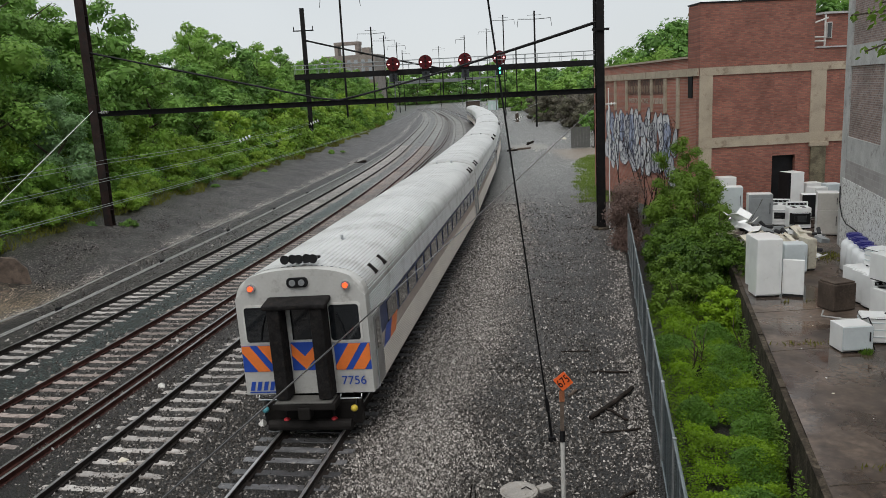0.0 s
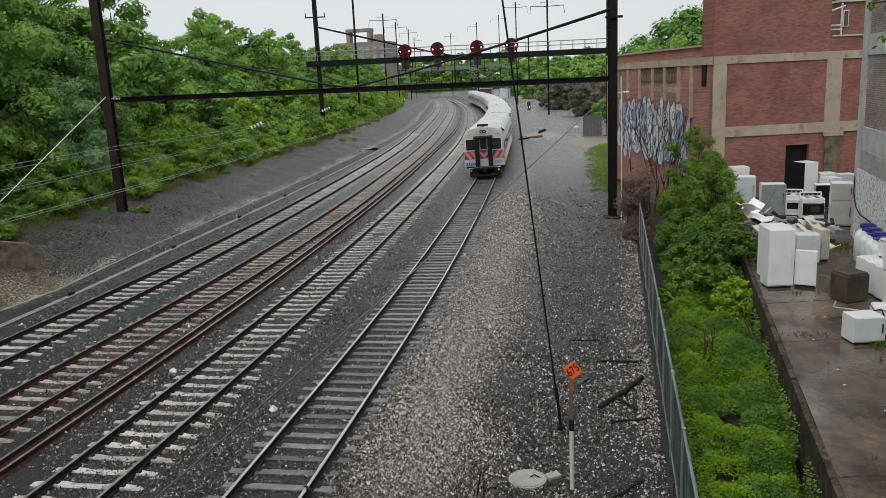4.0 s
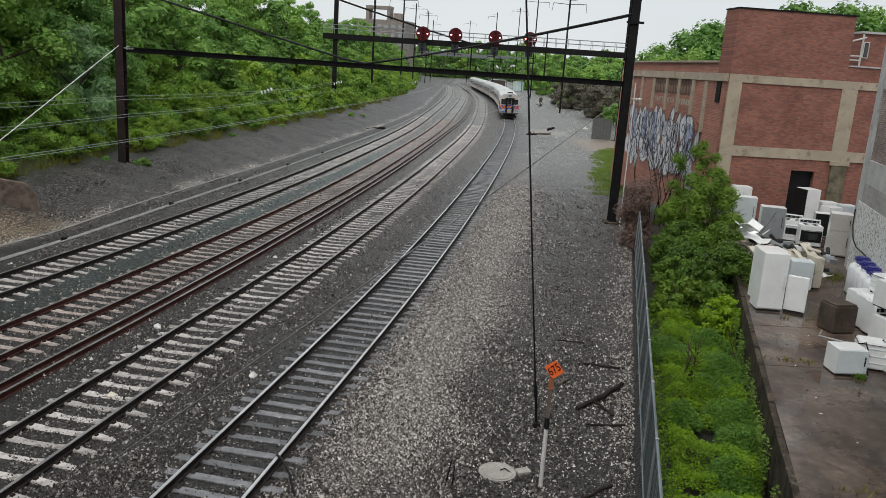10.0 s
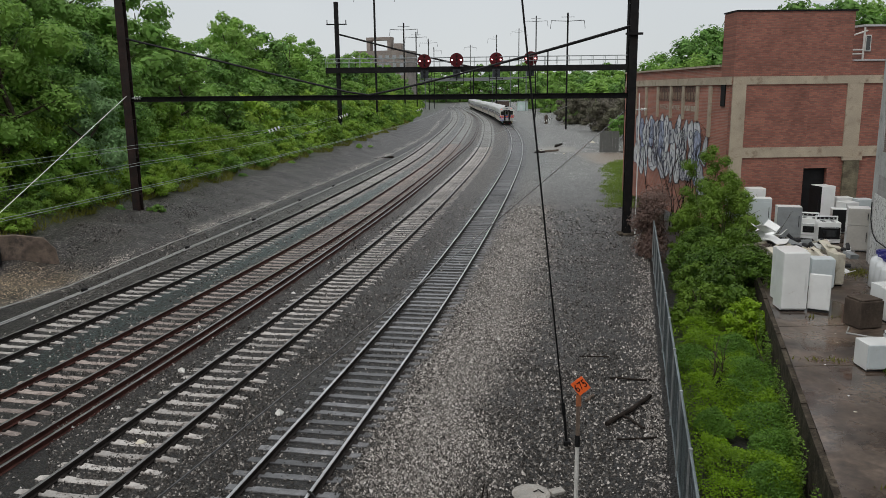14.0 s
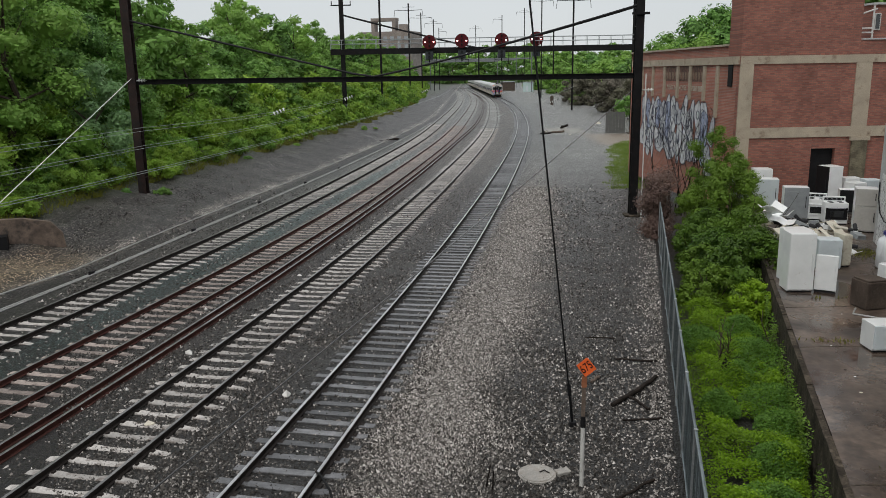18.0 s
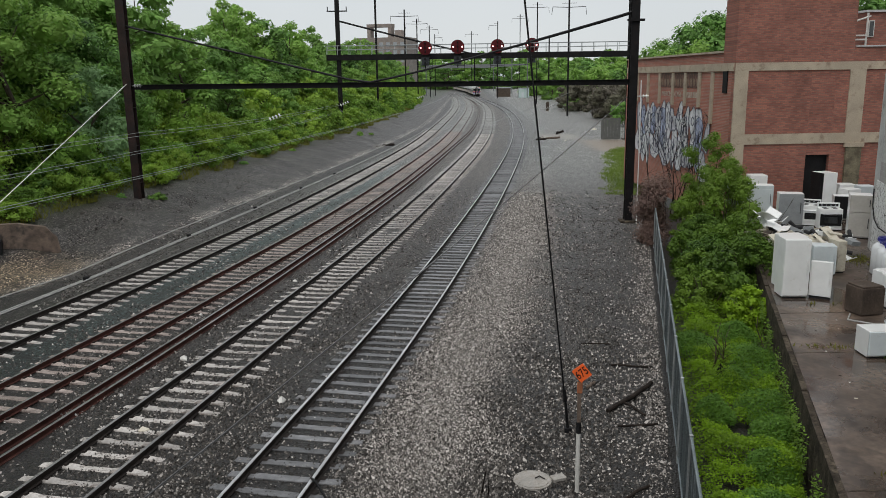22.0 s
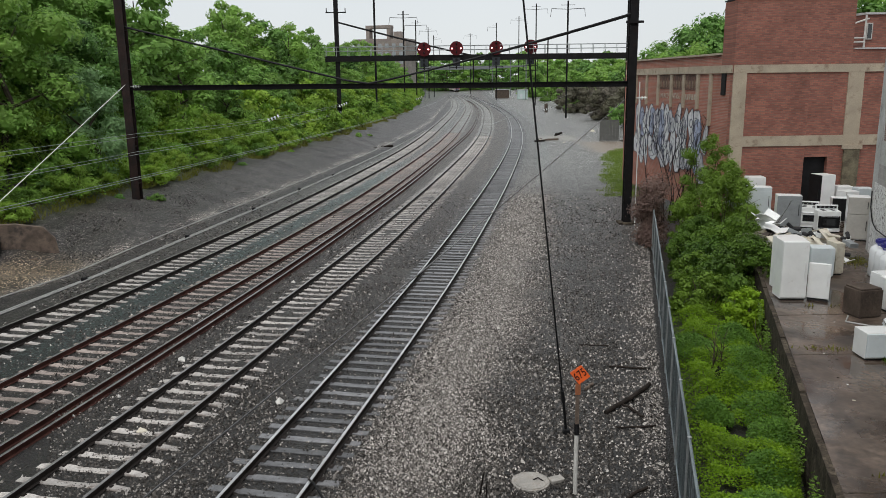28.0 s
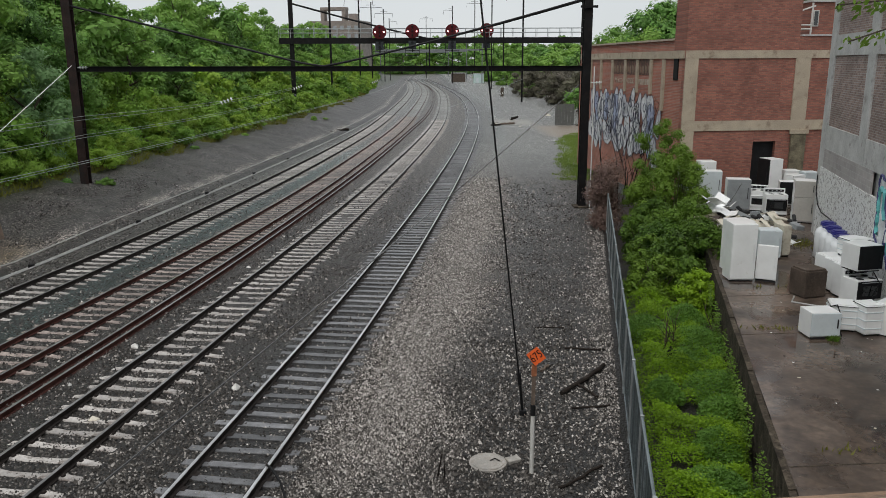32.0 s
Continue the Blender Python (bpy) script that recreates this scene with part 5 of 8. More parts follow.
def tree(height, rad, clear, seed, label, per=420, n=17, size=0.1, group="trees on the bank", mat="leaf"):
    rng = random.Random(seed)
    t = thing("tree", label, "tree", group=group)
    bm = bmesh.new()
    top = height * 0.8
    pts = [Vector((rng.uniform(-.3, .3) * k, rng.uniform(-.3, .3) * k, -0.4 + (top + 0.4) * k / 5)) for k in range(6)]
    for k in range(5):
        rod(bm, pts[k], pts[k + 1], 0.2 * height / 10 * (1 - k / 6), 0.2 * height / 10 * (1 - (k + 1) / 6), seg=8, caps=False)
    for k in range(7):
        a = pts[min(4, 2 + k % 3)]
        w = rng.uniform(0, 6.28)
        e = a + Vector((math.cos(w) * rad * 0.75, math.sin(w) * rad * 0.75, rng.uniform(0.5, 2.2)))
        rod(bm, a, e, 0.07 * height / 10, 0.02, seg=6, caps=False)
    part("trunk", bm, "bark", t)
    v, f = boughs(clear, height, rad, n, per, size, seed)
    raw("crown", v, f, mat, t)
    return t


def bush(rad, height, seed, label, mat="leaf", per=300, n=12, size=0.08, name="bush", group="shrubs on the bank", lump=1.0):
    t = thing(name, label, "bush", group=group)
    rng = random.Random(seed)
    bm = bmesh.new()
    for k in range(6):
        w = rng.uniform(0, 6.28)
        rod(bm, (0, 0, -0.2), (math.cos(w) * rad * 0.5, math.sin(w) * rad * 0.5, height * rng.uniform(0.5, 0.8)), 0.035, 0.01, seg=5, caps=False)
    part("woody_base", bm, "bark", t)
    v, f = boughs(0.05, height, rad * 1.12, n, per, size, seed, 0.3 if height < 1.7 * rad else 0.14, 0.66 + 0.25 * (1.0 - lump) / 0.3, lump)
    raw("foliage", v, f, mat, t)
    return t


# height of the wood's roof along the line
ROOF_S = [0, 40, 56, 61, 66, 70, 80, 88, 96, 104, 112, 120, 128, 148, 160, 178, 220, 300]
ROOF_Z = [25.5, 24.0, 20.5, 19.0, 17.5, 13.8, 13.4, 15.6, 16.6, 15.6, 13.8, 15.2, 16.8, 16.0, 16.4, 15.4, 15.8, 15.4]


def plant_bank():
    rnd = random.Random(11)
    words = "leafy green deciduous tree on the wooded bank"
    full = [tree(h, r, c, 30 + i, words, 520, 19, 0.125) for i, (h, r, c) in enumerate(((10.5, 3.5, 1.6), (12.0, 3.9, 2.2), (9.0, 3.3, 1.0), (11.0, 3.2, 1.8)))]
    thin = [tree(h, r, c, 40 + i, words, 170, 17, 0.24) for i, (h, r, c) in enumerate(((10.5, 3.5, 1.6), (12.0, 4.0, 1.8), (9.0, 3.5, 1.0)))]
    shrubs = [bush(r, h, 60 + i, "dense green shrub overgrown with vines", "shrub_leaf", 300, 13, 0.1) for i, (r, h) in enumerate(((1.9, 2.3), (2.4, 3.1), (1.6, 1.8), (2.8, 3.9)))]
    sparse = [bush(r, h, 70 + i, "dense green shrub overgrown with vines", "shrub_leaf", 110, 12, 0.18) for i, (r, h) in enumerate(((1.9, 2.6), (2.5, 3.6)))]
    used = set()

    def put(kind_list, x, y, z, wide, tall):
        ob = kind_list[rnd.randrange(len(kind_list))]
        m = pose(x, y, z, 0, 0, rnd.uniform(0, 360))
        if ob.name in used:
            ob = copy_thing(ob, m)
        else:
            used.add(ob.name)
            ob.matrix_basis = m
        ob.scale = (wide, wide, tall)
        return ob

    # shrubs along the foot of the wood
    s = 8.0
    while s < 350:
        for u0, sc in ((-22.6, 0.5), (-24.6, 0.85), (-27.2, 1.15)) + (((-30.5, 1.4),) if s < 60 else ()):
            x, y, _ = line_at(s + rnd.uniform(-1.3, 1.3), u0 + rnd.uniform(-0.9, 0.9))
            k = sc * rnd.uniform(0.65, 1.25)
            put(shrubs if s < 75 and u0 > -30 else sparse, x, y, gz(x, y) - 0.1, k, k * rnd.uniform(0.8, 1.15))
        s += 2.6 if s < 110 else 4.5
    # trees behind, in ragged rows under a common roof
    s = 3.0
    while s < 300:
        for u0, share in ((-28.0, 0.5), (-31.5, 0.92), (-36.5, 1.0)) + (((-42, 1.08), (-47, 1.15)) if s < 62 else ()):
            if rnd.random() < 0.07:
                continue
            at = s + rnd.uniform(-1.8, 1.8)
            x, y, _ = line_at(at, u0 + rnd.uniform(-1.5, 1.5))
            z = gz(x, y)
            roof = float(np.interp(at, ROOF_S, ROOF_Z))
            tall = (5.2 + (roof - 5.2) * share * rnd.uniform(0.85, 1.04) - z) / 10.6
            put(full if s < 60 and u0 > -40 else thin, x, y, z - 0.1, min(1.45, max(0.6, tall)) * rnd.uniform(0.9, 1.12), max(0.35, tall))
        s += 4.4 if s < 120 else 8.0
    # low clumps at the edge of the bank and by the mast's foot
    clump = bush(0.5, 0.5, 97, "low green clump on the edge of the bank", "leaf", 110, 12, 0.06, name="weed_clump", group="weed clumps on the bank")
    x, y, _ = line_at(44.2, -19.4)
    clump.matrix_basis = pose(x, y, gz(x, y) - 0.05)
    for at, u0, k in ((42.6, -20.9, 0.6), (31, -21.3, 0.8), (61, -20.9, 0.9), (73, -20.8, 0.7), (97, -19.6, 0.9), (101, -19.0, 0.8)):
        x, y, _ = line_at(at, u0)
        o = copy_thing(clump, pose(x, y, gz(x, y) - 0.05, 0, 0, at * 40))
        o.scale = (k, k, k * rnd.uniform(0.7, 1.3))
    # a paler young tree standing before the wood
    pale = tree(7.2, 2.2, 0.4, 95, "pale grey-green young tree before the dark wood", 480, 17, 0.09, mat="pale_leaf")
    x, y, _ = line_at(44.5, -23.4)
    pale.matrix_basis = pose(x, y, gz(x, y) - 0.1)


plant_bank()

# ---------------------------------------------------------------- yard, fence and buildings on the other side
M["red_brick"] = bricky("red_brickwork", (.37, .142, .1), (.23, .085, .064), (.19, .125, .1), worn=0.55)
M["concrete_band"] = plain("stained_tan_concrete", (.42, .355, .27), 0.85, var=0.15, scale=1.2, fine=20, dirt=(.2, .14, .1), dirt_at=0.63)
M["stained_band"] = plain("damp_olive_concrete", (.2, .175, .115), 0.8, var=0.3, scale=1.5, fine=20, dirt=(.1, .085, .055), dirt_at=0.5)
M["grey_concrete"] = plain("weathered_grey_concrete", (.47, .47, .46), 0.85, var=0.15, scale=1.5, fine=20, dirt=(.22, .2, .19), dirt_at=0.62)
def wet_concrete():
    """Stained concrete under a thin, uneven film of water."""
    m = plain("wet_stained_concrete", (.115, .084, .064), 0.3, var=0.5, scale=0.35, fine=9, bump=0.05, dirt=(.038, .028, .022), dirt_at=0.5)
    n, l = m.node_tree.nodes, m.node_tree.links
    b = n["Principled BSDF"]
    k = n.new("ShaderNodeTexNoise")
    k.inputs["Scale"].default_value = 0.55
    k.inputs["Detail"].default_value = 5
    co = n.new("ShaderNodeTexCoord")
    l.new(co.outputs["Object"], k.inputs["Vector"])
    r = n.new("ShaderNodeMapRange")
    r.inputs["From Min"].default_value = 0.38
    r.inputs["From Max"].default_value = 0.62
    r.inputs["To Min"].default_value = 0.06
    r.inputs["To Max"].default_value = 0.5
    l.new(k.outputs["Fac"], r.inputs["Value"])
    l.new(r.outputs["Result"], b.inputs["Roughness"])
    return m


M["pavement"] = wet_concrete()

PAVE = 1.3


def edge_x(y):
    return 5.96 + (y - 11.44) * 0.2755


def yard():
    bm = bmesh.new()
    y0, y1 = -12.0, 60.0
    q = [(edge_x(y0), y0), (60, y0), (60, y1), (edge_x(y1) + 0.0, y1)]
    lo = [bm.verts.new((x, y, PAVE - 0.25)) for x, y in q]
    hi = [bm.verts.new((x, y, PAVE)) for x, y in q]
    bm.faces.new(hi)
    bm.faces.new(lo[::-1])
    for i in range(4):
        bm.faces.new((lo[i], lo[(i + 1) % 4], hi[(i + 1) % 4], hi[i]))
    tagged(to_ob("pavement", bm, "pavement"), "wet brown-grey concrete yard with puddles", "yard", kind="structure")
    for yj in (5.2, 11.6, 18.0, 21.2, 27.5, 34):
        bm = bmesh.new()
        box(bm, edge_x(yj) + 7, yj + 0.3, PAVE - 0.01, 14, 0.035, 0.013, Matrix.Rotation(0.05, 4, "Z"))
        tagged(to_ob("pavement_joint", bm, "wall_dark"), "dark open joint across the yard slab", "joint", kind="structure")
    bm = bmesh.new()
    a, b = Vector((edge_x(y0) - 0.02, y0, 0)), Vector((edge_x(y1) - 0.02, y1, 0))
    n = 60
    for k in range(n):
        p, r = a.lerp(b, k / n), a.lerp(b, (k + 1) / n)
        h = PAVE + 0.02 * math.sin(k * 1.7) + 0.03
        w = 0.13
        vs = [bm.verts.new(v) for v in ((p.x - w, p.y, -0.4), (r.x - w, r.y, -0.4), (r.x, r.y, -0.4), (p.x, p.y, -0.4), (p.x - w, p.y, h), (r.x - w, r.y, h), (r.x, r.y, h), (p.x, p.y, h))]
        for f in ((4, 5, 6, 7), (0, 1, 5, 4), (1, 2, 6, 5), (2, 3, 7, 6), (3, 0, 4, 7)):
            bm.faces.new([vs[i] for i in f])
    tagged(to_ob("retaining_wall", bm, "wall_dark"), "dark mossy concrete retaining wall of the yard", "wall", kind="structure")


yard()

BC = Vector((12.92, 39.12, 0))
BX = Vector((0.996, 0.087, 0)).normalized()
BY = Vector((-0.05, 0.998, 0)).normalized()
BROT = math.degrees(math.atan2(BX.y, BX.x))


def brick_building():
    t = thing("brick_building", "red brick factory with tan concrete bands and a taller corner block", "building", pose(BC.x, BC.y, 0, 0, 0, BROT))
    # front walls, in the building's own axes: x along the front, y away
    def wall(name, x0, x1, z0, z1, y, th, mat="red_brick", label=""):
        bm = bmesh.new()
        box(bm, 0, 0, 0, x1 - x0, th, z1 - z0)
        o = part(name, bm, mat, t, label)
        o.matrix_basis = pose((x0 + x1) / 2, y + th / 2, z0)
        return o
    wall("front_wall", -0.02, 3.84, 0.5, 8.4, 0.0, 0.35)
    wall("front_wall", 5.06, 11.78, 0.5, 8.4, 0.0, 0.35)
    wall("front_wall", 3.84, 5.06, 3.85, 8.4, 0.0, 0.35)
    wall("tower_wall", -0.02, 5.83, 8.4, 11.4, 0.0, 0.35)
    wall("parapet", 5.83, 11.78, 8.4, 9.05, 0.0, 0.35)
    o = wall("tower_coping", -0.05, 5.93, 11.4, 11.47, -0.04, 1.55, "black")
    wall("coping", 5.93, 11.78, 9.05, 9.12, -0.05, 0.45, "grey_concrete")
    wall("upper_band", -0.02, 11.78, 7.98, 8.36, -0.05, 0.1, "concrete_band", "stained tan concrete band")
    wall("lower_band", -0.02, 11.78, 4.42, 4.92, -0.05, 0.1, "concrete_band", "stained tan concrete band")
    wall("corner_pilaster", -0.02, 0.64, 0.5, 7.98, -0.045, 0.1, "concrete_band")
    wall("pilaster", 5.73, 6.53, 4.92, 7.98, -0.045, 0.1, "concrete_band")
    wall("pilaster", 5.83, 6.63, 0.5, 4.22, -0.1, 0.2, "stained_band", "damp olive-stained concrete pilaster")
    wall("pilaster_cap", 5.73, 6.73, 4.22, 4.42, -0.13, 0.23, "concrete_band")
    # black sheet closes the opening, in place of the shade inside
    wall("door", 3.86, 5.04, 0.5, 3.84, 0.2, 0.06, "black", "black panel standing in for the doorway's dark interior")
    # rail frame and stub on the lower roof
    wall("roof_stub", 7.05, 9.5, 9.0, 10.75, 1.2, 1.5)
    wall("stub_coping", 6.95, 9.6, 10.75, 10.85, 1.1, 1.7, "grey_concrete")
    bm = bmesh.new()
    for x, top in ((6.36, 10.3), (6.95, 10.7)):
        rod(bm, (x, 1.0, 9.0), (x, 1.0, top), 0.045, seg=6)
    for a, b in (((6.3, 1.0, 10.3), (7.1, 1.0, 10.55)), ((5.9, 1.0, 9.62), (7.0, 1.0, 9.62)), ((5.9, 1.0, 9.42), (7.0, 1.0, 9.42))):
        rod(bm, a, b, 0.04, seg=6)
    part("roof_rail", bm, "white_paint", t, "pale tubular roof rail")
    wall("stub_window_frame", 7.12, 7.42, 9.55, 10.35, 1.15, 0.06, "white_paint")
    wall("stub_window", 7.17, 7.37, 9.6, 10.3, 1.13, 0.04, "glass")
    # side wall along the tracks
    L = 18.0
    bm = bmesh.new()
    box(bm, 0, 0, 0, 0.35, L, 7.9)
    o = part("side_wall", bm, "side_brick", t)
    o.matrix_basis = pose(0.175 - 0.0, L / 2 + 0.36, 0.5)
    bm = bmesh.new()
    box(bm, 0, 0, 0, 5.85, 1.1, 3.0)
    o = part("tower_block", bm, "red_brick", t)
    o.matrix_basis = pose(2.905, 0.9, 8.38)
    bm = bmesh.new()
    box(bm, 0, 0, 0, 0.5, L - 1.1, 0.1)
    o = part("roof_edge", bm, "concrete_band", t)
    o.matrix_basis = pose(0.15, L / 2 + 0.91, 8.88)
    bm = bmesh.new()
    box(bm, 0, 0, 0, 0.33, L - 1.1, 0.52)
    o = part("side_parapet", bm, "side_brick", t)
    o.matrix_basis = pose(0.18, L / 2 + 0.91, 8.36)
    bm = bmesh.new()
    box(bm, 0, 0, 0, 20, L - 0.4, 0.3)
    o = part("roof", bm, "grey_concrete", t)
    o.matrix_basis = pose(10.2, L / 2 + 0.4, 8.05)
    for z0, z1 in ((7.98, 8.36),):
        bm = bmesh.new()
        box(bm, 0, 0, 0, 0.1, L, z1 - z0)
        o = part("side_band", bm, "concrete_band", t)
        o.matrix_basis = pose(-0.04, L / 2 + 0.1, z0)
    for yy in (2.65, 4.43, 6.55, 8.6, 10.99, 13.29, 15.6):
        bm = bmesh.new()
        low = 5.3 if yy < 4 else 6.1
        box(bm, 0, 0, 0, 0.12, 0.28, 7.95 - low)
        o = part("side_pilaster", bm, "concrete_band", t)
        o.matrix_basis = pose(-0.05, yy, low)
    # an old sign painted over three panels: a dark upper line, a pale lower one
    rnd = random.Random(9)
    for y0, y1 in ((4.6, 6.38), (6.72, 8.43), (8.77, 10.82)):
        bm = bmesh.new()
        box(bm, 0, 0, 0, 0.02, y1 - y0, 0.86)
        o = part("sign_panel", bm, "sign_dark", t, "dark faded panel of a painted sign")
        o.matrix_basis = pose(-0.012, (y0 + y1) / 2, 7.1)
        n = 4
        for k in range(n):
            bm = bmesh.new()
            w = (y1 - y0) / n
            box(bm, 0, 0, 0, 0.012, w * 0.55, 0.4)
            q = part("letter_bar", bm, "sign_tan", o)
            q.matrix_basis = pose(-0.016, -(y1 - y0) / 2 + (k + 0.5) * w, 0.12)
    word = lettering("sign_word", "MERCHANDISE", 0.42, pose(-0.012, 8.9, 6.72, 90, 0, -90), "sign_pale", t, 0.006)
    word.scale = (1.22, 1, 1)
    tagged(word, "faded pale painted word")
    for k in range(6):
        bm = bmesh.new()
        box(bm, -0.01, 6.35 - k * 0.36, 6.57, 0.016, 0.26, 0.3)
        part("letter_bar", bm, "sign_pale", t)
    bm = bmesh.new()
    box(bm, 0, 0, 0, 0.06, 0.5, 1.08)
    o = part("slot_window", bm, "black", t, "narrow dark slot window")
    o.matrix_basis = pose(-0.03, 1.08, 6.92)
    # crowded bulging sprayed letters: pale fills, dark looping outlines
    for k in range(34):
        row = k % 2
        cy = 15.3 - (k + 0.5) * 12.4 / 34 + rnd.uniform(-0.25, 0.25)
        edge = max(0.0, 1 - (cy - 2.9) / 1.6) * 0.7
        cz = (3.5, 5.15)[row] - edge + rnd.uniform(-0.35, 0.3)
        rz, ry = rnd.uniform(0.65, 1.15), rnd.uniform(0.42, 0.8)
        p, q = rnd.uniform(0, 6), rnd.uniform(0, 6)
        rim = []
        for i in range(26):
            a = 6.2832 * i / 26
            r = 1 + 0.18 * math.sin(2 * a + p) + 0.17 * math.sin(3 * a + q) + 0.08 * math.sin(5 * a + p)
            rim.append((cy + ry * r * math.cos(a), cz + rz * r * math.sin(a)))
        x = -0.01 - 0.0012 * k
        bm = bmesh.new()
        bm.faces.new([bm.verts.new((x, b, c)) for b, c in rim][::-1])
        ext = bmesh.ops.extrude_face_region(bm, geom=bm.faces[:])
        bmesh.ops.translate(bm, vec=(0.006, 0, 0), verts=[v for v in ext["geom"] if isinstance(v, bmesh.types.BMVert)])
        fill = part("sprayed_letter", bm, rnd.choice(("spray_white", "spray_white", "spray_pale", "spray_pale", "spray_white", "spray_blue")), t, "bulging pale sprayed letter")
        bm = bmesh.new()
        tube(bm, [(x - 0.012, b, c) for b, c in rim + rim[:1]], 0.016, 4)
        for _ in range(2):
            oy, oz, w, turn = cy + rnd.uniform(-0.3, 0.3) * ry, cz + rnd.uniform(-0.4, 0.4) * rz, rnd.uniform(0, 6), rnd.uniform(2.5, 5.5)
            ey, ez = ry * rnd.uniform(0.2, 0.5), rz * rnd.uniform(0.2, 0.5)
            tube(bm, [(x - 0.012, oy + ey * math.cos(w + turn * i / 9), oz + ez * math.sin(w + turn * i / 9)) for i in range(10)], 0.02, 4)
        part("outline", bm, "spray_dark", fill, "dark blue-grey sprayed outline")
    return t


M["sign_dark"] = plain("faded_dark_sign_paint", (.105, .06, .045), 0.8, var=0.35, scale=2, fine=12, dirt=(.26, .12, .085), dirt_at=0.56)
M["sign_tan"] = plain("faded_tan_sign_paint", (.24, .17, .12), 0.8, var=0.3, scale=3, fine=14, dirt=(.12, .07, .05), dirt_at=0.52)
M["sign_pale"] = plain("faded_cream_sign_paint", (.42, .36, .29), 0.8, var=0.25, scale=3, fine=14, dirt=(.27, .15, .11), dirt_at=0.6)
M["spray_pale"] = plain("pale_grey_spray_paint", (.5, .51, .55), 0.6, var=0.3, scale=2.5, fine=10, dirt=(.3, .26, .27), dirt_at=0.6)
M["spray_white"] = plain("white_spray_paint", (.66, .67, .69), 0.6, var=0.25, scale=2.5, fine=10, dirt=(.36, .33, .34), dirt_at=0.64)
M["spray_blue"] = plain("pale_blue_spray_paint", (.34, .39, .55), 0.6, var=0.3, scale=2.5, fine=10, dirt=(.5, .5, .54), dirt_at=0.55)
M["spray_dark"] = plain("blue_grey_spray_paint", (.07, .075, .11), 0.6, var=0.3)
M["spray_navy"] = plain("violet_blue_spray_paint", (.05, .05, .16), 0.5, var=0.2)
M["spray_teal"] = plain("teal_spray_paint", (.12, .42, .42), 0.5, var=0.2)
M["side_brick"] = bricky("weathered_side_brick", (.42, .17, .12), (.32, .125, .09), (.34, .26, .22))
M["block_wall"] = bricky("grey_pink_block", (.4, .375, .365), (.34, .32, .31), (.43, .42, .41), w=0.42, h=0.2)
M["old_brick"] = bricky("faded_pink_brick", (.33, .235, .205), (.2, .135, .118), (.36, .34, .325), worn=0.8)
M["painted_brick"] = bricky("flaking_white_brick", (.16, .13, .12), (.12, .1, .095), (.2, .19, .185), paint=(.74, .74, .73), paint_at=0.45, flake=11.0, worn=0.9)
brick_building()

GC = Vector((15.27, 29.63, 0))
GD = Vector((-0.265, -0.964, 0))


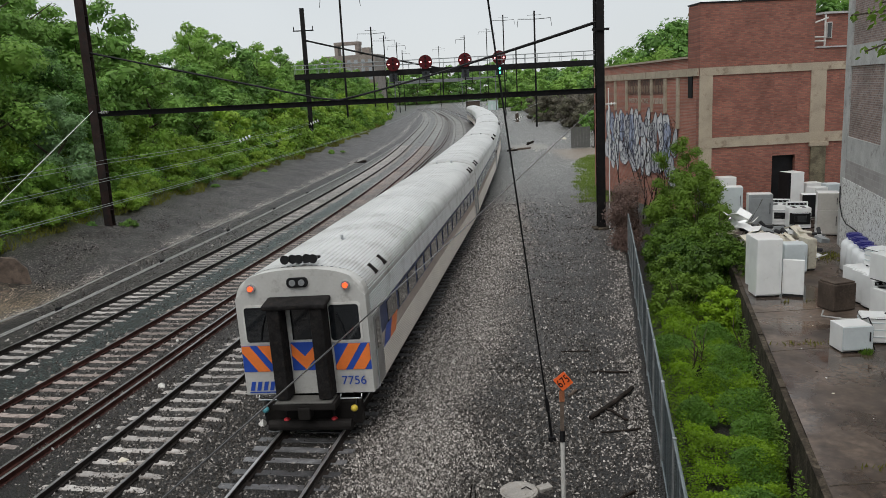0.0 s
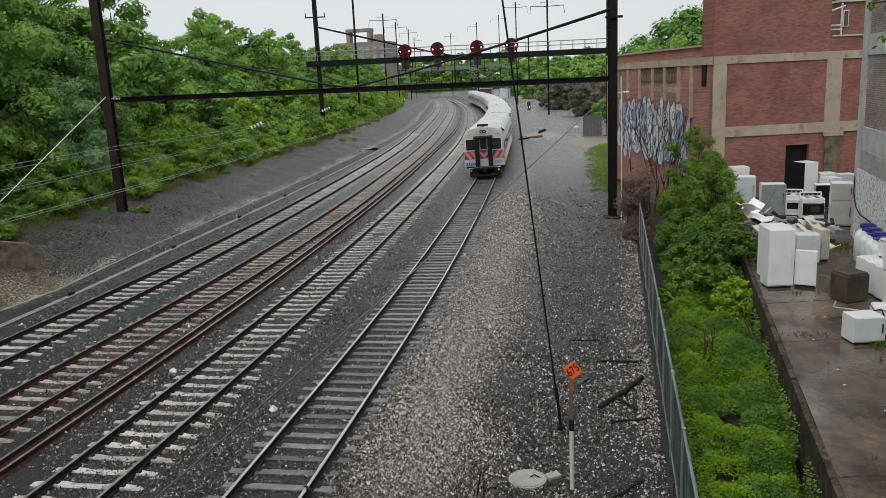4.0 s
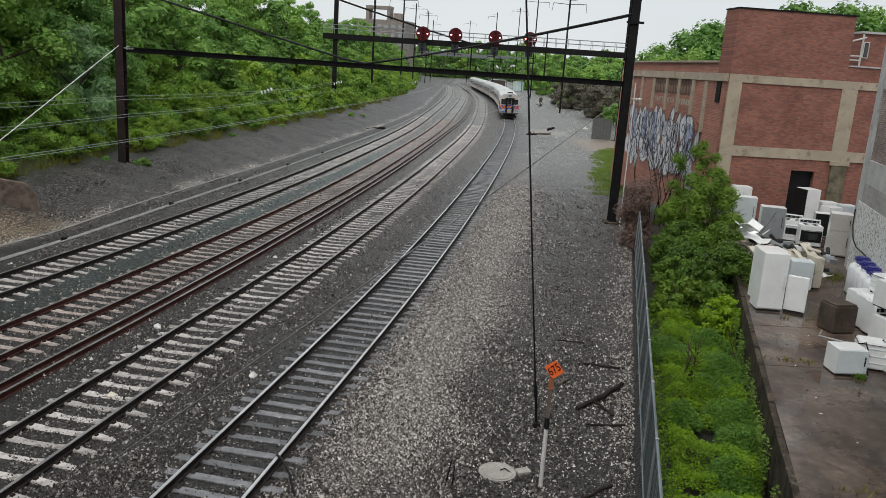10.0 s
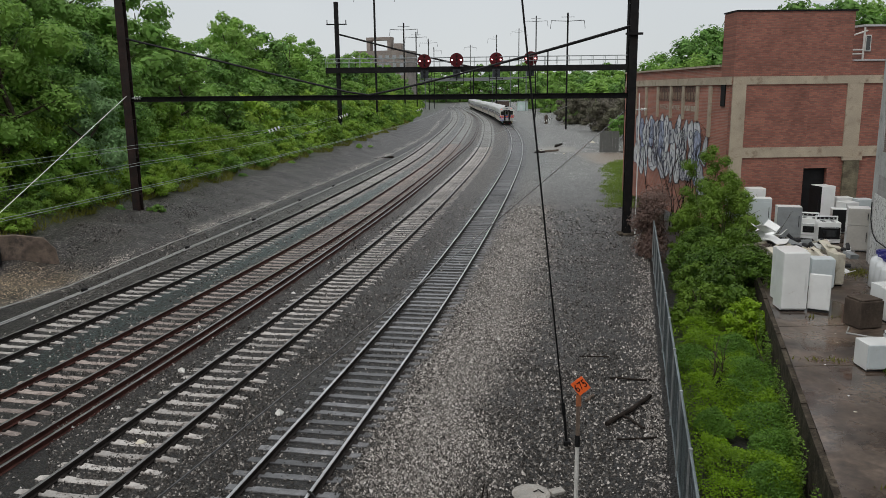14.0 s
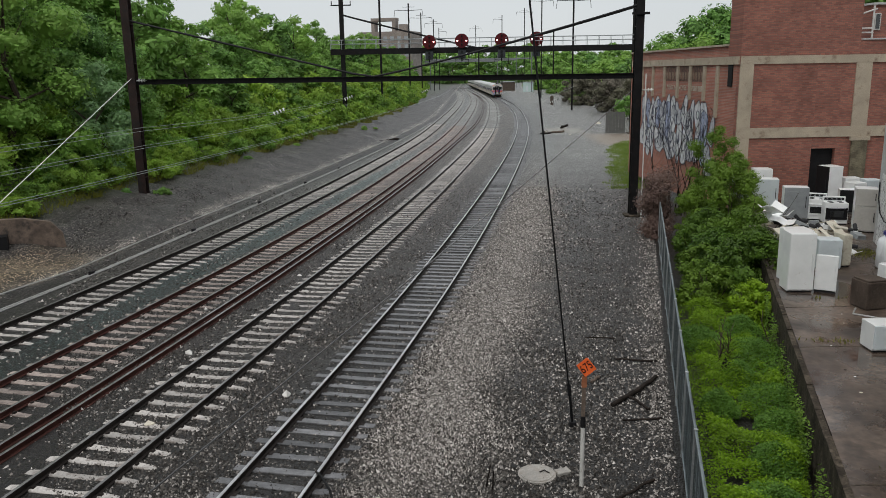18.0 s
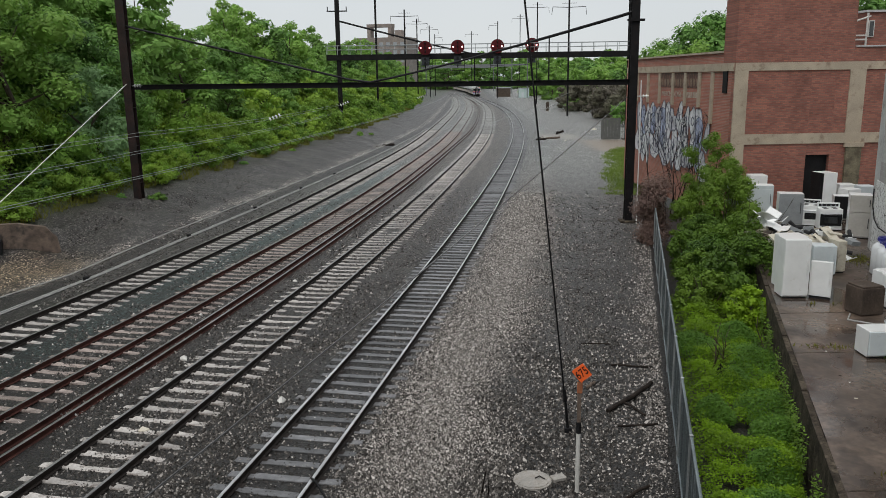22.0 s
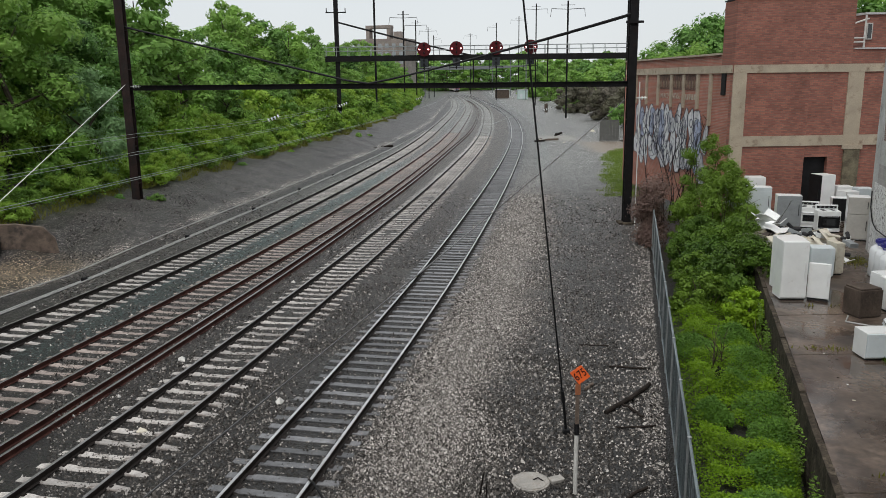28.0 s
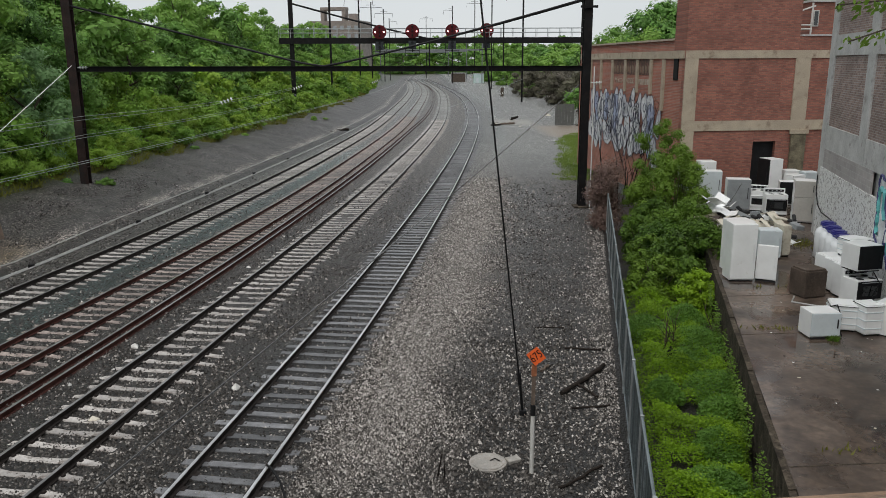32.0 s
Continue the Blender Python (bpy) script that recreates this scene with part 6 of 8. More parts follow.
def grey_building():
    rot = math.degrees(math.atan2(GD.y, GD.x))
    t = thing("grey_building", "tall grey concrete frame building with faded brick panels", "building", pose(GC.x, GC.y, 0, 0, 0, rot))
    def blk(name, x0, x1, z0, z1, y0, y1, mat, label=""):
        bm = bmesh.new()
        box(bm, 0, 0, 0, x1 - x0, y1 - y0, z1 - z0)
        o = part(name, bm, mat, t, label)
        o.matrix_basis = pose((x0 + x1) / 2, (y0 + y1) / 2, z0)
    W = 22.0
    blk("core", 0.05, W, 0.5, 16, 0.1, 12, "grey_concrete")
    for k in range(5):
        blk("column", k * 5.3, k * 5.3 + 0.8, 0.5, 16, -0.06, 0.3, "grey_concrete")
    for z0, z1 in ((4.65, 5.5), (8.03, 8.75), (10.9, 11.7), (14.0, 14.8)):
        blk("floor_band", 0, W, z0, z1, -0.05, 0.3, "grey_concrete")
    for k in range(4):
        for z0, z1, mat in ((5.5, 8.03, "old_brick"), (8.75, 10.9, "old_brick"), (11.7, 14.0, "old_brick")):
            blk("brick_panel", k * 5.3 + 0.8, k * 5.3 + 5.3, z0, z1, 0.0, 0.2, mat)
    blk("painted_wall", 0.45, W, 0.5, 3.95, -0.075, 0.0, "painted_brick", "flaking white-painted brick lower wall")
    blk("block_course", 0.8, 7.2, 3.95, 4.66, -0.062, 0.0, "block_wall")
    # tall sprayed letters low on the wall, white within, teal and violet edges
    rnd = random.Random(3)
    for k in range(5):
        cx, cz, rx, rz = 8.75 + k * 0.95, 3.55 + rnd.uniform(-0.1, 0.2), 0.5, 1.15
        p, q = rnd.uniform(0, 6), rnd.uniform(0, 6)
        rim = []
        for i in range(28):
            a = 6.2832 * i / 28
            r = 1 + 0.2 * math.sin(2 * a + p) + 0.16 * math.sin(5 * a + q)
            rim.append((cx + rx * r * math.cos(a), cz + rz * r * math.sin(a)))
        bm = bmesh.new()
        slab_xz(bm, rim, -0.08 - 0.004 * k, 0.008)
        bmesh.ops.recalc_face_normals(bm, faces=bm.faces)
        o = part("sprayed_letter", bm, "spray_teal" if k % 2 else "spray_white", t, "tall sprayed letter in white and teal")
        bm = bmesh.new()
        tube(bm, [(a, -0.104 - 0.004 * k, c) for a, c in rim + rim[:1]], 0.035, 4)
        part("outline", bm, "spray_navy", o, "dark violet-blue sprayed outline")
        bm = bmesh.new()
        tube(bm, [(cx + (a - cx) * 0.62, -0.102 - 0.004 * k, cz + (c - cz) * 0.7) for a, c in rim[:19]], 0.07, 4)
        part("inner_stroke", bm, "spray_white" if k % 2 else "spray_teal", o)
    bm = tube(bmesh.new(), [(0.35, -0.11, 3.6), (0.5, -0.13, 3.0), (1.0, -0.14, 2.55), (1.8, -0.16, 2.4), (3.2, -0.16, 2.42), (4.6, -0.16, 2.3)], 0.022)
    part("wall_cable", bm, "cable", t, "thin black cable hanging along the wall")
    return t


grey_building()


def fence():
    t = thing("chain_link_fence", "weathered grey-green chain link fence with a top rail", "fence", kind="structure")
    y = 2.0
    pts = []
    while y < 37:
        x = fence_x(y)
        bm = bmesh.new()
        rod(bm, (x, y, -0.2), (x, y, 1.86), 0.04, seg=8)
        part("post", bm, "galv", t)
        pts.append((x, y))
        y += 2.6
    a, b = pts[0], pts[-1]
    for z in (1.82, 0.12):
        bm = bmesh.new()
        rod(bm, (a[0], a[1], z), (b[0], b[1], z), 0.028, seg=6)
        part("rail", bm, "dull_pipe", t)
    # wire mesh, woven on the slant
    v, f = [], []
    d = Vector((b[0] - a[0], b[1] - a[1], 0))
    L = d.length
    d.normalize()
    n = Vector((-d.y, d.x, 0))
    w = 0.011
    k = -1.8
    while k < L:
        for s in (1, -1):
            p0 = max(0.0, k)
            p1 = min(L, k + 1.72)
            if p1 <= p0:
                continue
            h0, h1 = 0.1 + (p0 - k), 0.1 + (p1 - k)
            if s < 0:
                h0, h1 = 1.92 - h0, 1.92 - h1
            A = Vector((a[0], a[1], 0)) + d * p0 + Vector((0, 0, h0))
            B = Vector((a[0], a[1], 0)) + d * p1 + Vector((0, 0, h1))
            i = len(v)
            o = Vector((0, 0, w))
            for P in (A - o, A + o, B + o, B - o):
                v.append(tuple(P + n * 0.006 * s))
            f.append((i, i + 1, i + 2, i + 3))
        k += 0.06
    tagged(raw("wire_mesh", v, f, "mesh_wire", t), kind="stuff")
    # narrow privacy strips threaded upright through the mesh, many missing or slipped
    rnd = random.Random(31)
    v, f = [], []
    k = 0.05
    while k < L - 0.1:
        k += 0.062
        if rnd.random() < 0.16 + (0.5 if k > 27 else 0):
            continue
        P = Vector((a[0], a[1], 0)) + d * k - n * 0.004
        lean = d * rnd.uniform(-0.02, 0.02)
        lo, hi = rnd.uniform(0.1, 0.25), rnd.uniform(1.62, 1.8)
        i = len(v)
        for q in (-0.021, 0.021):
            for off in (-0.003, 0.003):
                v.append(tuple(P + d * q + n * off + Vector((0, 0, lo))))
                v.append(tuple(P + d * q + n * off + lean + Vector((0, 0, hi))))
        f += [(i, i + 1, i + 5, i + 4), (i + 2, i + 3, i + 7, i + 6), (i, i + 1, i + 3, i + 2), (i + 4, i + 5, i + 7, i + 6), (i + 1, i + 3, i + 7, i + 5)]
    tagged(raw("privacy_strips", v, f, "fence_strip", t), kind="stuff")
    return t


M["fence_strip"] = pebble("weathered_blue_grey_strip", [(.03, .04, .045), (.06, .078, .085), (.075, .095, .105), (.1, .125, .135), (.16, .19, .2), (.42, .47, .5)])
M["dull_pipe"] = plain("weathered_fence_pipe", (.16, .19, .2), 0.5, metal=0.3, var=0.4, scale=1.5)
M["mesh_wire"] = plain("weathered_mesh_wire", (.075, .095, .1), 0.5, metal=0.3, var=0.2)
fence()

# ---------------------------------------------------------------- weeds, bushes, and what stands in the yard
M["enamel"] = plain("chipped_white_enamel", (.84, .85, .84), 0.3, var=0.06, scale=2, fine=12, bump=0.02, dirt=(.5, .46, .4), dirt_at=0.7, coat=0.3, obj=0.06)
M["enamel_blue"] = plain("bluish_white_enamel", (.62, .68, .7), 0.32, var=0.07, scale=2, fine=12, bump=0.02, dirt=(.42, .42, .4), dirt_at=0.68, obj=0.06)
M["almond"] = plain("dirty_almond_enamel", (.6, .56, .46), 0.4, var=0.1, scale=2, fine=12, bump=0.03, dirt=(.35, .28, .2), dirt_at=0.6)
M["warm_grey"] = plain("dull_warm_grey_enamel", (.5, .48, .44), 0.4, var=0.08, scale=2, fine=12, bump=0.02, dirt=(.36, .33, .29), dirt_at=0.68)
M["grey_panel"] = plain("bare_grey_panel", (.3, .32, .33), 0.5, var=0.12, metal=0.2)
M["seal"] = plain("dark_door_seal", (.03, .03, .032), 0.6, var=0.2)
M["brown_box"] = plain("dirty_brown_casing", (.085, .065, .052), 0.75, var=0.3, scale=2, fine=20, dirt=(.2, .18, .15), dirt_at=0.68)
M["jug"] = plain("milky_white_plastic", (.74, .76, .77), 0.4, var=0.05, bump=0.02)
M["lid_blue"] = plain("dark_blue_plastic_lid", (.03, .03, .2), 0.4, var=0.1)
M["deadwood"] = plain("dark_wet_wood", (.022, .017, .014), 0.8, var=0.4, scale=5, fine=30, bump=0.6)
M["dead_leaf"] = leafy("dry_reddish_twigs", (.1, .062, .052), (.27, .18, .155), (.23, .155, .13), 0.3)
M["yard_leaf"] = leafy("bush_leaves", (.011, .04, .007), (.15, .28, .036), (.19, .3, .035), 0.32)
M["grass"] = leafy("lawn_grass", (.1, .17, .025), (.24, .34, .07), (.27, .34, .08), 0.3)
M["yellow_grass"] = leafy("yellowing_grass", (.07, .1, .015), (.2, .22, .04), (.24, .22, .05), 0.4)


def cover(name, label, pts, size, mat, seed, rise=0.2, category="weeds"):
    """A mat of small leaves over the ground at many points: x, y, z rows."""
    rng = np.random.default_rng(seed)
    P = np.array(pts, float)
    n = len(P)
    nrm = rng.normal(size=(n, 3)) * 0.55 + np.array([0, 0, 1])
    nrm /= np.linalg.norm(nrm, axis=1)[:, None]
    t = np.cross(nrm, rng.normal(size=(n, 3)))
    t /= np.linalg.norm(t, axis=1)[:, None]
    b = np.cross(nrm, t)
    sz = size * rng.uniform(0.55, 1.4, (n, 1))
    P = P + np.stack([np.zeros(n), np.zeros(n), rng.random(n) * rise], -1)
    V = np.stack([P - t * sz, P + b * sz * 0.6 - nrm * sz * 0.15, P + t * sz, P - b * sz * 0.6 - nrm * sz * 0.15], 1).reshape(-1, 3)
    k = np.arange(n) * 4
    ob = raw(name, V, np.stack([k, k + 1, k + 2, k + 3], -1), mat)
    return tagged(ob, label, category, kind="stuff")


def blades(name, label, pts, h, mat, seed, category="grass"):
    """Upright grass blades at the points."""
    rng = np.random.default_rng(seed)
    P = np.array(pts, float)
    n = len(P)
    a = rng.uniform(0, 6.28, n)
    lean = rng.normal(0, 0.35, (n, 2)) * h
    hh = h * rng.uniform(0.5, 1.3, n)
    w = 0.018 + 0.05 * h
    s = np.stack([np.cos(a) * w, np.sin(a) * w, np.zeros(n)], -1)
    top = P + np.stack([lean[:, 0], lean[:, 1], hh], -1)
    V = np.stack([P - s, P + s, top], 1).reshape(-1, 3)
    k = np.arange(n) * 3
    ob = raw(name, V, np.stack([k, k + 1, k + 2], -1), mat)
    return tagged(ob, label, category, kind="stuff")


def weed_strip():
    rng = np.random.default_rng(8)
    pts = []
    for i in range(150000):
        y = 6 + 20 * rng.random() ** 1.15
        k = rng.random()
        x = fence_x(y) + 0.35 + k * (edge_x(y) - 0.3 - fence_x(y) - 0.35)
        lump = noise.noise((x * 0.9, y * 0.9, 3.1)) + 0.75 * noise.noise((x * 2.1, y * 2.1, 1.0))
        if lump < -0.42 or (k < 0.12 and rng.random() < 0.6):
            continue
        pts.append((x, y, 0.02 + max(0, 0.26 + lump * 0.48) * min(1, k * 5) * rng.uniform(0.5, 1)))
    cover("weeds", "bright green low weeds filling the strip by the wall", pts, 0.024, "weed", 9, 0.1)
    fine = []
    for cx, cy, r in ((7.6, 20.2, 0.9), (6.6, 18.6, 0.5), (7.0, 17.0, 0.8), (6.7, 15.6, 0.7), (5.3, 12.6, 0.6), (4.4, 9.6, 0.5), (5.9, 14.2, 0.5), (6.4, 21.4, 0.7), (7.9, 22.4, 0.6), (5.6, 16.9, 0.4)):
        for i in range(6500):
            w, q = rng.uniform(0, 6.28), r * rng.random() ** 0.55
            q *= 1 + 0.3 * noise.noise((cx + math.cos(w) * 2, cy + math.sin(w) * 2, 5))
            fine.append((cx + q * math.cos(w), cy + q * math.sin(w) * 1.4, 0.12 + 0.5 * max(0, 1 - q / r) ** 0.7 * rng.random() ** 0.4))
    cover("tall_weeds", "feathery darker green weeds standing above the rest", fine, 0.024, "feather", 10, 0.16)
    wall = []
    for i in range(9000):
        y = rng.uniform(8, 26)
        if noise.noise((y * 0.8, 0, 7)) < -0.1:
            continue
        wall.append((edge_x(y) - 0.26 - rng.random() * 0.12, y, rng.random() ** 1.6 * 1.15))
    cover("wall_creeper", "creeping green plants on the retaining wall", wall, 0.03, "yard_leaf", 12, 0.05, "creeper")


weed_strip()
for x, y, r, h, seed, lab in ((9.6, 26.4, 1.8, 2.6, 81, "dense bright green bush by the yard edge"), (9.3, 29.2, 1.4, 2.0, 82, "dense green bush behind the fence"), (10.35, 30.0, 1.45, 2.7, 83, "leafy green bush beside the yard"),
                              (11.3, 34.6, 1.9, 3.9, 84, "tall dark green bush at the building corner"), (11.5, 37.6, 1.6, 5.3, 85, "tall dark green bush at the building corner"), (12.1, 36.6, 1.3, 4.2, 86, "tall dark green bush at the building corner"),
                              (10.0, 33.0, 1.3, 2.2, 87, "green bush behind the fence"), (8.65, 23.6, 0.85, 1.5, 88, "bright yellow-green shrub at the wall"),
                              (8.05, 25.6, 1.05, 1.5, 89, "low dark green bush behind the fence"), (8.35, 28.0, 0.95, 1.7, 90, "low dark green bush behind the fence"), (8.9, 31.2, 0.95, 1.8, 92, "low dark green bush behind the fence"), (10.3, 36.3, 0.95, 2.7, 94, "dark green bush near the end of the fence"), (10.35, 27.6, 0.9, 2.2, 93, "twiggy green bush leaning over the yard edge")):
    b = bush(r, h, seed, lab, "weed" if seed in (88,) else "yard_leaf", 640, 30, 0.05, group="bushes by the yard", lump=0.7) if r > 1.1 else bush(r, h, seed, lab, "weed" if seed == 88 else "yard_leaf", 420, 20, 0.05, group="bushes by the yard", lump=0.75)
    b.matrix_basis = pose(x, y, 0.0)


def bare_shrub(x, y, h, n, seed, label, mat="bark", spread=0.9):
    t = thing("bare_shrub", label, "shrub")
    rnd = random.Random(seed)
    for k in range(n):
        bm = bmesh.new()
        bx, by = x + rnd.uniform(-spread, spread), y + rnd.uniform(-spread, spread)
        z = gz(bx, by) - 0.05
        p = Vector((bx, by, z))
        d = Vector((rnd.uniform(-.25, .25), rnd.uniform(-.25, .25), 1)).normalized()
        L = h * rnd.uniform(0.6, 1.0)
        pts = [p]
        for j in range(4):
            d = (d + Vector((rnd.uniform(-.25, .25), rnd.uniform(-.25, .25), 0.1))).normalized()
            pts.append(pts[-1] + d * L / 4)
        for j in range(4):
            rod(bm, pts[j], pts[j + 1], 0.03 * (1 - j / 5), 0.03 * (1 - (j + 1) / 5), seg=5, caps=False)
            for q in range(2):
                e = pts[j + 1] + Vector((rnd.uniform(-.5, .5), rnd.uniform(-.5, .5), rnd.uniform(0.2, .7))) * (0.4 + h * 0.09)
                rod(bm, pts[j + 1], e, 0.012, 0.004, seg=4, caps=False)
        part("stem", bm, mat, t)
    return t


bare_shrub(11.9, 43.6, 6.2, 26, 5, "leafless dark stems before the painted wall", "deadwood", spread=1.5)
bare_shrub(11.2, 31.4, 3.2, 3, 6, "thin bare stem rising by the yard", spread=0.3)
bare_shrub(6.6, 20.2, 1.6, 4, 7, "thin bare stems among the weeds", spread=0.35)
bare_shrub(8.3, 20.4, 1.9, 1, 8, "single thin bare stem at the wall", spread=0.05)
t = thing("dry_shrub", "dry reddish-brown shrub at the fence", "shrub")
t.matrix_basis = pose(8.65, 36.9, 0)
bm = bmesh.new()
for k in range(14):
    w = k * 2.4
    rod(bm, (0, 0, -0.1), (math.cos(w) * 0.8, math.sin(w) * 0.8, 1.6 + 1.6 * ((k * 7) % 5) / 5), 0.015, 0.004, seg=4, caps=False)
part("woody_base", bm, "deadwood", t)
v, f = leaves([(0.5 * math.cos(k * 2.4) * (k % 3) / 2, 0.5 * math.sin(k * 2.4) * (k % 3) / 2 * (1.5 - k / 40), 0.2 + 2.9 * (k / 30) ** 1.2) for k in range(30)], 520, 0.62, 0.05, 91)
raw("foliage", v, f, "dead_leaf", t)

rng = np.random.default_rng(21)
lawn = []
for i in range(60000):
    y = 52.5 + 36 * rng.random()
    x0 = 8.7 + (y - 54.8) * 0.172
    d = rng.random() * 5.5
    x = x0 + d
    bald = 0.5 * noise.noise((x * 0.4, y * 0.25, 4)) + 0.4 * noise.noise((x * 1.3, y * 0.8, 9))
    if bald + min(d * 0.55, 1.3) + min((88 - y) * 0.12, 0.4) - 0.75 < rng.random() * 0.9:
        continue
    lawn.append((x, y, -0.03))
blades("lawn", "patch of bright green grass beside the gravel", lawn, 0.11, "grass", 22)
edge = []
for i in range(15000):
    s = 6 + 170 * rng.random() ** 1.3
    u = -21.2 - 0.6 * noise.noise((s * 0.2, 0, 3)) * 2 - abs(rng.normal(0, 0.9))
    x, y, _ = line_at(s, u)
    edge.append((x, y, gz(x, y) - 0.02))
blades("bank_grass", "yellow-green rough grass along the foot of the bank", edge, 0.3, "yellow_grass", 23)
cov = []
for i in range(70000):
    s = 4 + 150 * rng.random() ** 1.7
    u = -21.7 + noise.noise((s * 0.25, 2, 0)) * 1.2 - 9 * rng.random()
    x, y, _ = line_at(s, u)
    cov.append((x, y, gz(x, y) + 0.1 + 0.5 * rng.random() * max(0, 0.5 + noise.noise((x * .5, y * .5, 2)))))
cover("ground_ivy", "green ivy and undergrowth covering the bank", cov, 0.095, "shrub_leaf", 24, 0.3, "undergrowth")


# appliances standing about the yard
def unit(x, y, rot, w, d, h, body="enamel", front=None, label="", kind="refrigerator", z=PAVE, tilt=0.0, group="discarded appliances", split=0.0, panel=None):
    """A boxy appliance: casing, door or doors with seals, handles, and a toe panel. Its front looks along its own -y."""
    t = thing(kind.replace(" ", "_"), label, kind, pose(x, y, z, 0, tilt, rot), group=group)
    bm = bmesh.new()
    box(bm, 0, 0.03, 0.03, w, d - 0.06, h - 0.03, bevel=0.018)
    part("casing", bm, body, t)
    doors = [(0.08, h - 0.01)] if not split else [(0.08, h * split), (h * split + 0.012, h - 0.01)]
    for a, b in doors:
        bm = bmesh.new()
        box(bm, 0, -d / 2 + 0.055, a + 0.01, w - 0.03, 0.02, b - a - 0.02)
        part("door_seal", bm, "seal", t)
        bm = bmesh.new()
        box(bm, 0, -d / 2 + 0.02, a, w, 0.05, b - a, bevel=0.014)
        dr = part("door", bm, front or body, t)
        bm = bmesh.new()
        box(bm, w * 0.38, -d / 2 - 0.025, a + (b - a) * 0.35, 0.025, 0.03, min(0.5, (b - a) * 0.4), bevel=0.008)
        part("handle", bm, "seal" if front else body, dr)
        if panel:
            bm = bmesh.new()
            box(bm, 0, -d / 2 - 0.008, a + (b - a) * 0.12, w * 0.82, 0.012, (b - a) * 0.76, bevel=0.005)
            part("door_panel", bm, panel, dr)
    bm = bmesh.new()
    box(bm, 0, 0.02, 0, w * 0.94, d * 0.86, 0.06)
    part("base", bm, "seal", t)
    return t


def stove(x, y, rot, label, z=PAVE, black=False, w=0.76, h=0.92):
    t = thing("stove", label, "stove", pose(x, y, z, 0, 0, rot), group="discarded appliances")
    bm = bmesh.new()
    box(bm, 0, 0, 0.05, w, 0.64, h - 0.05, bevel=0.015)
    part("casing", bm, "enamel", t)
    bm = bmesh.new()
    box(bm, 0, -0.335, 0.22, w * 0.94, 0.04, 0.5, bevel=0.012)
    d = part("oven_door", bm, "black" if black else "enamel", t)
    bm = bmesh.new()
    box(bm, 0, -0.36, 0.32, w * 0.6, 0.012, 0.28, bevel=0.004)
    part("oven_glass", bm, "glass", d)
    bm = bmesh.new()
    rod(bm, (-w * 0.38, -0.39, 0.7), (w * 0.38, -0.39, 0.7), 0.014)
    part("handle", bm, "galv", d)
    bm = bmesh.new()
    box(bm, 0, 0.27, h, w, 0.09, 0.2, bevel=0.012)
    b = part("back_panel", bm, "enamel", t)
    bm = bmesh.new()
    box(bm, 0, 0.222, h + 0.05, w * 0.86, 0.012, 0.1)
    part("control_strip", bm, "black", b, "black control strip")
    for k in range(4):
        bm = bmesh.new()
        rod(bm, (-0.27 + k * 0.18, 0.225, h + 0.1), (-0.27 + k * 0.18, 0.195, h + 0.1), 0.028, seg=10)
        part("knob", bm, "galv", b)
    for k in range(4):
        bm = bmesh.new()
        bmesh.ops.create_circle(bm, cap_ends=True, segments=16, radius=0.1, matrix=Matrix.Translation((-0.19 + 0.38 * (k % 2), -0.16 + 0.28 * (k // 2), h + 0.006)))
        part("burner", bm, "seal", t)
    bm = bmesh.new()
    box(bm, 0, 0, 0, w * 0.95, 0.58, 0.05)
    part("base", bm, "seal", t)
    return t


def washer(x, y, rot, label, w=0.68, d=0.66, h=0.9, z=PAVE, ribs=True, tilt=0.0, roll=0.0):
    """A white tub-shaped machine, rounded, with ribs on its casing."""
    t = thing("washing_machine", label, "washing machine", pose(x, y, z, roll, tilt, rot), group="discarded appliances")
    bm = bmesh.new()
    box(bm, 0, 0, 0.04, w, d, h - 0.04, bevel=0.05)
    c = part("casing", bm, "enamel", t, smooth=False)
    if ribs:
        for k in range(3):
            bm = bmesh.new()
            box(bm, 0, 0, 0.18 + k * h * 0.26, w + 0.02, d + 0.02, 0.03, bevel=0.01)
            part("rib", bm, "enamel_blue", c)
    bm = bmesh.new()
    box(bm, 0, 0, h - 0.004, w * 0.9, d * 0.9, 0.02, bevel=0.008)
    part("top", bm, "enamel", t)
    bm = bmesh.new()
    tube(bm, [(-w / 2 - 0.01, -d / 2 - 0.01, h - 0.03), (w / 2 + 0.01, -d / 2 - 0.01, h - 0.03), (w / 2 + 0.01, d / 2 + 0.01, h - 0.03), (-w / 2 - 0.01, d / 2 + 0.01, h - 0.03), (-w / 2 - 0.01, -d / 2 - 0.01, h - 0.03)], 0.008)
    part("trim", bm, "seal", t)
    bm = bmesh.new()
    for sx in (-1, 1):
        for sy in (-1, 1):
            rod(bm, (sx * w * 0.4, sy * d * 0.4, 0), (sx * w * 0.4, sy * d * 0.4, 0.06), 0.03, seg=8)
    part("feet", bm, "seal", t)
    return t


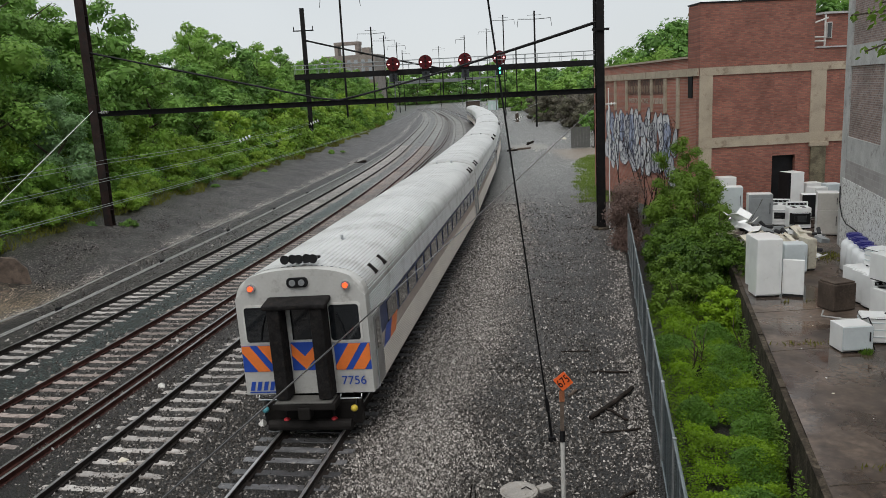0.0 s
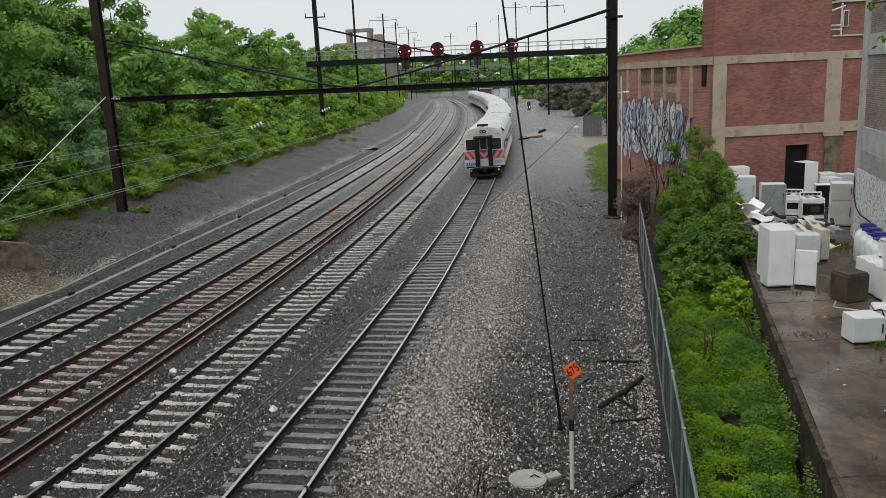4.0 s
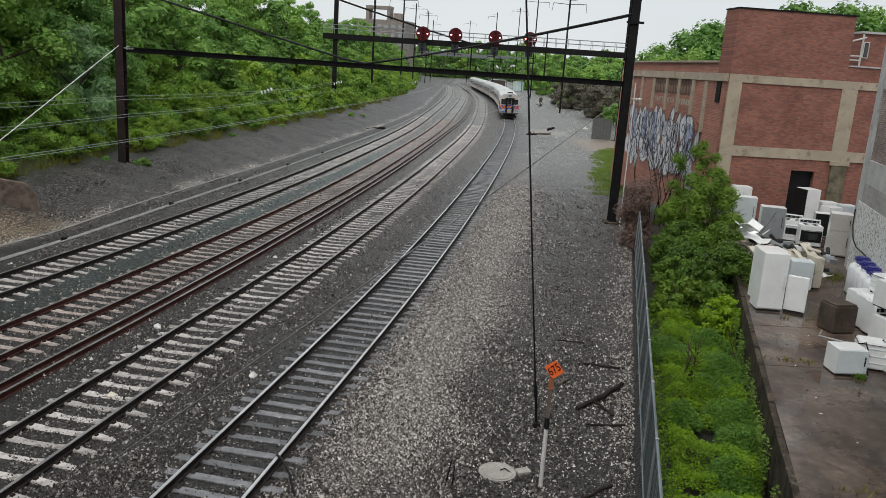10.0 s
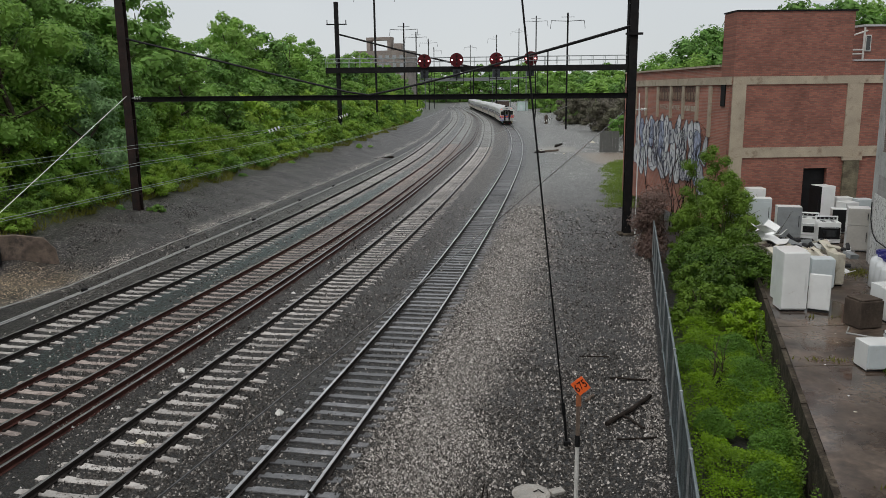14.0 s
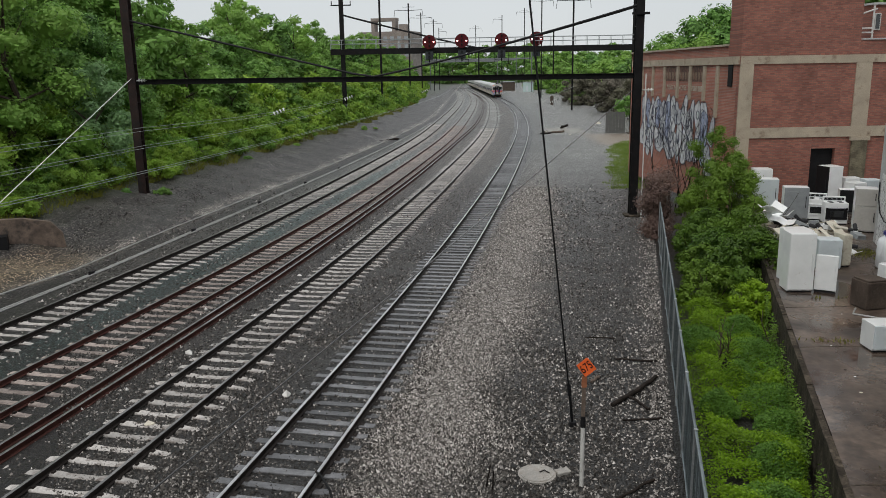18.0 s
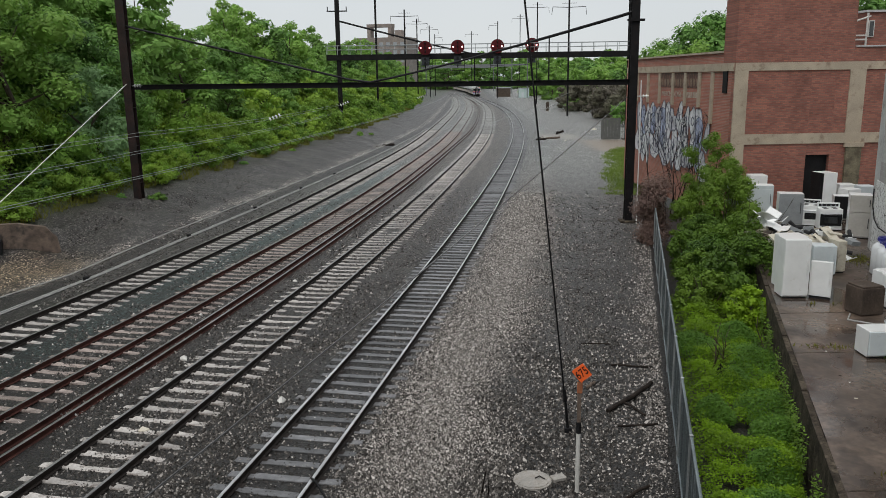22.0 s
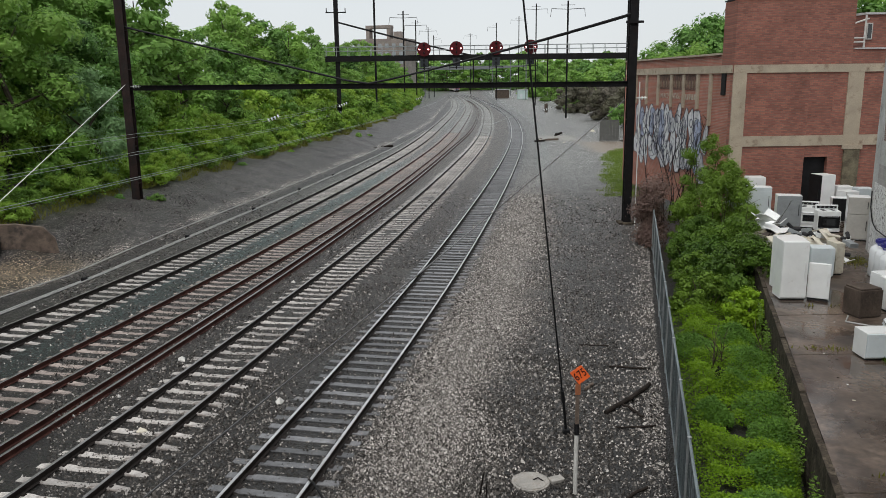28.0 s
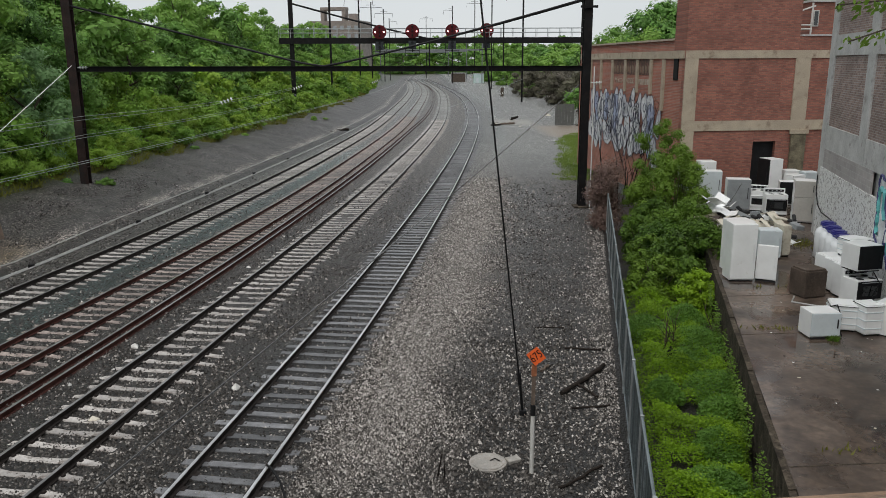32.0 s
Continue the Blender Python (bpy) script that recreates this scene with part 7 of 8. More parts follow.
def jug(x, y, z=PAVE):
    """A tall rounded plastic container with a blue screw lid."""
    t = thing("plastic_drum", "tall white plastic drum with a dark blue lid", "drum", pose(x, y, z) @ Matrix.Scale(1.18, 4), group="plastic drums by the wall")
    prof = [(0.02, 0), (0.3, 0), (0.33, 0.04), (0.33, 0.72), (0.3, 0.82), (0.2, 0.9), (0.16, 0.93), (0.16, 0.99)]
    bm = bmesh.new()
    seg = 20
    rings = [[bm.verts.new((r * math.cos(2 * math.pi * k / seg), r * math.sin(2 * math.pi * k / seg), q)) for k in range(seg)] for r, q in prof]
    for a, b in zip(rings, rings[1:]):
        for k in range(seg):
            bm.faces.new((a[k], a[(k + 1) % seg], b[(k + 1) % seg], b[k]))
    part("body", bm, "jug", t, smooth=True)
    bm = bmesh.new()
    rod(bm, (0, 0, 0.96), (0, 0, 1.04), 0.21, seg=20)
    rod(bm, (0, 0, 1.04), (0, 0, 1.07), 0.15, seg=16)
    part("lid", bm, "lid_blue", t)
    bm = bmesh.new()
    tube(bm, [(-0.21, -0.1, 0.98), (-0.25, -0.2, 0.94), (-0.15, -0.27, 0.92)], 0.02)
    part("clip", bm, "lid_blue", t)
    return t


unit(9.66, 23.0, -2, 0.74, 0.7, 1.78, "enamel", None, "tall white refrigerator standing open at the yard edge")
unit(9.98, 24.0, 4, 0.76, 0.7, 1.66, "enamel", "enamel", "second pale refrigerator behind the tall white one")
t = unit(10.36, 22.62, -30, 0.6, 0.1, 1.14, "enamel", None, "loose white panel leaning beside the tall refrigerator", "loose panel", group="discarded appliances")
unit(11.7, 25.6, -10, 0.72, 0.6, 1.0, "enamel_blue", None, "small bluish-white refrigerator standing in the yard")
unit(12.3, 25.9, 8, 0.3, 0.6, 1.1, "almond", None, "narrow dirty almond cabinet", "cabinet")
unit(13.1, 38.0, 12, 0.9, 0.7, 1.4, "enamel_blue", None, "white refrigerator by the brick wall")
unit(14.0, 38.3, 0, 0.8, 0.7, 1.75, "enamel", None, "tall white refrigerator by the brick wall")
unit(13.75, 36.9, -14, 1.0, 0.72, 1.45, "enamel", "enamel_blue", "broad white refrigerator with a bluish front", panel="enamel_blue")
unit(14.1, 34.4, -12, 1.0, 0.7, 1.42, "enamel", "grey_panel", "white refrigerator with a bare grey door panel", panel="grey_panel")
stove(14.95, 34.2, -25, "old pale bluish-white kitchen stove")
stove(15.3, 33.2, -10, "white stove with a black open oven", w=0.9, black=True)
unit(17.2, 38.2, -76, 0.85, 0.8, 1.85, "enamel", "black", "tall refrigerator with a black front by the doorway")
unit(18.3, 38.4, 0, 0.75, 0.65, 1.25, "enamel", None, "white appliance against the wall", "freezer")
unit(16.9, 35.6, -15, 0.7, 0.65, 1.1, "enamel", "black", "white appliance with a black front", "oven")
unit(17.6, 36.4, 20, 0.7, 0.65, 1.3, "enamel", None, "white freezer among other appliances", "freezer")
unit(18.4, 36.6, 0, 0.7, 0.7, 1.4, "enamel_blue", None, "white freezer among other appliances", "freezer")
unit(15.75, 31.6, -20, 0.8, 0.8, 1.76, "enamel", "warm_grey", "tall white refrigerator beside the grey building", split=0.6)
unit(16.5, 32.6, -42, 0.7, 0.7, 1.3, "enamel", None, "white freezer beside the grey building", "freezer")
for k in range(4):
    jug(13.66 - 0.19 * k, 25.5 - 0.7 * k)
t = thing("appliance_casing", "dirty dark brown appliance casing", "casing", pose(10.95, 21.2, PAVE, 0, 0, 14))
bm = bmesh.new()
box(bm, 0, 0, 0.02, 0.72, 0.66, 0.76, bevel=0.03)
part("casing", bm, "brown_box", t)
bm = bmesh.new()
box(bm, 0, 0, 0.78, 0.66, 0.6, 0.05, bevel=0.02)
part("top", bm, "brown_box", t, "dusty brown top")
# the heap by the grey wall
for k in range(3):
    unit(12.02 - 0.03 * k, 22.1 - 0.58 * k, -84, 0.56, 0.6, 0.98, "enamel", None, "white machine in a close row, front to the yard", "dishwasher")
washer(12.45, 21.75, 12, "white ribbed tub standing on the row of machines", 0.6, 0.6, 0.55, z=PAVE + 1.0)
stove(12.0, 20.35, 12, "rusty stripped stove in the heap", w=0.8, h=0.75, black=True)
unit(12.0, 20.45, 12, 0.74, 0.7, 0.74, "enamel", "black", "white oven with a black front stacked on a stove", "oven", z=PAVE + 0.95)
washer(12.95, 21.9, 10, "white washing machine in the heap", 0.7, 0.66, 0.9)
washer(13.25, 20.6, 10, "white washing machine stacked in the heap", 0.8, 0.7, 0.9)
unit(12.95, 19.6, 5, 0.8, 0.66, 0.8, "enamel", None, "white range at the heap's end", "range")
washer(13.3, 20.0, 6, "white ribbed machine on top of the heap", 0.8, 0.66, 0.72, z=PAVE + 0.93)
unit(9.62, 17.85, 2, 0.72, 0.62, 0.66, "enamel", "enamel_blue", "white dishwasher lying on its side with mossy stains", "dishwasher")
washer(10.42, 18.35, -18, "white tub-shaped machine lying in the yard", 0.62, 0.6, 0.68)
washer(10.85, 17.95, 6, "white ribbed machine in the yard", 0.46, 0.5, 0.78)
unit(11.45, 17.9, 38, 0.75, 0.6, 0.82, "enamel", None, "white appliance with its door askew", "dishwasher")
washer(12.1, 18.3, 6, "white machine at the end of the row", 0.66, 0.6, 0.8)

for x, y, r, lab in ((12.5, 21.5, 14, "white machine in the back row"), (13.65, 21.4, 8, "white machine against the grey wall"), (13.2, 19.0, 4, "white machine near the heap's end"), (12.6, 18.9, 0, "white tub machine near the heap's end")):
    washer(x, y, r, lab, 0.6, 0.6, 0.86)
for x, y, z in ((12.75, 21.9, 0.93), (13.45, 21.3, 0.93)):
    washer(x, y, 9, "white machine stacked on another machine", 0.6, 0.58, 0.55, z=PAVE + z)

for pts, r, lab in (([(9.95, 18.2, 0.6), (10.1, 18.0, 0.72), (10.12, 17.8, 0.5), (10.05, 17.7, 0.2), (10.1, 17.65, 0.02)], 0.018, "black hose hanging from a machine"),
                    ([(10.5, 21.0, 0.02), (10.2, 20.5, 0.02), (10.7, 20.1, 0.02), (11.3, 20.05, 0.02)], 0.025, "grey hose lying on the wet yard"),
                    ([(11.7, 17.6, 0.02), (11.95, 17.2, 0.02), (12.1, 17.0, 0.3), (12.0, 17.5, 0.5)], 0.03, "pale hose curling from a machine"),
                    ([(12.1, 20.0, 1.0), (12.25, 19.9, 0.7), (12.1, 19.95, 0.3), (12.3, 19.85, 0.02)], 0.016, "black hose hanging from the heap")):
    bm = tube(bmesh.new(), [(a, b, PAVE + c) for a, b, c in pts], r)
    tagged(to_ob("hose", bm, "duct_grey" if "grey" in lab else "jug" if "pale" in lab else "cable"), lab, "hose", group="hoses among the appliances")
moss = np.random.default_rng(66)
blades("moss_tuft", "green tuft growing at the foot of a machine", [(9.82 + moss.normal(0, 0.07), 17.46 + moss.normal(0, 0.04), PAVE) for _ in range(90)], 0.12, "yard_leaf", 67, "grass")

# broken parts heaped between the refrigerators
rnd = random.Random(40)
for k in range(95):
    t = thing("scrap_part", "dirty white appliance part in a scrap heap", "scrap", pose(12.75 + rnd.gauss(0, 0.75), 29.2 + rnd.gauss(0, 1.1), PAVE + rnd.uniform(0.0, 0.65), rnd.uniform(-30, 30), rnd.uniform(-30, 30), rnd.uniform(0, 180)), group="scrap heap")
    bm = bmesh.new()
    box(bm, 0, 0, 0, rnd.uniform(0.35, 1.0), rnd.uniform(0.1, 0.4), rnd.choice((0.02, 0.03, 0.05, 0.16)), bevel=0.008)
    part("panel", bm, rnd.choice(("almond", "almond", "enamel", "enamel", "grey_panel", "brown_box")), t)
    if k % 3 == 0:
        bm = bmesh.new()
        rod(bm, (-0.1, 0, 0.2), (0.15, 0.05, 0.32), 0.07, seg=10)
        part("motor", bm, "seal", t)

for x, y, z, rx, ry, rz in ((11.75, 30.6, 1.0, 25, -30, 20), (11.3, 30.9, 0.8, -20, 25, 70), (11.9, 30.0, 0.75, 10, 15, -30), (11.45, 30.2, 1.15, 30, 10, 110), (12.2, 30.9, 0.7, -30, -12, 10)):
    t = thing("metal_panel", "bent white sheet-metal panel thrown on the heap", "scrap", pose(x, y, PAVE + z, rx, ry, rz), group="bent panels on the heap")
    bm = bmesh.new()
    fold = [(-0.45, 0.0), (-0.15, 0.04), (0.12, -0.03), (0.42, 0.12)]
    top = [[bm.verts.new((a, b, c)) for b in (-0.3, 0.3)] for a, c in fold]
    low = [[bm.verts.new((a, b, c - 0.02)) for b in (-0.3, 0.3)] for a, c in fold]
    for p, q, r, u in zip(top, top[1:], low, low[1:]):
        bm.faces.new((p[0], q[0], q[1], p[1]))
        bm.faces.new((r[1], u[1], u[0], r[0]))
        bm.faces.new((p[0], r[0], u[0], q[0]))
        bm.faces.new((p[1], q[1], u[1], r[1]))
    part("sheet", bm, "enamel", t)

# ---- torn black plastic in the weeds
t = thing("plastic_sheet", "torn black plastic sheet caught in the weeds", "litter", pose(6.33, 18.78, 0.25))
bm = bmesh.new()
pk = [bm.verts.new(p) for p in ((-0.18, 0, 0), (-0.1, 0.05, 0.26), (-0.02, 0, 0.5), (0.06, 0.06, 0.36), (0.2, -0.02, 0.3), (0.16, 0.08, 0.05), (0.02, -0.12, 0.12))]
for q in ((0, 1, 6), (1, 2, 6), (2, 3, 6), (3, 4, 6), (4, 5, 6), (0, 5, 3), (0, 3, 1), (1, 3, 2), (3, 5, 4), (0, 6, 5)):
    bm.faces.new([pk[i] for i in q])
part("sheet", bm, "black", t)

# bits of litter and tufts along the joints of the yard
rnd = random.Random(52)
for k in range(34):
    y = rnd.uniform(11, 24)
    x = edge_x(y) + rnd.uniform(0.3, 3.6)
    bm = bmesh.new()
    r = rnd.uniform(0.012, 0.034)
    bmesh.ops.create_icosphere(bm, subdivisions=1, radius=r)
    for v in bm.verts:
        v.co = Vector((v.co.x * rnd.uniform(0.7, 1.5), v.co.y * rnd.uniform(0.5, 1.2), max(-0.004, v.co.z * 0.35)))
    o = to_ob("litter", bm, rnd.choice(("enamel", "enamel", "almond", "deadwood")))
    o.matrix_basis = pose(x, y, PAVE + 0.004)
    tagged(o, "small crumpled scrap of litter on the wet yard", "litter", group="litter on the yard")
rng = np.random.default_rng(53)
pts = []
for cx, cy, n, w in ((8.55, 18.35, 26, 0.22), (8.9, 18.3, 14, 0.3), (10.3, 22.0, 14, 0.4), (7.3, 12.0, 24, 0.35), (13.9, 27.6, 260, 0.35)):
    for i in range(n):
        pts.append((cx + rng.normal(0, w), cy + rng.normal(0, 0.07 if cx < 13 else 0.35) + 0.05, PAVE))
blades("joint_grass", "sparse grass growing from the yard joints", pts, 0.09, "yellow_grass", 54)

# ---------------------------------------------------------------- small things along the line
M["teal_white"] = plain("pale_teal_paint", (.5, .62, .6), 0.5, var=0.1)
M["far_steel"] = plain("grey_far_steel", (.16, .17, .175), 0.6, var=0.15)
M["parapet"] = plain("rough_brown_concrete", (.2, .13, .085), 0.9, var=0.4, scale=14, fine=90, bump=0.6, dirt=(.42, .36, .28), dirt_at=0.6)
def post_sign():
    t = thing("marker_post", "slim post, white below, with an orange diamond number sign", "sign", pose(2.05, 13.85, 0))
    bm = bmesh.new()
    rod(bm, (0, 0, -0.2), (0.0, 0.0, 1.2), 0.042, seg=12)
    part("lower_post", bm, "white_paint", t, "chipped white lower post")
    bm = bmesh.new()
    rod(bm, (0, 0, 1.2), (0, 0, 1.42), 0.05, seg=12)
    part("band", bm, "black", t, "black band")
    bm = bmesh.new()
    box(bm, 0, 0, 1.42, 0.075, 0.05, 0.85, bevel=0.008)
    part("upper_post", bm, "post_brown", t, "weathered brown upper post")
    bm = bmesh.new()
    box(bm, 0, -0.03, 2.02, 0.1, 0.012, 0.22)
    part("tab", bm, "orange_dull", t)
    m = pose(0.03, -0.045, 2.43, 0, -38, 0)
    bm = bmesh.new()
    box(bm, 0, 0, -0.13, 0.26, 0.012, 0.26, bevel=0.004)
    pl = part("sign_plate", bm, "orange", t, "orange square plate set on its corner")
    pl.matrix_basis = m
    tx = lettering("sign_number", "675", 0.205, m @ pose(0, -0.009, 0, 90, 0, 0), "black", t, 0.002)
    tx.scale = (0.8, 1.15, 1)
    for s in (-1, 1):
        bm = bmesh.new()
        box(bm, 0, -0.001, s * 0.135 - 0.006, 0.25, 0.008, 0.012)
        for k in range(10):
            box(bm, -0.115 + k * 0.0255, -0.001, s * 0.138 - 0.01, 0.013, 0.01, 0.02)
        rim = part("sign_fringe", bm, "orange", t)
        rim.matrix_basis = m
    return t


M["post_brown"] = plain("weathered_brown_post", (.12, .09, .07), 0.8, var=0.3, fine=30)
M["orange_dull"] = plain("dull_rusty_orange", (.3, .11, .05), 0.6, var=0.2)
post_sign()

t = thing("manhole_slab", "round pale concrete manhole slab with a broken edge", "manhole", pose(1.22, 14.25, -0.05))
bm = bmesh.new()
rod(bm, (0, 0, -0.05), (0, 0, 0.05), 0.38, seg=28)
rod(bm, (0, 0, 0.05), (0, 0, 0.062), 0.33, seg=28)
box(bm, 0.52, 0.08, 0.0, 0.3, 0.2, 0.08, Matrix.Rotation(0.4, 4, "Z"), bevel=0.02)
part("slab", bm, "pale_concrete", t)
bm = bmesh.new()
tube(bm, [(0.05, 0.02, 0.068), (0.15, 0.06, 0.095), (0.25, -0.02, 0.068)], 0.012)
part("lifting_ring", bm, "rail", t)


def log(a, b, r, label, name="log", mat="deadwood"):
    bm = bmesh.new()
    a, b = Vector(a), Vector(b)
    rnd = random.Random(int(a.x * 100))
    pts = [a.lerp(b, k / 6) + Vector((rnd.uniform(-r, r), rnd.uniform(-r, r), rnd.uniform(-0.3, 0.3) * r)) for k in range(7)]
    tube(bm, pts, r, 8)
    bm.verts.ensure_lookup_table()
    for ring in (bm.verts[:8], bm.verts[-8:]):
        bm.faces.new(ring)
    return tagged(to_ob(name, bm, mat), label, "log" if name == "log" else "debris")


log((3.26, 17.5, 0.05), (4.75, 19.2, 0.06), 0.055, "dark wet fallen branch lying by the fence")
log((3.75, 18.0, 0.03), (4.1, 17.25, 0.03), 0.03, "short dark piece of wood by the fence")
log((3.35, 16.7, 0.0), (4.3, 16.75, 0.02), 0.026, "dark stick on the ground by the fence")
log((3.9, 20.6, 0.0), (4.9, 20.4, 0.02), 0.03, "dark stick on the ground by the fence")
log((3.3, 22.4, 0.0), (4.2, 22.3, 0.02), 0.022, "dark stick on the gravel")
log((3.0, 19.0, 0.0), (3.25, 19.25, 0.02), 0.04, "pale splinter of wood on the gravel", mat="post_brown")
log((2.5, 13.2, 0.0), (3.5, 14.0, 0.02), 0.03, "thin dark root on the ground")
for a, b, r, m in (((8.6, 99.6, 0.05), (9.9, 100.4, 0.1), 0.14, "deadwood"), ((9.9, 101.6, 0.05), (11.6, 101.9, 0.12), 0.13, "post_brown"), ((12.0, 109.4, 0.05), (12.9, 108.6, 0.5), 0.16, "deadwood"), ((8.9, 101.2, 0.05), (9.5, 102.3, 0.1), 0.12, "deadwood"), ((-10.4, 94.0, -0.05), (-9.2, 95.2, 0.0), 0.14, "deadwood"), ((-11.6, 91.0, -0.05), (-10.9, 92.4, 0.0), 0.12, "deadwood"), ((-12.8, 100.0, 0.0), (-11.9, 102.5, 0.05), 0.16, "deadwood")):
    log(a, b, r, "dark timber dumped on the gravel in the distance", "timber", m)
for a, b, r in (((0.2, 13.8, -0.05), (0.27, 13.2, 0.75), 0.02), ((0.32, 13.7, -0.05), (0.33, 13.25, 0.6), 0.016)):
    bm = rod(bmesh.new(), a, b, r, r * 0.6, seg=6)
    tagged(to_ob("stake", bm, "deadwood"), "thin dark stake standing in the ballast", "stake", group="stakes in the ballast")
bm = tube(bmesh.new(), [(-3.15, 13.95, 0.17), (-3.0, 13.6, 0.3), (-2.75, 13.2, 0.22), (-2.6, 12.9, 0.0)], 0.025)
tagged(to_ob("bond_cable", bm, "cable"), "black cable looping off the rail", "cable")

rnd = random.Random(77)
for x, y, w in ((-4.76, 18.2, 0.5), (-8.33, 21.2, 0.4), (-7.6, 16.5, 0.35), (-9.0, 18.5, 0.18), (-9.6, 17.3, 0.16), (-5.9, 24.0, 0.16), (-9.3, 25.5, 0.2), (-7.0, 30, 0.25), (9.4, 101.5, 1.2), (10.9, 102.5, 0.9), (18.6, 117.7, 1.7), (12.0, 98, 0.6)):
    bm = bmesh.new()
    # a crumpled flake: a bent fan of uneven points
    m = 9
    ring = [bm.verts.new((w * 0.45 * rnd.uniform(0.55, 1.1) * math.cos(k * 6.283 / m), w * 0.27 * rnd.uniform(0.5, 1.1) * math.sin(k * 6.283 / m), 0.015 + rnd.uniform(0, 0.08) * w)) for k in range(m)]
    low = [bm.verts.new((v.co.x, v.co.y, -0.01)) for v in ring]
    top = bm.verts.new((0, 0, 0.06 + 0.16 * w))
    for k in range(m):
        bm.faces.new((ring[k], ring[(k + 1) % m], top))
        bm.faces.new((low[k], low[(k + 1) % m], ring[(k + 1) % m], ring[k]))
    bmesh.ops.rotate(bm, verts=bm.verts, matrix=Matrix.Rotation(rnd.uniform(0, 3), 3, "Z"))
    o = to_ob("litter", bm, "white_paint" if w < 0.3 or y > 17 and y < 22 else "almond")
    o.matrix_basis = pose(x, y, gz(x, y) + 0.0)
    tagged(o, "scrap of pale litter lying on the ballast", "litter", group="litter on the ballast")

# cable troughs beside the far track
for u, lab in ((-14.35, "thin grey cable duct lying beside the far track"), (-14.55, "thin grey cable duct lying beside the far track"), (-15.9, "thin grey pipe lying along the ditch")):
    bm = tube(bmesh.new(), [line_at(s, u)[:2] + (gz(*line_at(s, u)[:2]) + 0.05,) for s in range(-6, 130, 4)], 0.03, 6)
    tagged(to_ob("duct", bm, "duct_grey"), lab, "pipe", group="ducts beside the far track")
for s in range(20, 70, 9):
    x, y, h = line_at(s, -14.45)
    bm = bmesh.new()
    box(bm, 0, 0, 0, 0.17, 0.22, 0.2, bevel=0.02)
    o = to_ob("duct_box", bm, "black")
    o.matrix_basis = pose(x, y, gz(x, y) - 0.02, 0, 0, -math.degrees(h))
    tagged(o, "small black junction box on the duct", "box", group="boxes on the duct")


def culvert():
    t = thing("culvert_headwall", "rust-brown stained concrete culvert headwall in the bank", "culvert", pose(-20.25, 34.8, 0.05, 0, 0, 27))
    bm = bmesh.new()
    pts = [(-2.4, 0), (1.1, 0), (1.0, 0.75), (0.55, 1.3), (-0.6, 1.55), (-2.4, 1.6)]
    slab_xz(bm, pts, 0.2, 0.35)
    part("headwall", bm, "headwall", t)
    # no hole is cut: a solid black box replaces the shade within
    bm = bmesh.new()
    box(bm, -2.0, -0.4, 0.0, 1.5, 0.9, 0.9)
    part("opening", bm, "black", t, "black box standing in for the culvert's dark hollow")
    bm = bmesh.new()
    box(bm, -0.9, -0.75, -0.08, 2.2, 0.7, 0.14, bevel=0.04)
    part("apron", bm, "headwall", t)
    return t


M["headwall"] = plain("rust_stained_concrete", (.15, .11, .085), 0.85, var=0.3, scale=1.5, fine=20, dirt=(.05, .04, .035), dirt_at=0.55)
culvert()


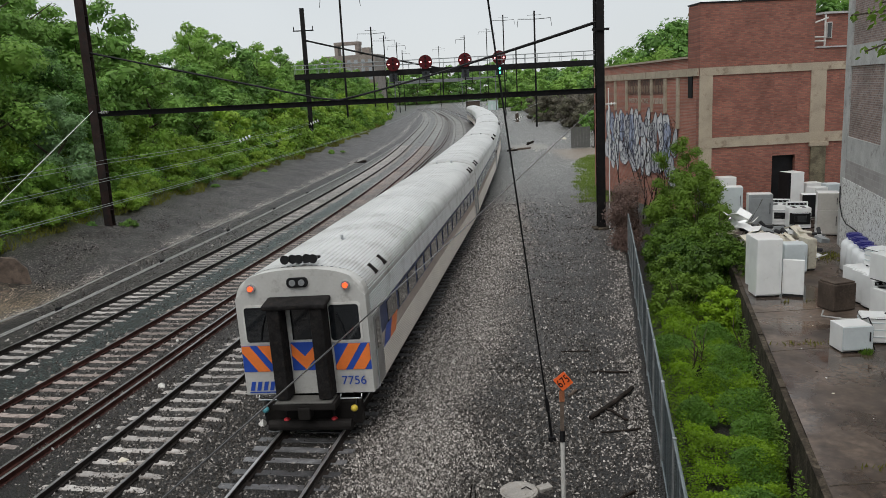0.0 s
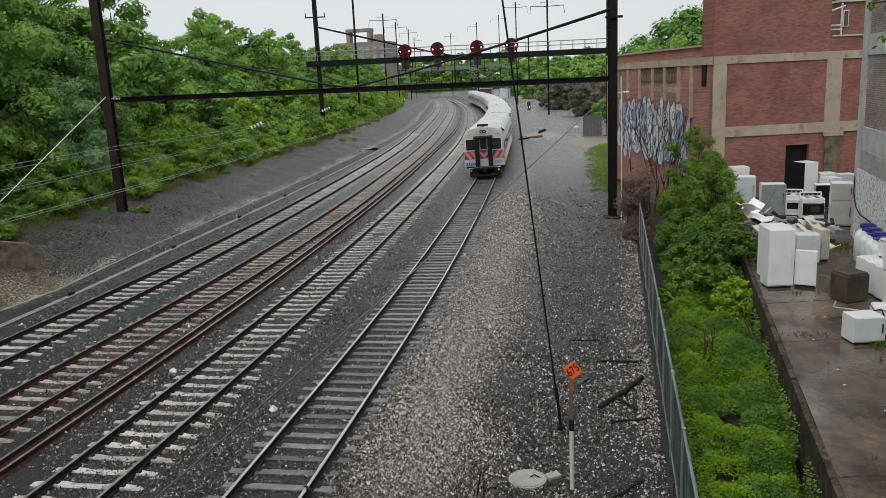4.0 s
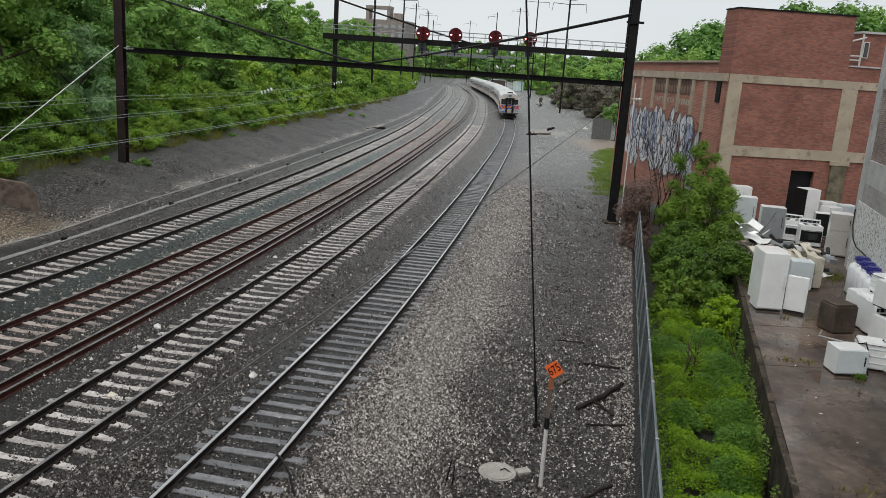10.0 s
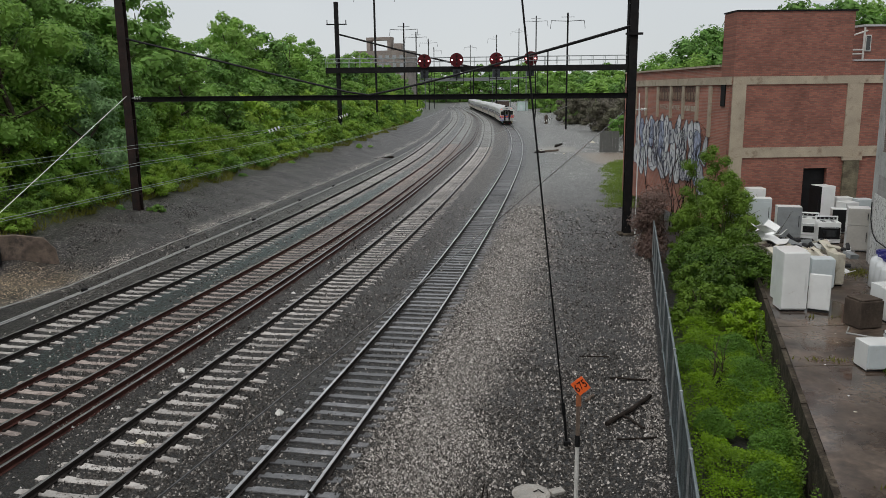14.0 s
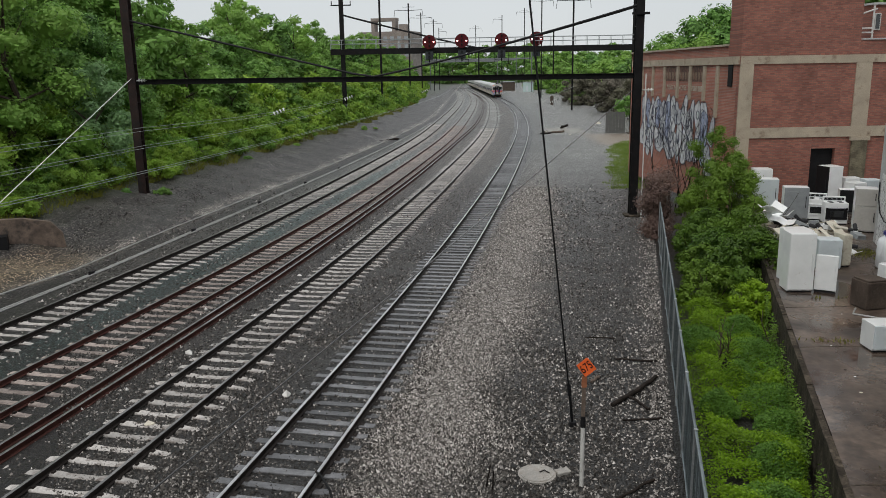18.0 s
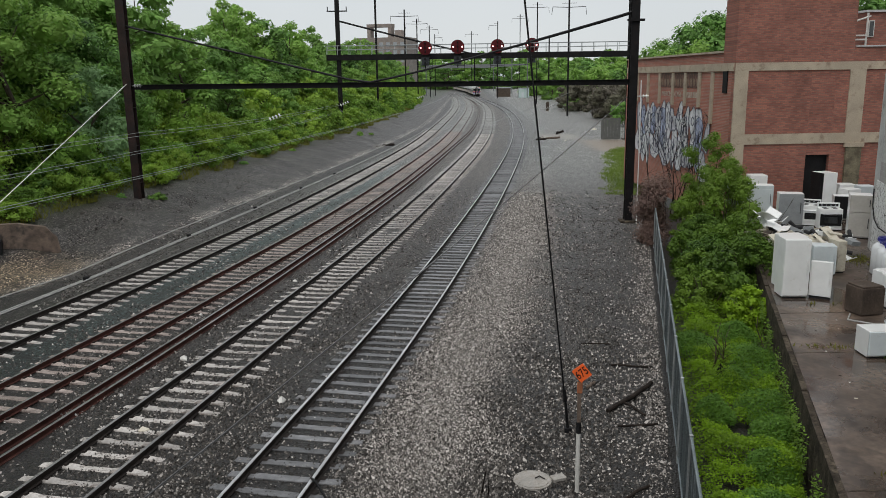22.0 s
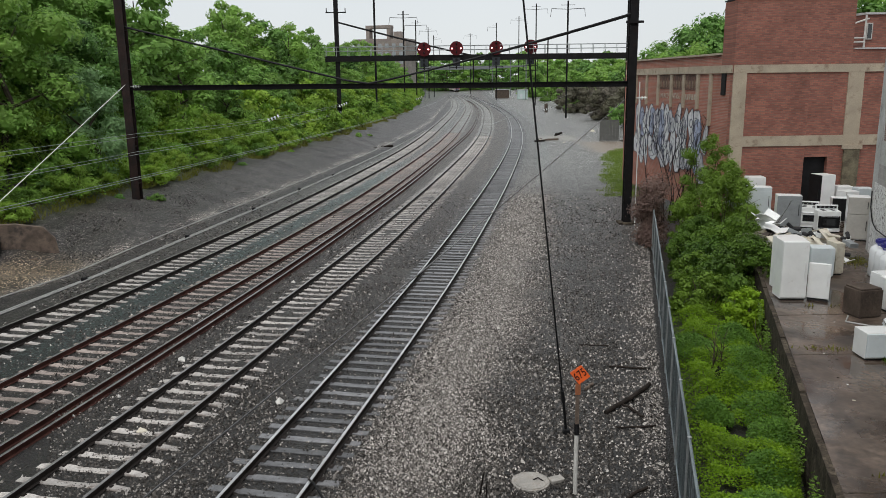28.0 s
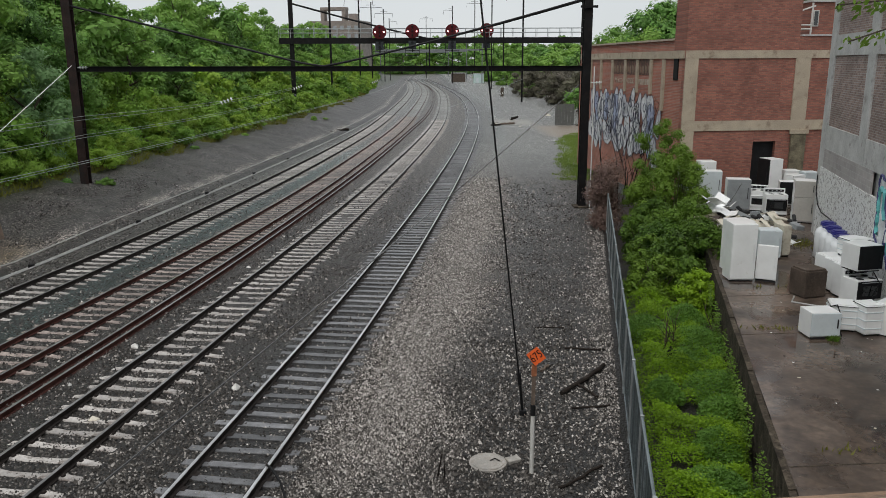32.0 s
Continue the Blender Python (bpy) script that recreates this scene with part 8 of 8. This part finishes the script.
# ---------------------------------------------------------------- distance
def far_trees():
    rnd = random.Random(19)
    src = tree(12, 5.0, 0.1, 201, "green deciduous tree in the distance", 140, 16, 0.4, "trees in the distance")
    src.matrix_basis = pose(40, 262, 0)

    def put(x, y, sc):
        o = copy_thing(src, pose(x, y, gz(x, y) - 0.5, 0, 0, rnd.uniform(0, 360)))
        o.scale = (sc * rnd.uniform(1.0, 1.4), sc * rnd.uniform(1.0, 1.4), sc * rnd.uniform(0.85, 1.15))
    mid = tree(12, 4.6, 2.0, 207, "green tree behind the brick factory", 340, 18, 0.2, "trees behind the factory")
    mid.matrix_basis = pose(33, 92, 0)
    for x, y, sc in ((25.2, 90, 1.0), (27.5, 92, 1.26), (31, 93, 1.16), (35, 95, 1.38), (38, 93, 1.5), (42, 92, 1.5), (46, 94, 1.5), (24.5, 99, 0.95), (33, 110, 1.3), (38, 112, 1.5), (28, 116, 1.1)):
        o = copy_thing(mid, pose(x, y, 0, 0, 0, x * 37))
        o.scale = (sc, sc, sc)
    # a close wood beyond the yard
    for k in range(9):
        for y, dx in ((222, 0), (246, 3), (275, -2)):
            put(29 + dx + k * 6 + rnd.uniform(-2, 2) + (y - 222) * 0.05, y + rnd.uniform(-7, 7), rnd.uniform(0.85, 1.1))
    for k in range(12):
        put(26 + k * 6.5 + rnd.uniform(-2, 2), 345 + rnd.uniform(-12, 12), rnd.uniform(1.1, 1.35))
    for k in range(26):
        put(-50 + k * 7.5 + rnd.uniform(-2, 2), 560 + rnd.uniform(-25, 25), rnd.uniform(1.5, 1.9))
    for k in range(16):
        put(-62 + k * 12 + rnd.uniform(-3, 3), 640 + rnd.uniform(-15, 15), rnd.uniform(2.0, 2.4))
    for k in range(22):
        put(-75 + rnd.uniform(0, 50), 330 + rnd.uniform(0, 160), rnd.uniform(1.0, 1.4))
    for k in range(20):
        x, y, _ = line_at(292 + 7 * k, -28 - rnd.uniform(0, 9) - 4 * (k % 2))
        put(x, y, rnd.uniform(0.7, 0.95))
    # low bare brownish thicket in front of it
    br = bush(3.4, 6.6, 205, "bare brownish thicket beside the gravel yard", "bare_thicket", 190, 12, 0.12, group="thickets in the distance")
    br.matrix_basis = pose(25.5, 150, 0)
    for k in range(34):
        q = k / 33
        x, y = 24.5 + rnd.uniform(0, 16), 142 + rnd.uniform(0, 70)
        o = copy_thing(br, pose(x, y, -0.2, 0, 0, rnd.uniform(0, 360)))
        o.scale = (1.0, 1.0, rnd.uniform(0.75, 1.15))
    gr = bush(2.6, 4.0, 206, "green shrub at the edge of the gravel yard", "leaf", 150, 12, 0.15, group="shrubs by the yard")
    gr.matrix_basis = pose(25.5, 188, 0)
    for x, y in ((28, 204), (29.5, 196), (24.5, 126)):
        copy_thing(gr, pose(x, y, 0, 0, 0, rnd.uniform(0, 360)))


M["bare_thicket"] = leafy("bare_thicket_twigs", (.07, .062, .05), (.2, .175, .14), (.16, .16, .1), 0.25)
far_trees()


def far_block():
    t = thing("apartment_block", "far brown brick apartment block with a roof frame", "building", pose(-33.5, 330, 0, 0, 0, -14))
    bm = bmesh.new()
    box(bm, 0, 0, 0, 22, 14, 24)
    w = part("wall", bm, "far_brick", t)
    for r in range(6):
        for c in range(7):
            bm = bmesh.new()
            box(bm, -9 + c * 3, -7.05, 4.5 + r * 3.2, 1.5, 0.15, 1.6)
            part("window", bm, "far_pane", w)
    bm = bmesh.new()
    for x in (-7, 2):
        box(bm, x, 0, 24, 1.4, 4, 5)
    box(bm, -2.5, 0, 28.4, 10.6, 4.4, 1.2)
    box(bm, 5.5, 0, 24, 3, 3, 3)
    part("roof_frame", bm, "far_brick", t)


M["far_brick"] = bricky("far_grey_brown_brick", (.26, .21, .18), (.22, .18, .16), (.28, .26, .24))
M["far_pane"] = plain("far_window_pane", (.3, .32, .34), 0.3, var=0.2)
far_block()

t = thing("shed", "small pale teal trackside shed", "shed", pose(20.9, 303, 0, 0, 0, 0))
bm = bmesh.new()
box(bm, 0, 0, 0, 3.8, 3, 3.5, bevel=0.05)
part("wall", bm, "teal_white", t)
bm = bmesh.new()
box(bm, 0, 0, 3.5, 4.1, 3.3, 0.18, bevel=0.04)
part("roof", bm, "grey_concrete", t)
bm = bmesh.new()
box(bm, -0.5, -1.52, 0.1, 0.9, 0.06, 2.0)
part("door", bm, "enamel_blue", t)
t = thing("low_building", "low dark brown trackside building", "building", pose(14.2, 326, 0))
bm = bmesh.new()
box(bm, 0, 0, 0, 5.5, 6, 3.4)
part("wall", bm, "brown_box", t)
bm = bmesh.new()
box(bm, 0, 0, 3.4, 5.9, 6.4, 0.2)
part("roof", bm, "grey_concrete", t)
t = thing("bollard", "short brown post with a rounded cap in the yard", "post", pose(18.3, 185, 0))
bm = bmesh.new()
rod(bm, (0, 0, 0), (0, 0, 1.7), 0.4, seg=10)
bmesh.ops.create_icosphere(bm, subdivisions=2, radius=0.42, matrix=Matrix.Translation((0, 0, 1.75)))
part("post", bm, "brown_box", t)
t = thing("panel_fence", "grey sheet-metal screen beyond the mast", "fence", pose(17.9, 100, 0, 0, 0, -8))
bm = bmesh.new()
for k in range(6):
    bm = bmesh.new()
    box(bm, -1.0 + k * 0.4, 0.03 * (k % 2), 0, 0.39, 0.05, 2.6)
    part("sheet", bm, "dull_grey", t)
# far gantries across the line
for y, x0, x1, z in ((300, -16, 22, 12), (370, -22, 20, 12.5), (450, -34, 14, 13)):
    g = thing("far_gantry", "slender grey gantry spanning the far tracks", "railway gantry", group="far gantries")
    for x in (x0, x1):
        bm = bmesh.new()
        ibeam(bm, (x, y, -0.2), (x, y, z + 4), 0.35, 0.35, 0.06)
        part("mast", bm, "far_steel", g)
    bm = bmesh.new()
    box(bm, (x0 + x1) / 2, y, z, x1 - x0, 0.5, 0.55)
    part("beam", bm, "far_steel", g)


# ---------------------------------------------------------------- the bridge from which one looks
def parapet():
    bm = bmesh.new()
    box(bm, 0, 0, 0, 24, 0.4, 1.5, bevel=0.012)
    o = to_ob("bridge_parapet", bm, "parapet")
    o.matrix_basis = pose(0.2, -0.075, 6.2745, 0, 0, 4.5)
    tagged(o, "rough brown stained concrete bridge parapet", "parapet", kind="structure")
    bm = bmesh.new()
    box(bm, 0, -6, 5.9, 60, 12.2, 0.6)
    tagged(to_ob("bridge_deck", bm, "grey_concrete"), "grey concrete deck of the road bridge", "bridge", kind="structure")


parapet()


def overhanging_twig(a, b, seed):
    """A leafy twig of a tree beside the bridge."""
    t = thing("overhanging_branch", "leafy twig of a tree reaching in beside the bridge", "branch", group="overhanging twigs")
    a, b = Vector(a), Vector(b)
    bm = tube(bmesh.new(), [a, a.lerp(b, 0.5) + Vector((0, 0, 0.05)), b], 0.008, 5)
    part("twig", bm, "bark", t)
    rng = np.random.default_rng(seed)
    v, f = [], []
    for k in range(70):
        p = a.lerp(b, 0.15 + 0.85 * k / 69) + Vector((rng.normal(0, 0.06), rng.normal(0, 0.06), rng.normal(0, 0.04)))
        d = Vector((rng.normal(0, 0.6) - 0.5, rng.normal(0, 0.5), -0.6 + rng.normal(0, 0.3))).normalized()
        s = d.cross(Vector((0, 1, 0.3))).normalized()
        L = 0.05 + 0.04 * rng.random()
        i = len(v)
        v += [tuple(p), tuple(p + d * L * 0.5 + s * L * 0.22), tuple(p + d * L), tuple(p + d * L * 0.5 - s * L * 0.22)]
        f.append((i, i + 1, i + 2, i + 3))
    raw("foliage", v, f, "yard_leaf", t)
    return t


overhanging_twig((4.9, 7.2, 8.35), (3.62, 7.0, 8.33), 1)
overhanging_twig((4.9, 7.1, 8.5), (3.85, 6.95, 8.42), 2)
overhanging_twig((4.9, 7.0, 8.3), (3.76, 7.0, 8.02), 3)

motions()
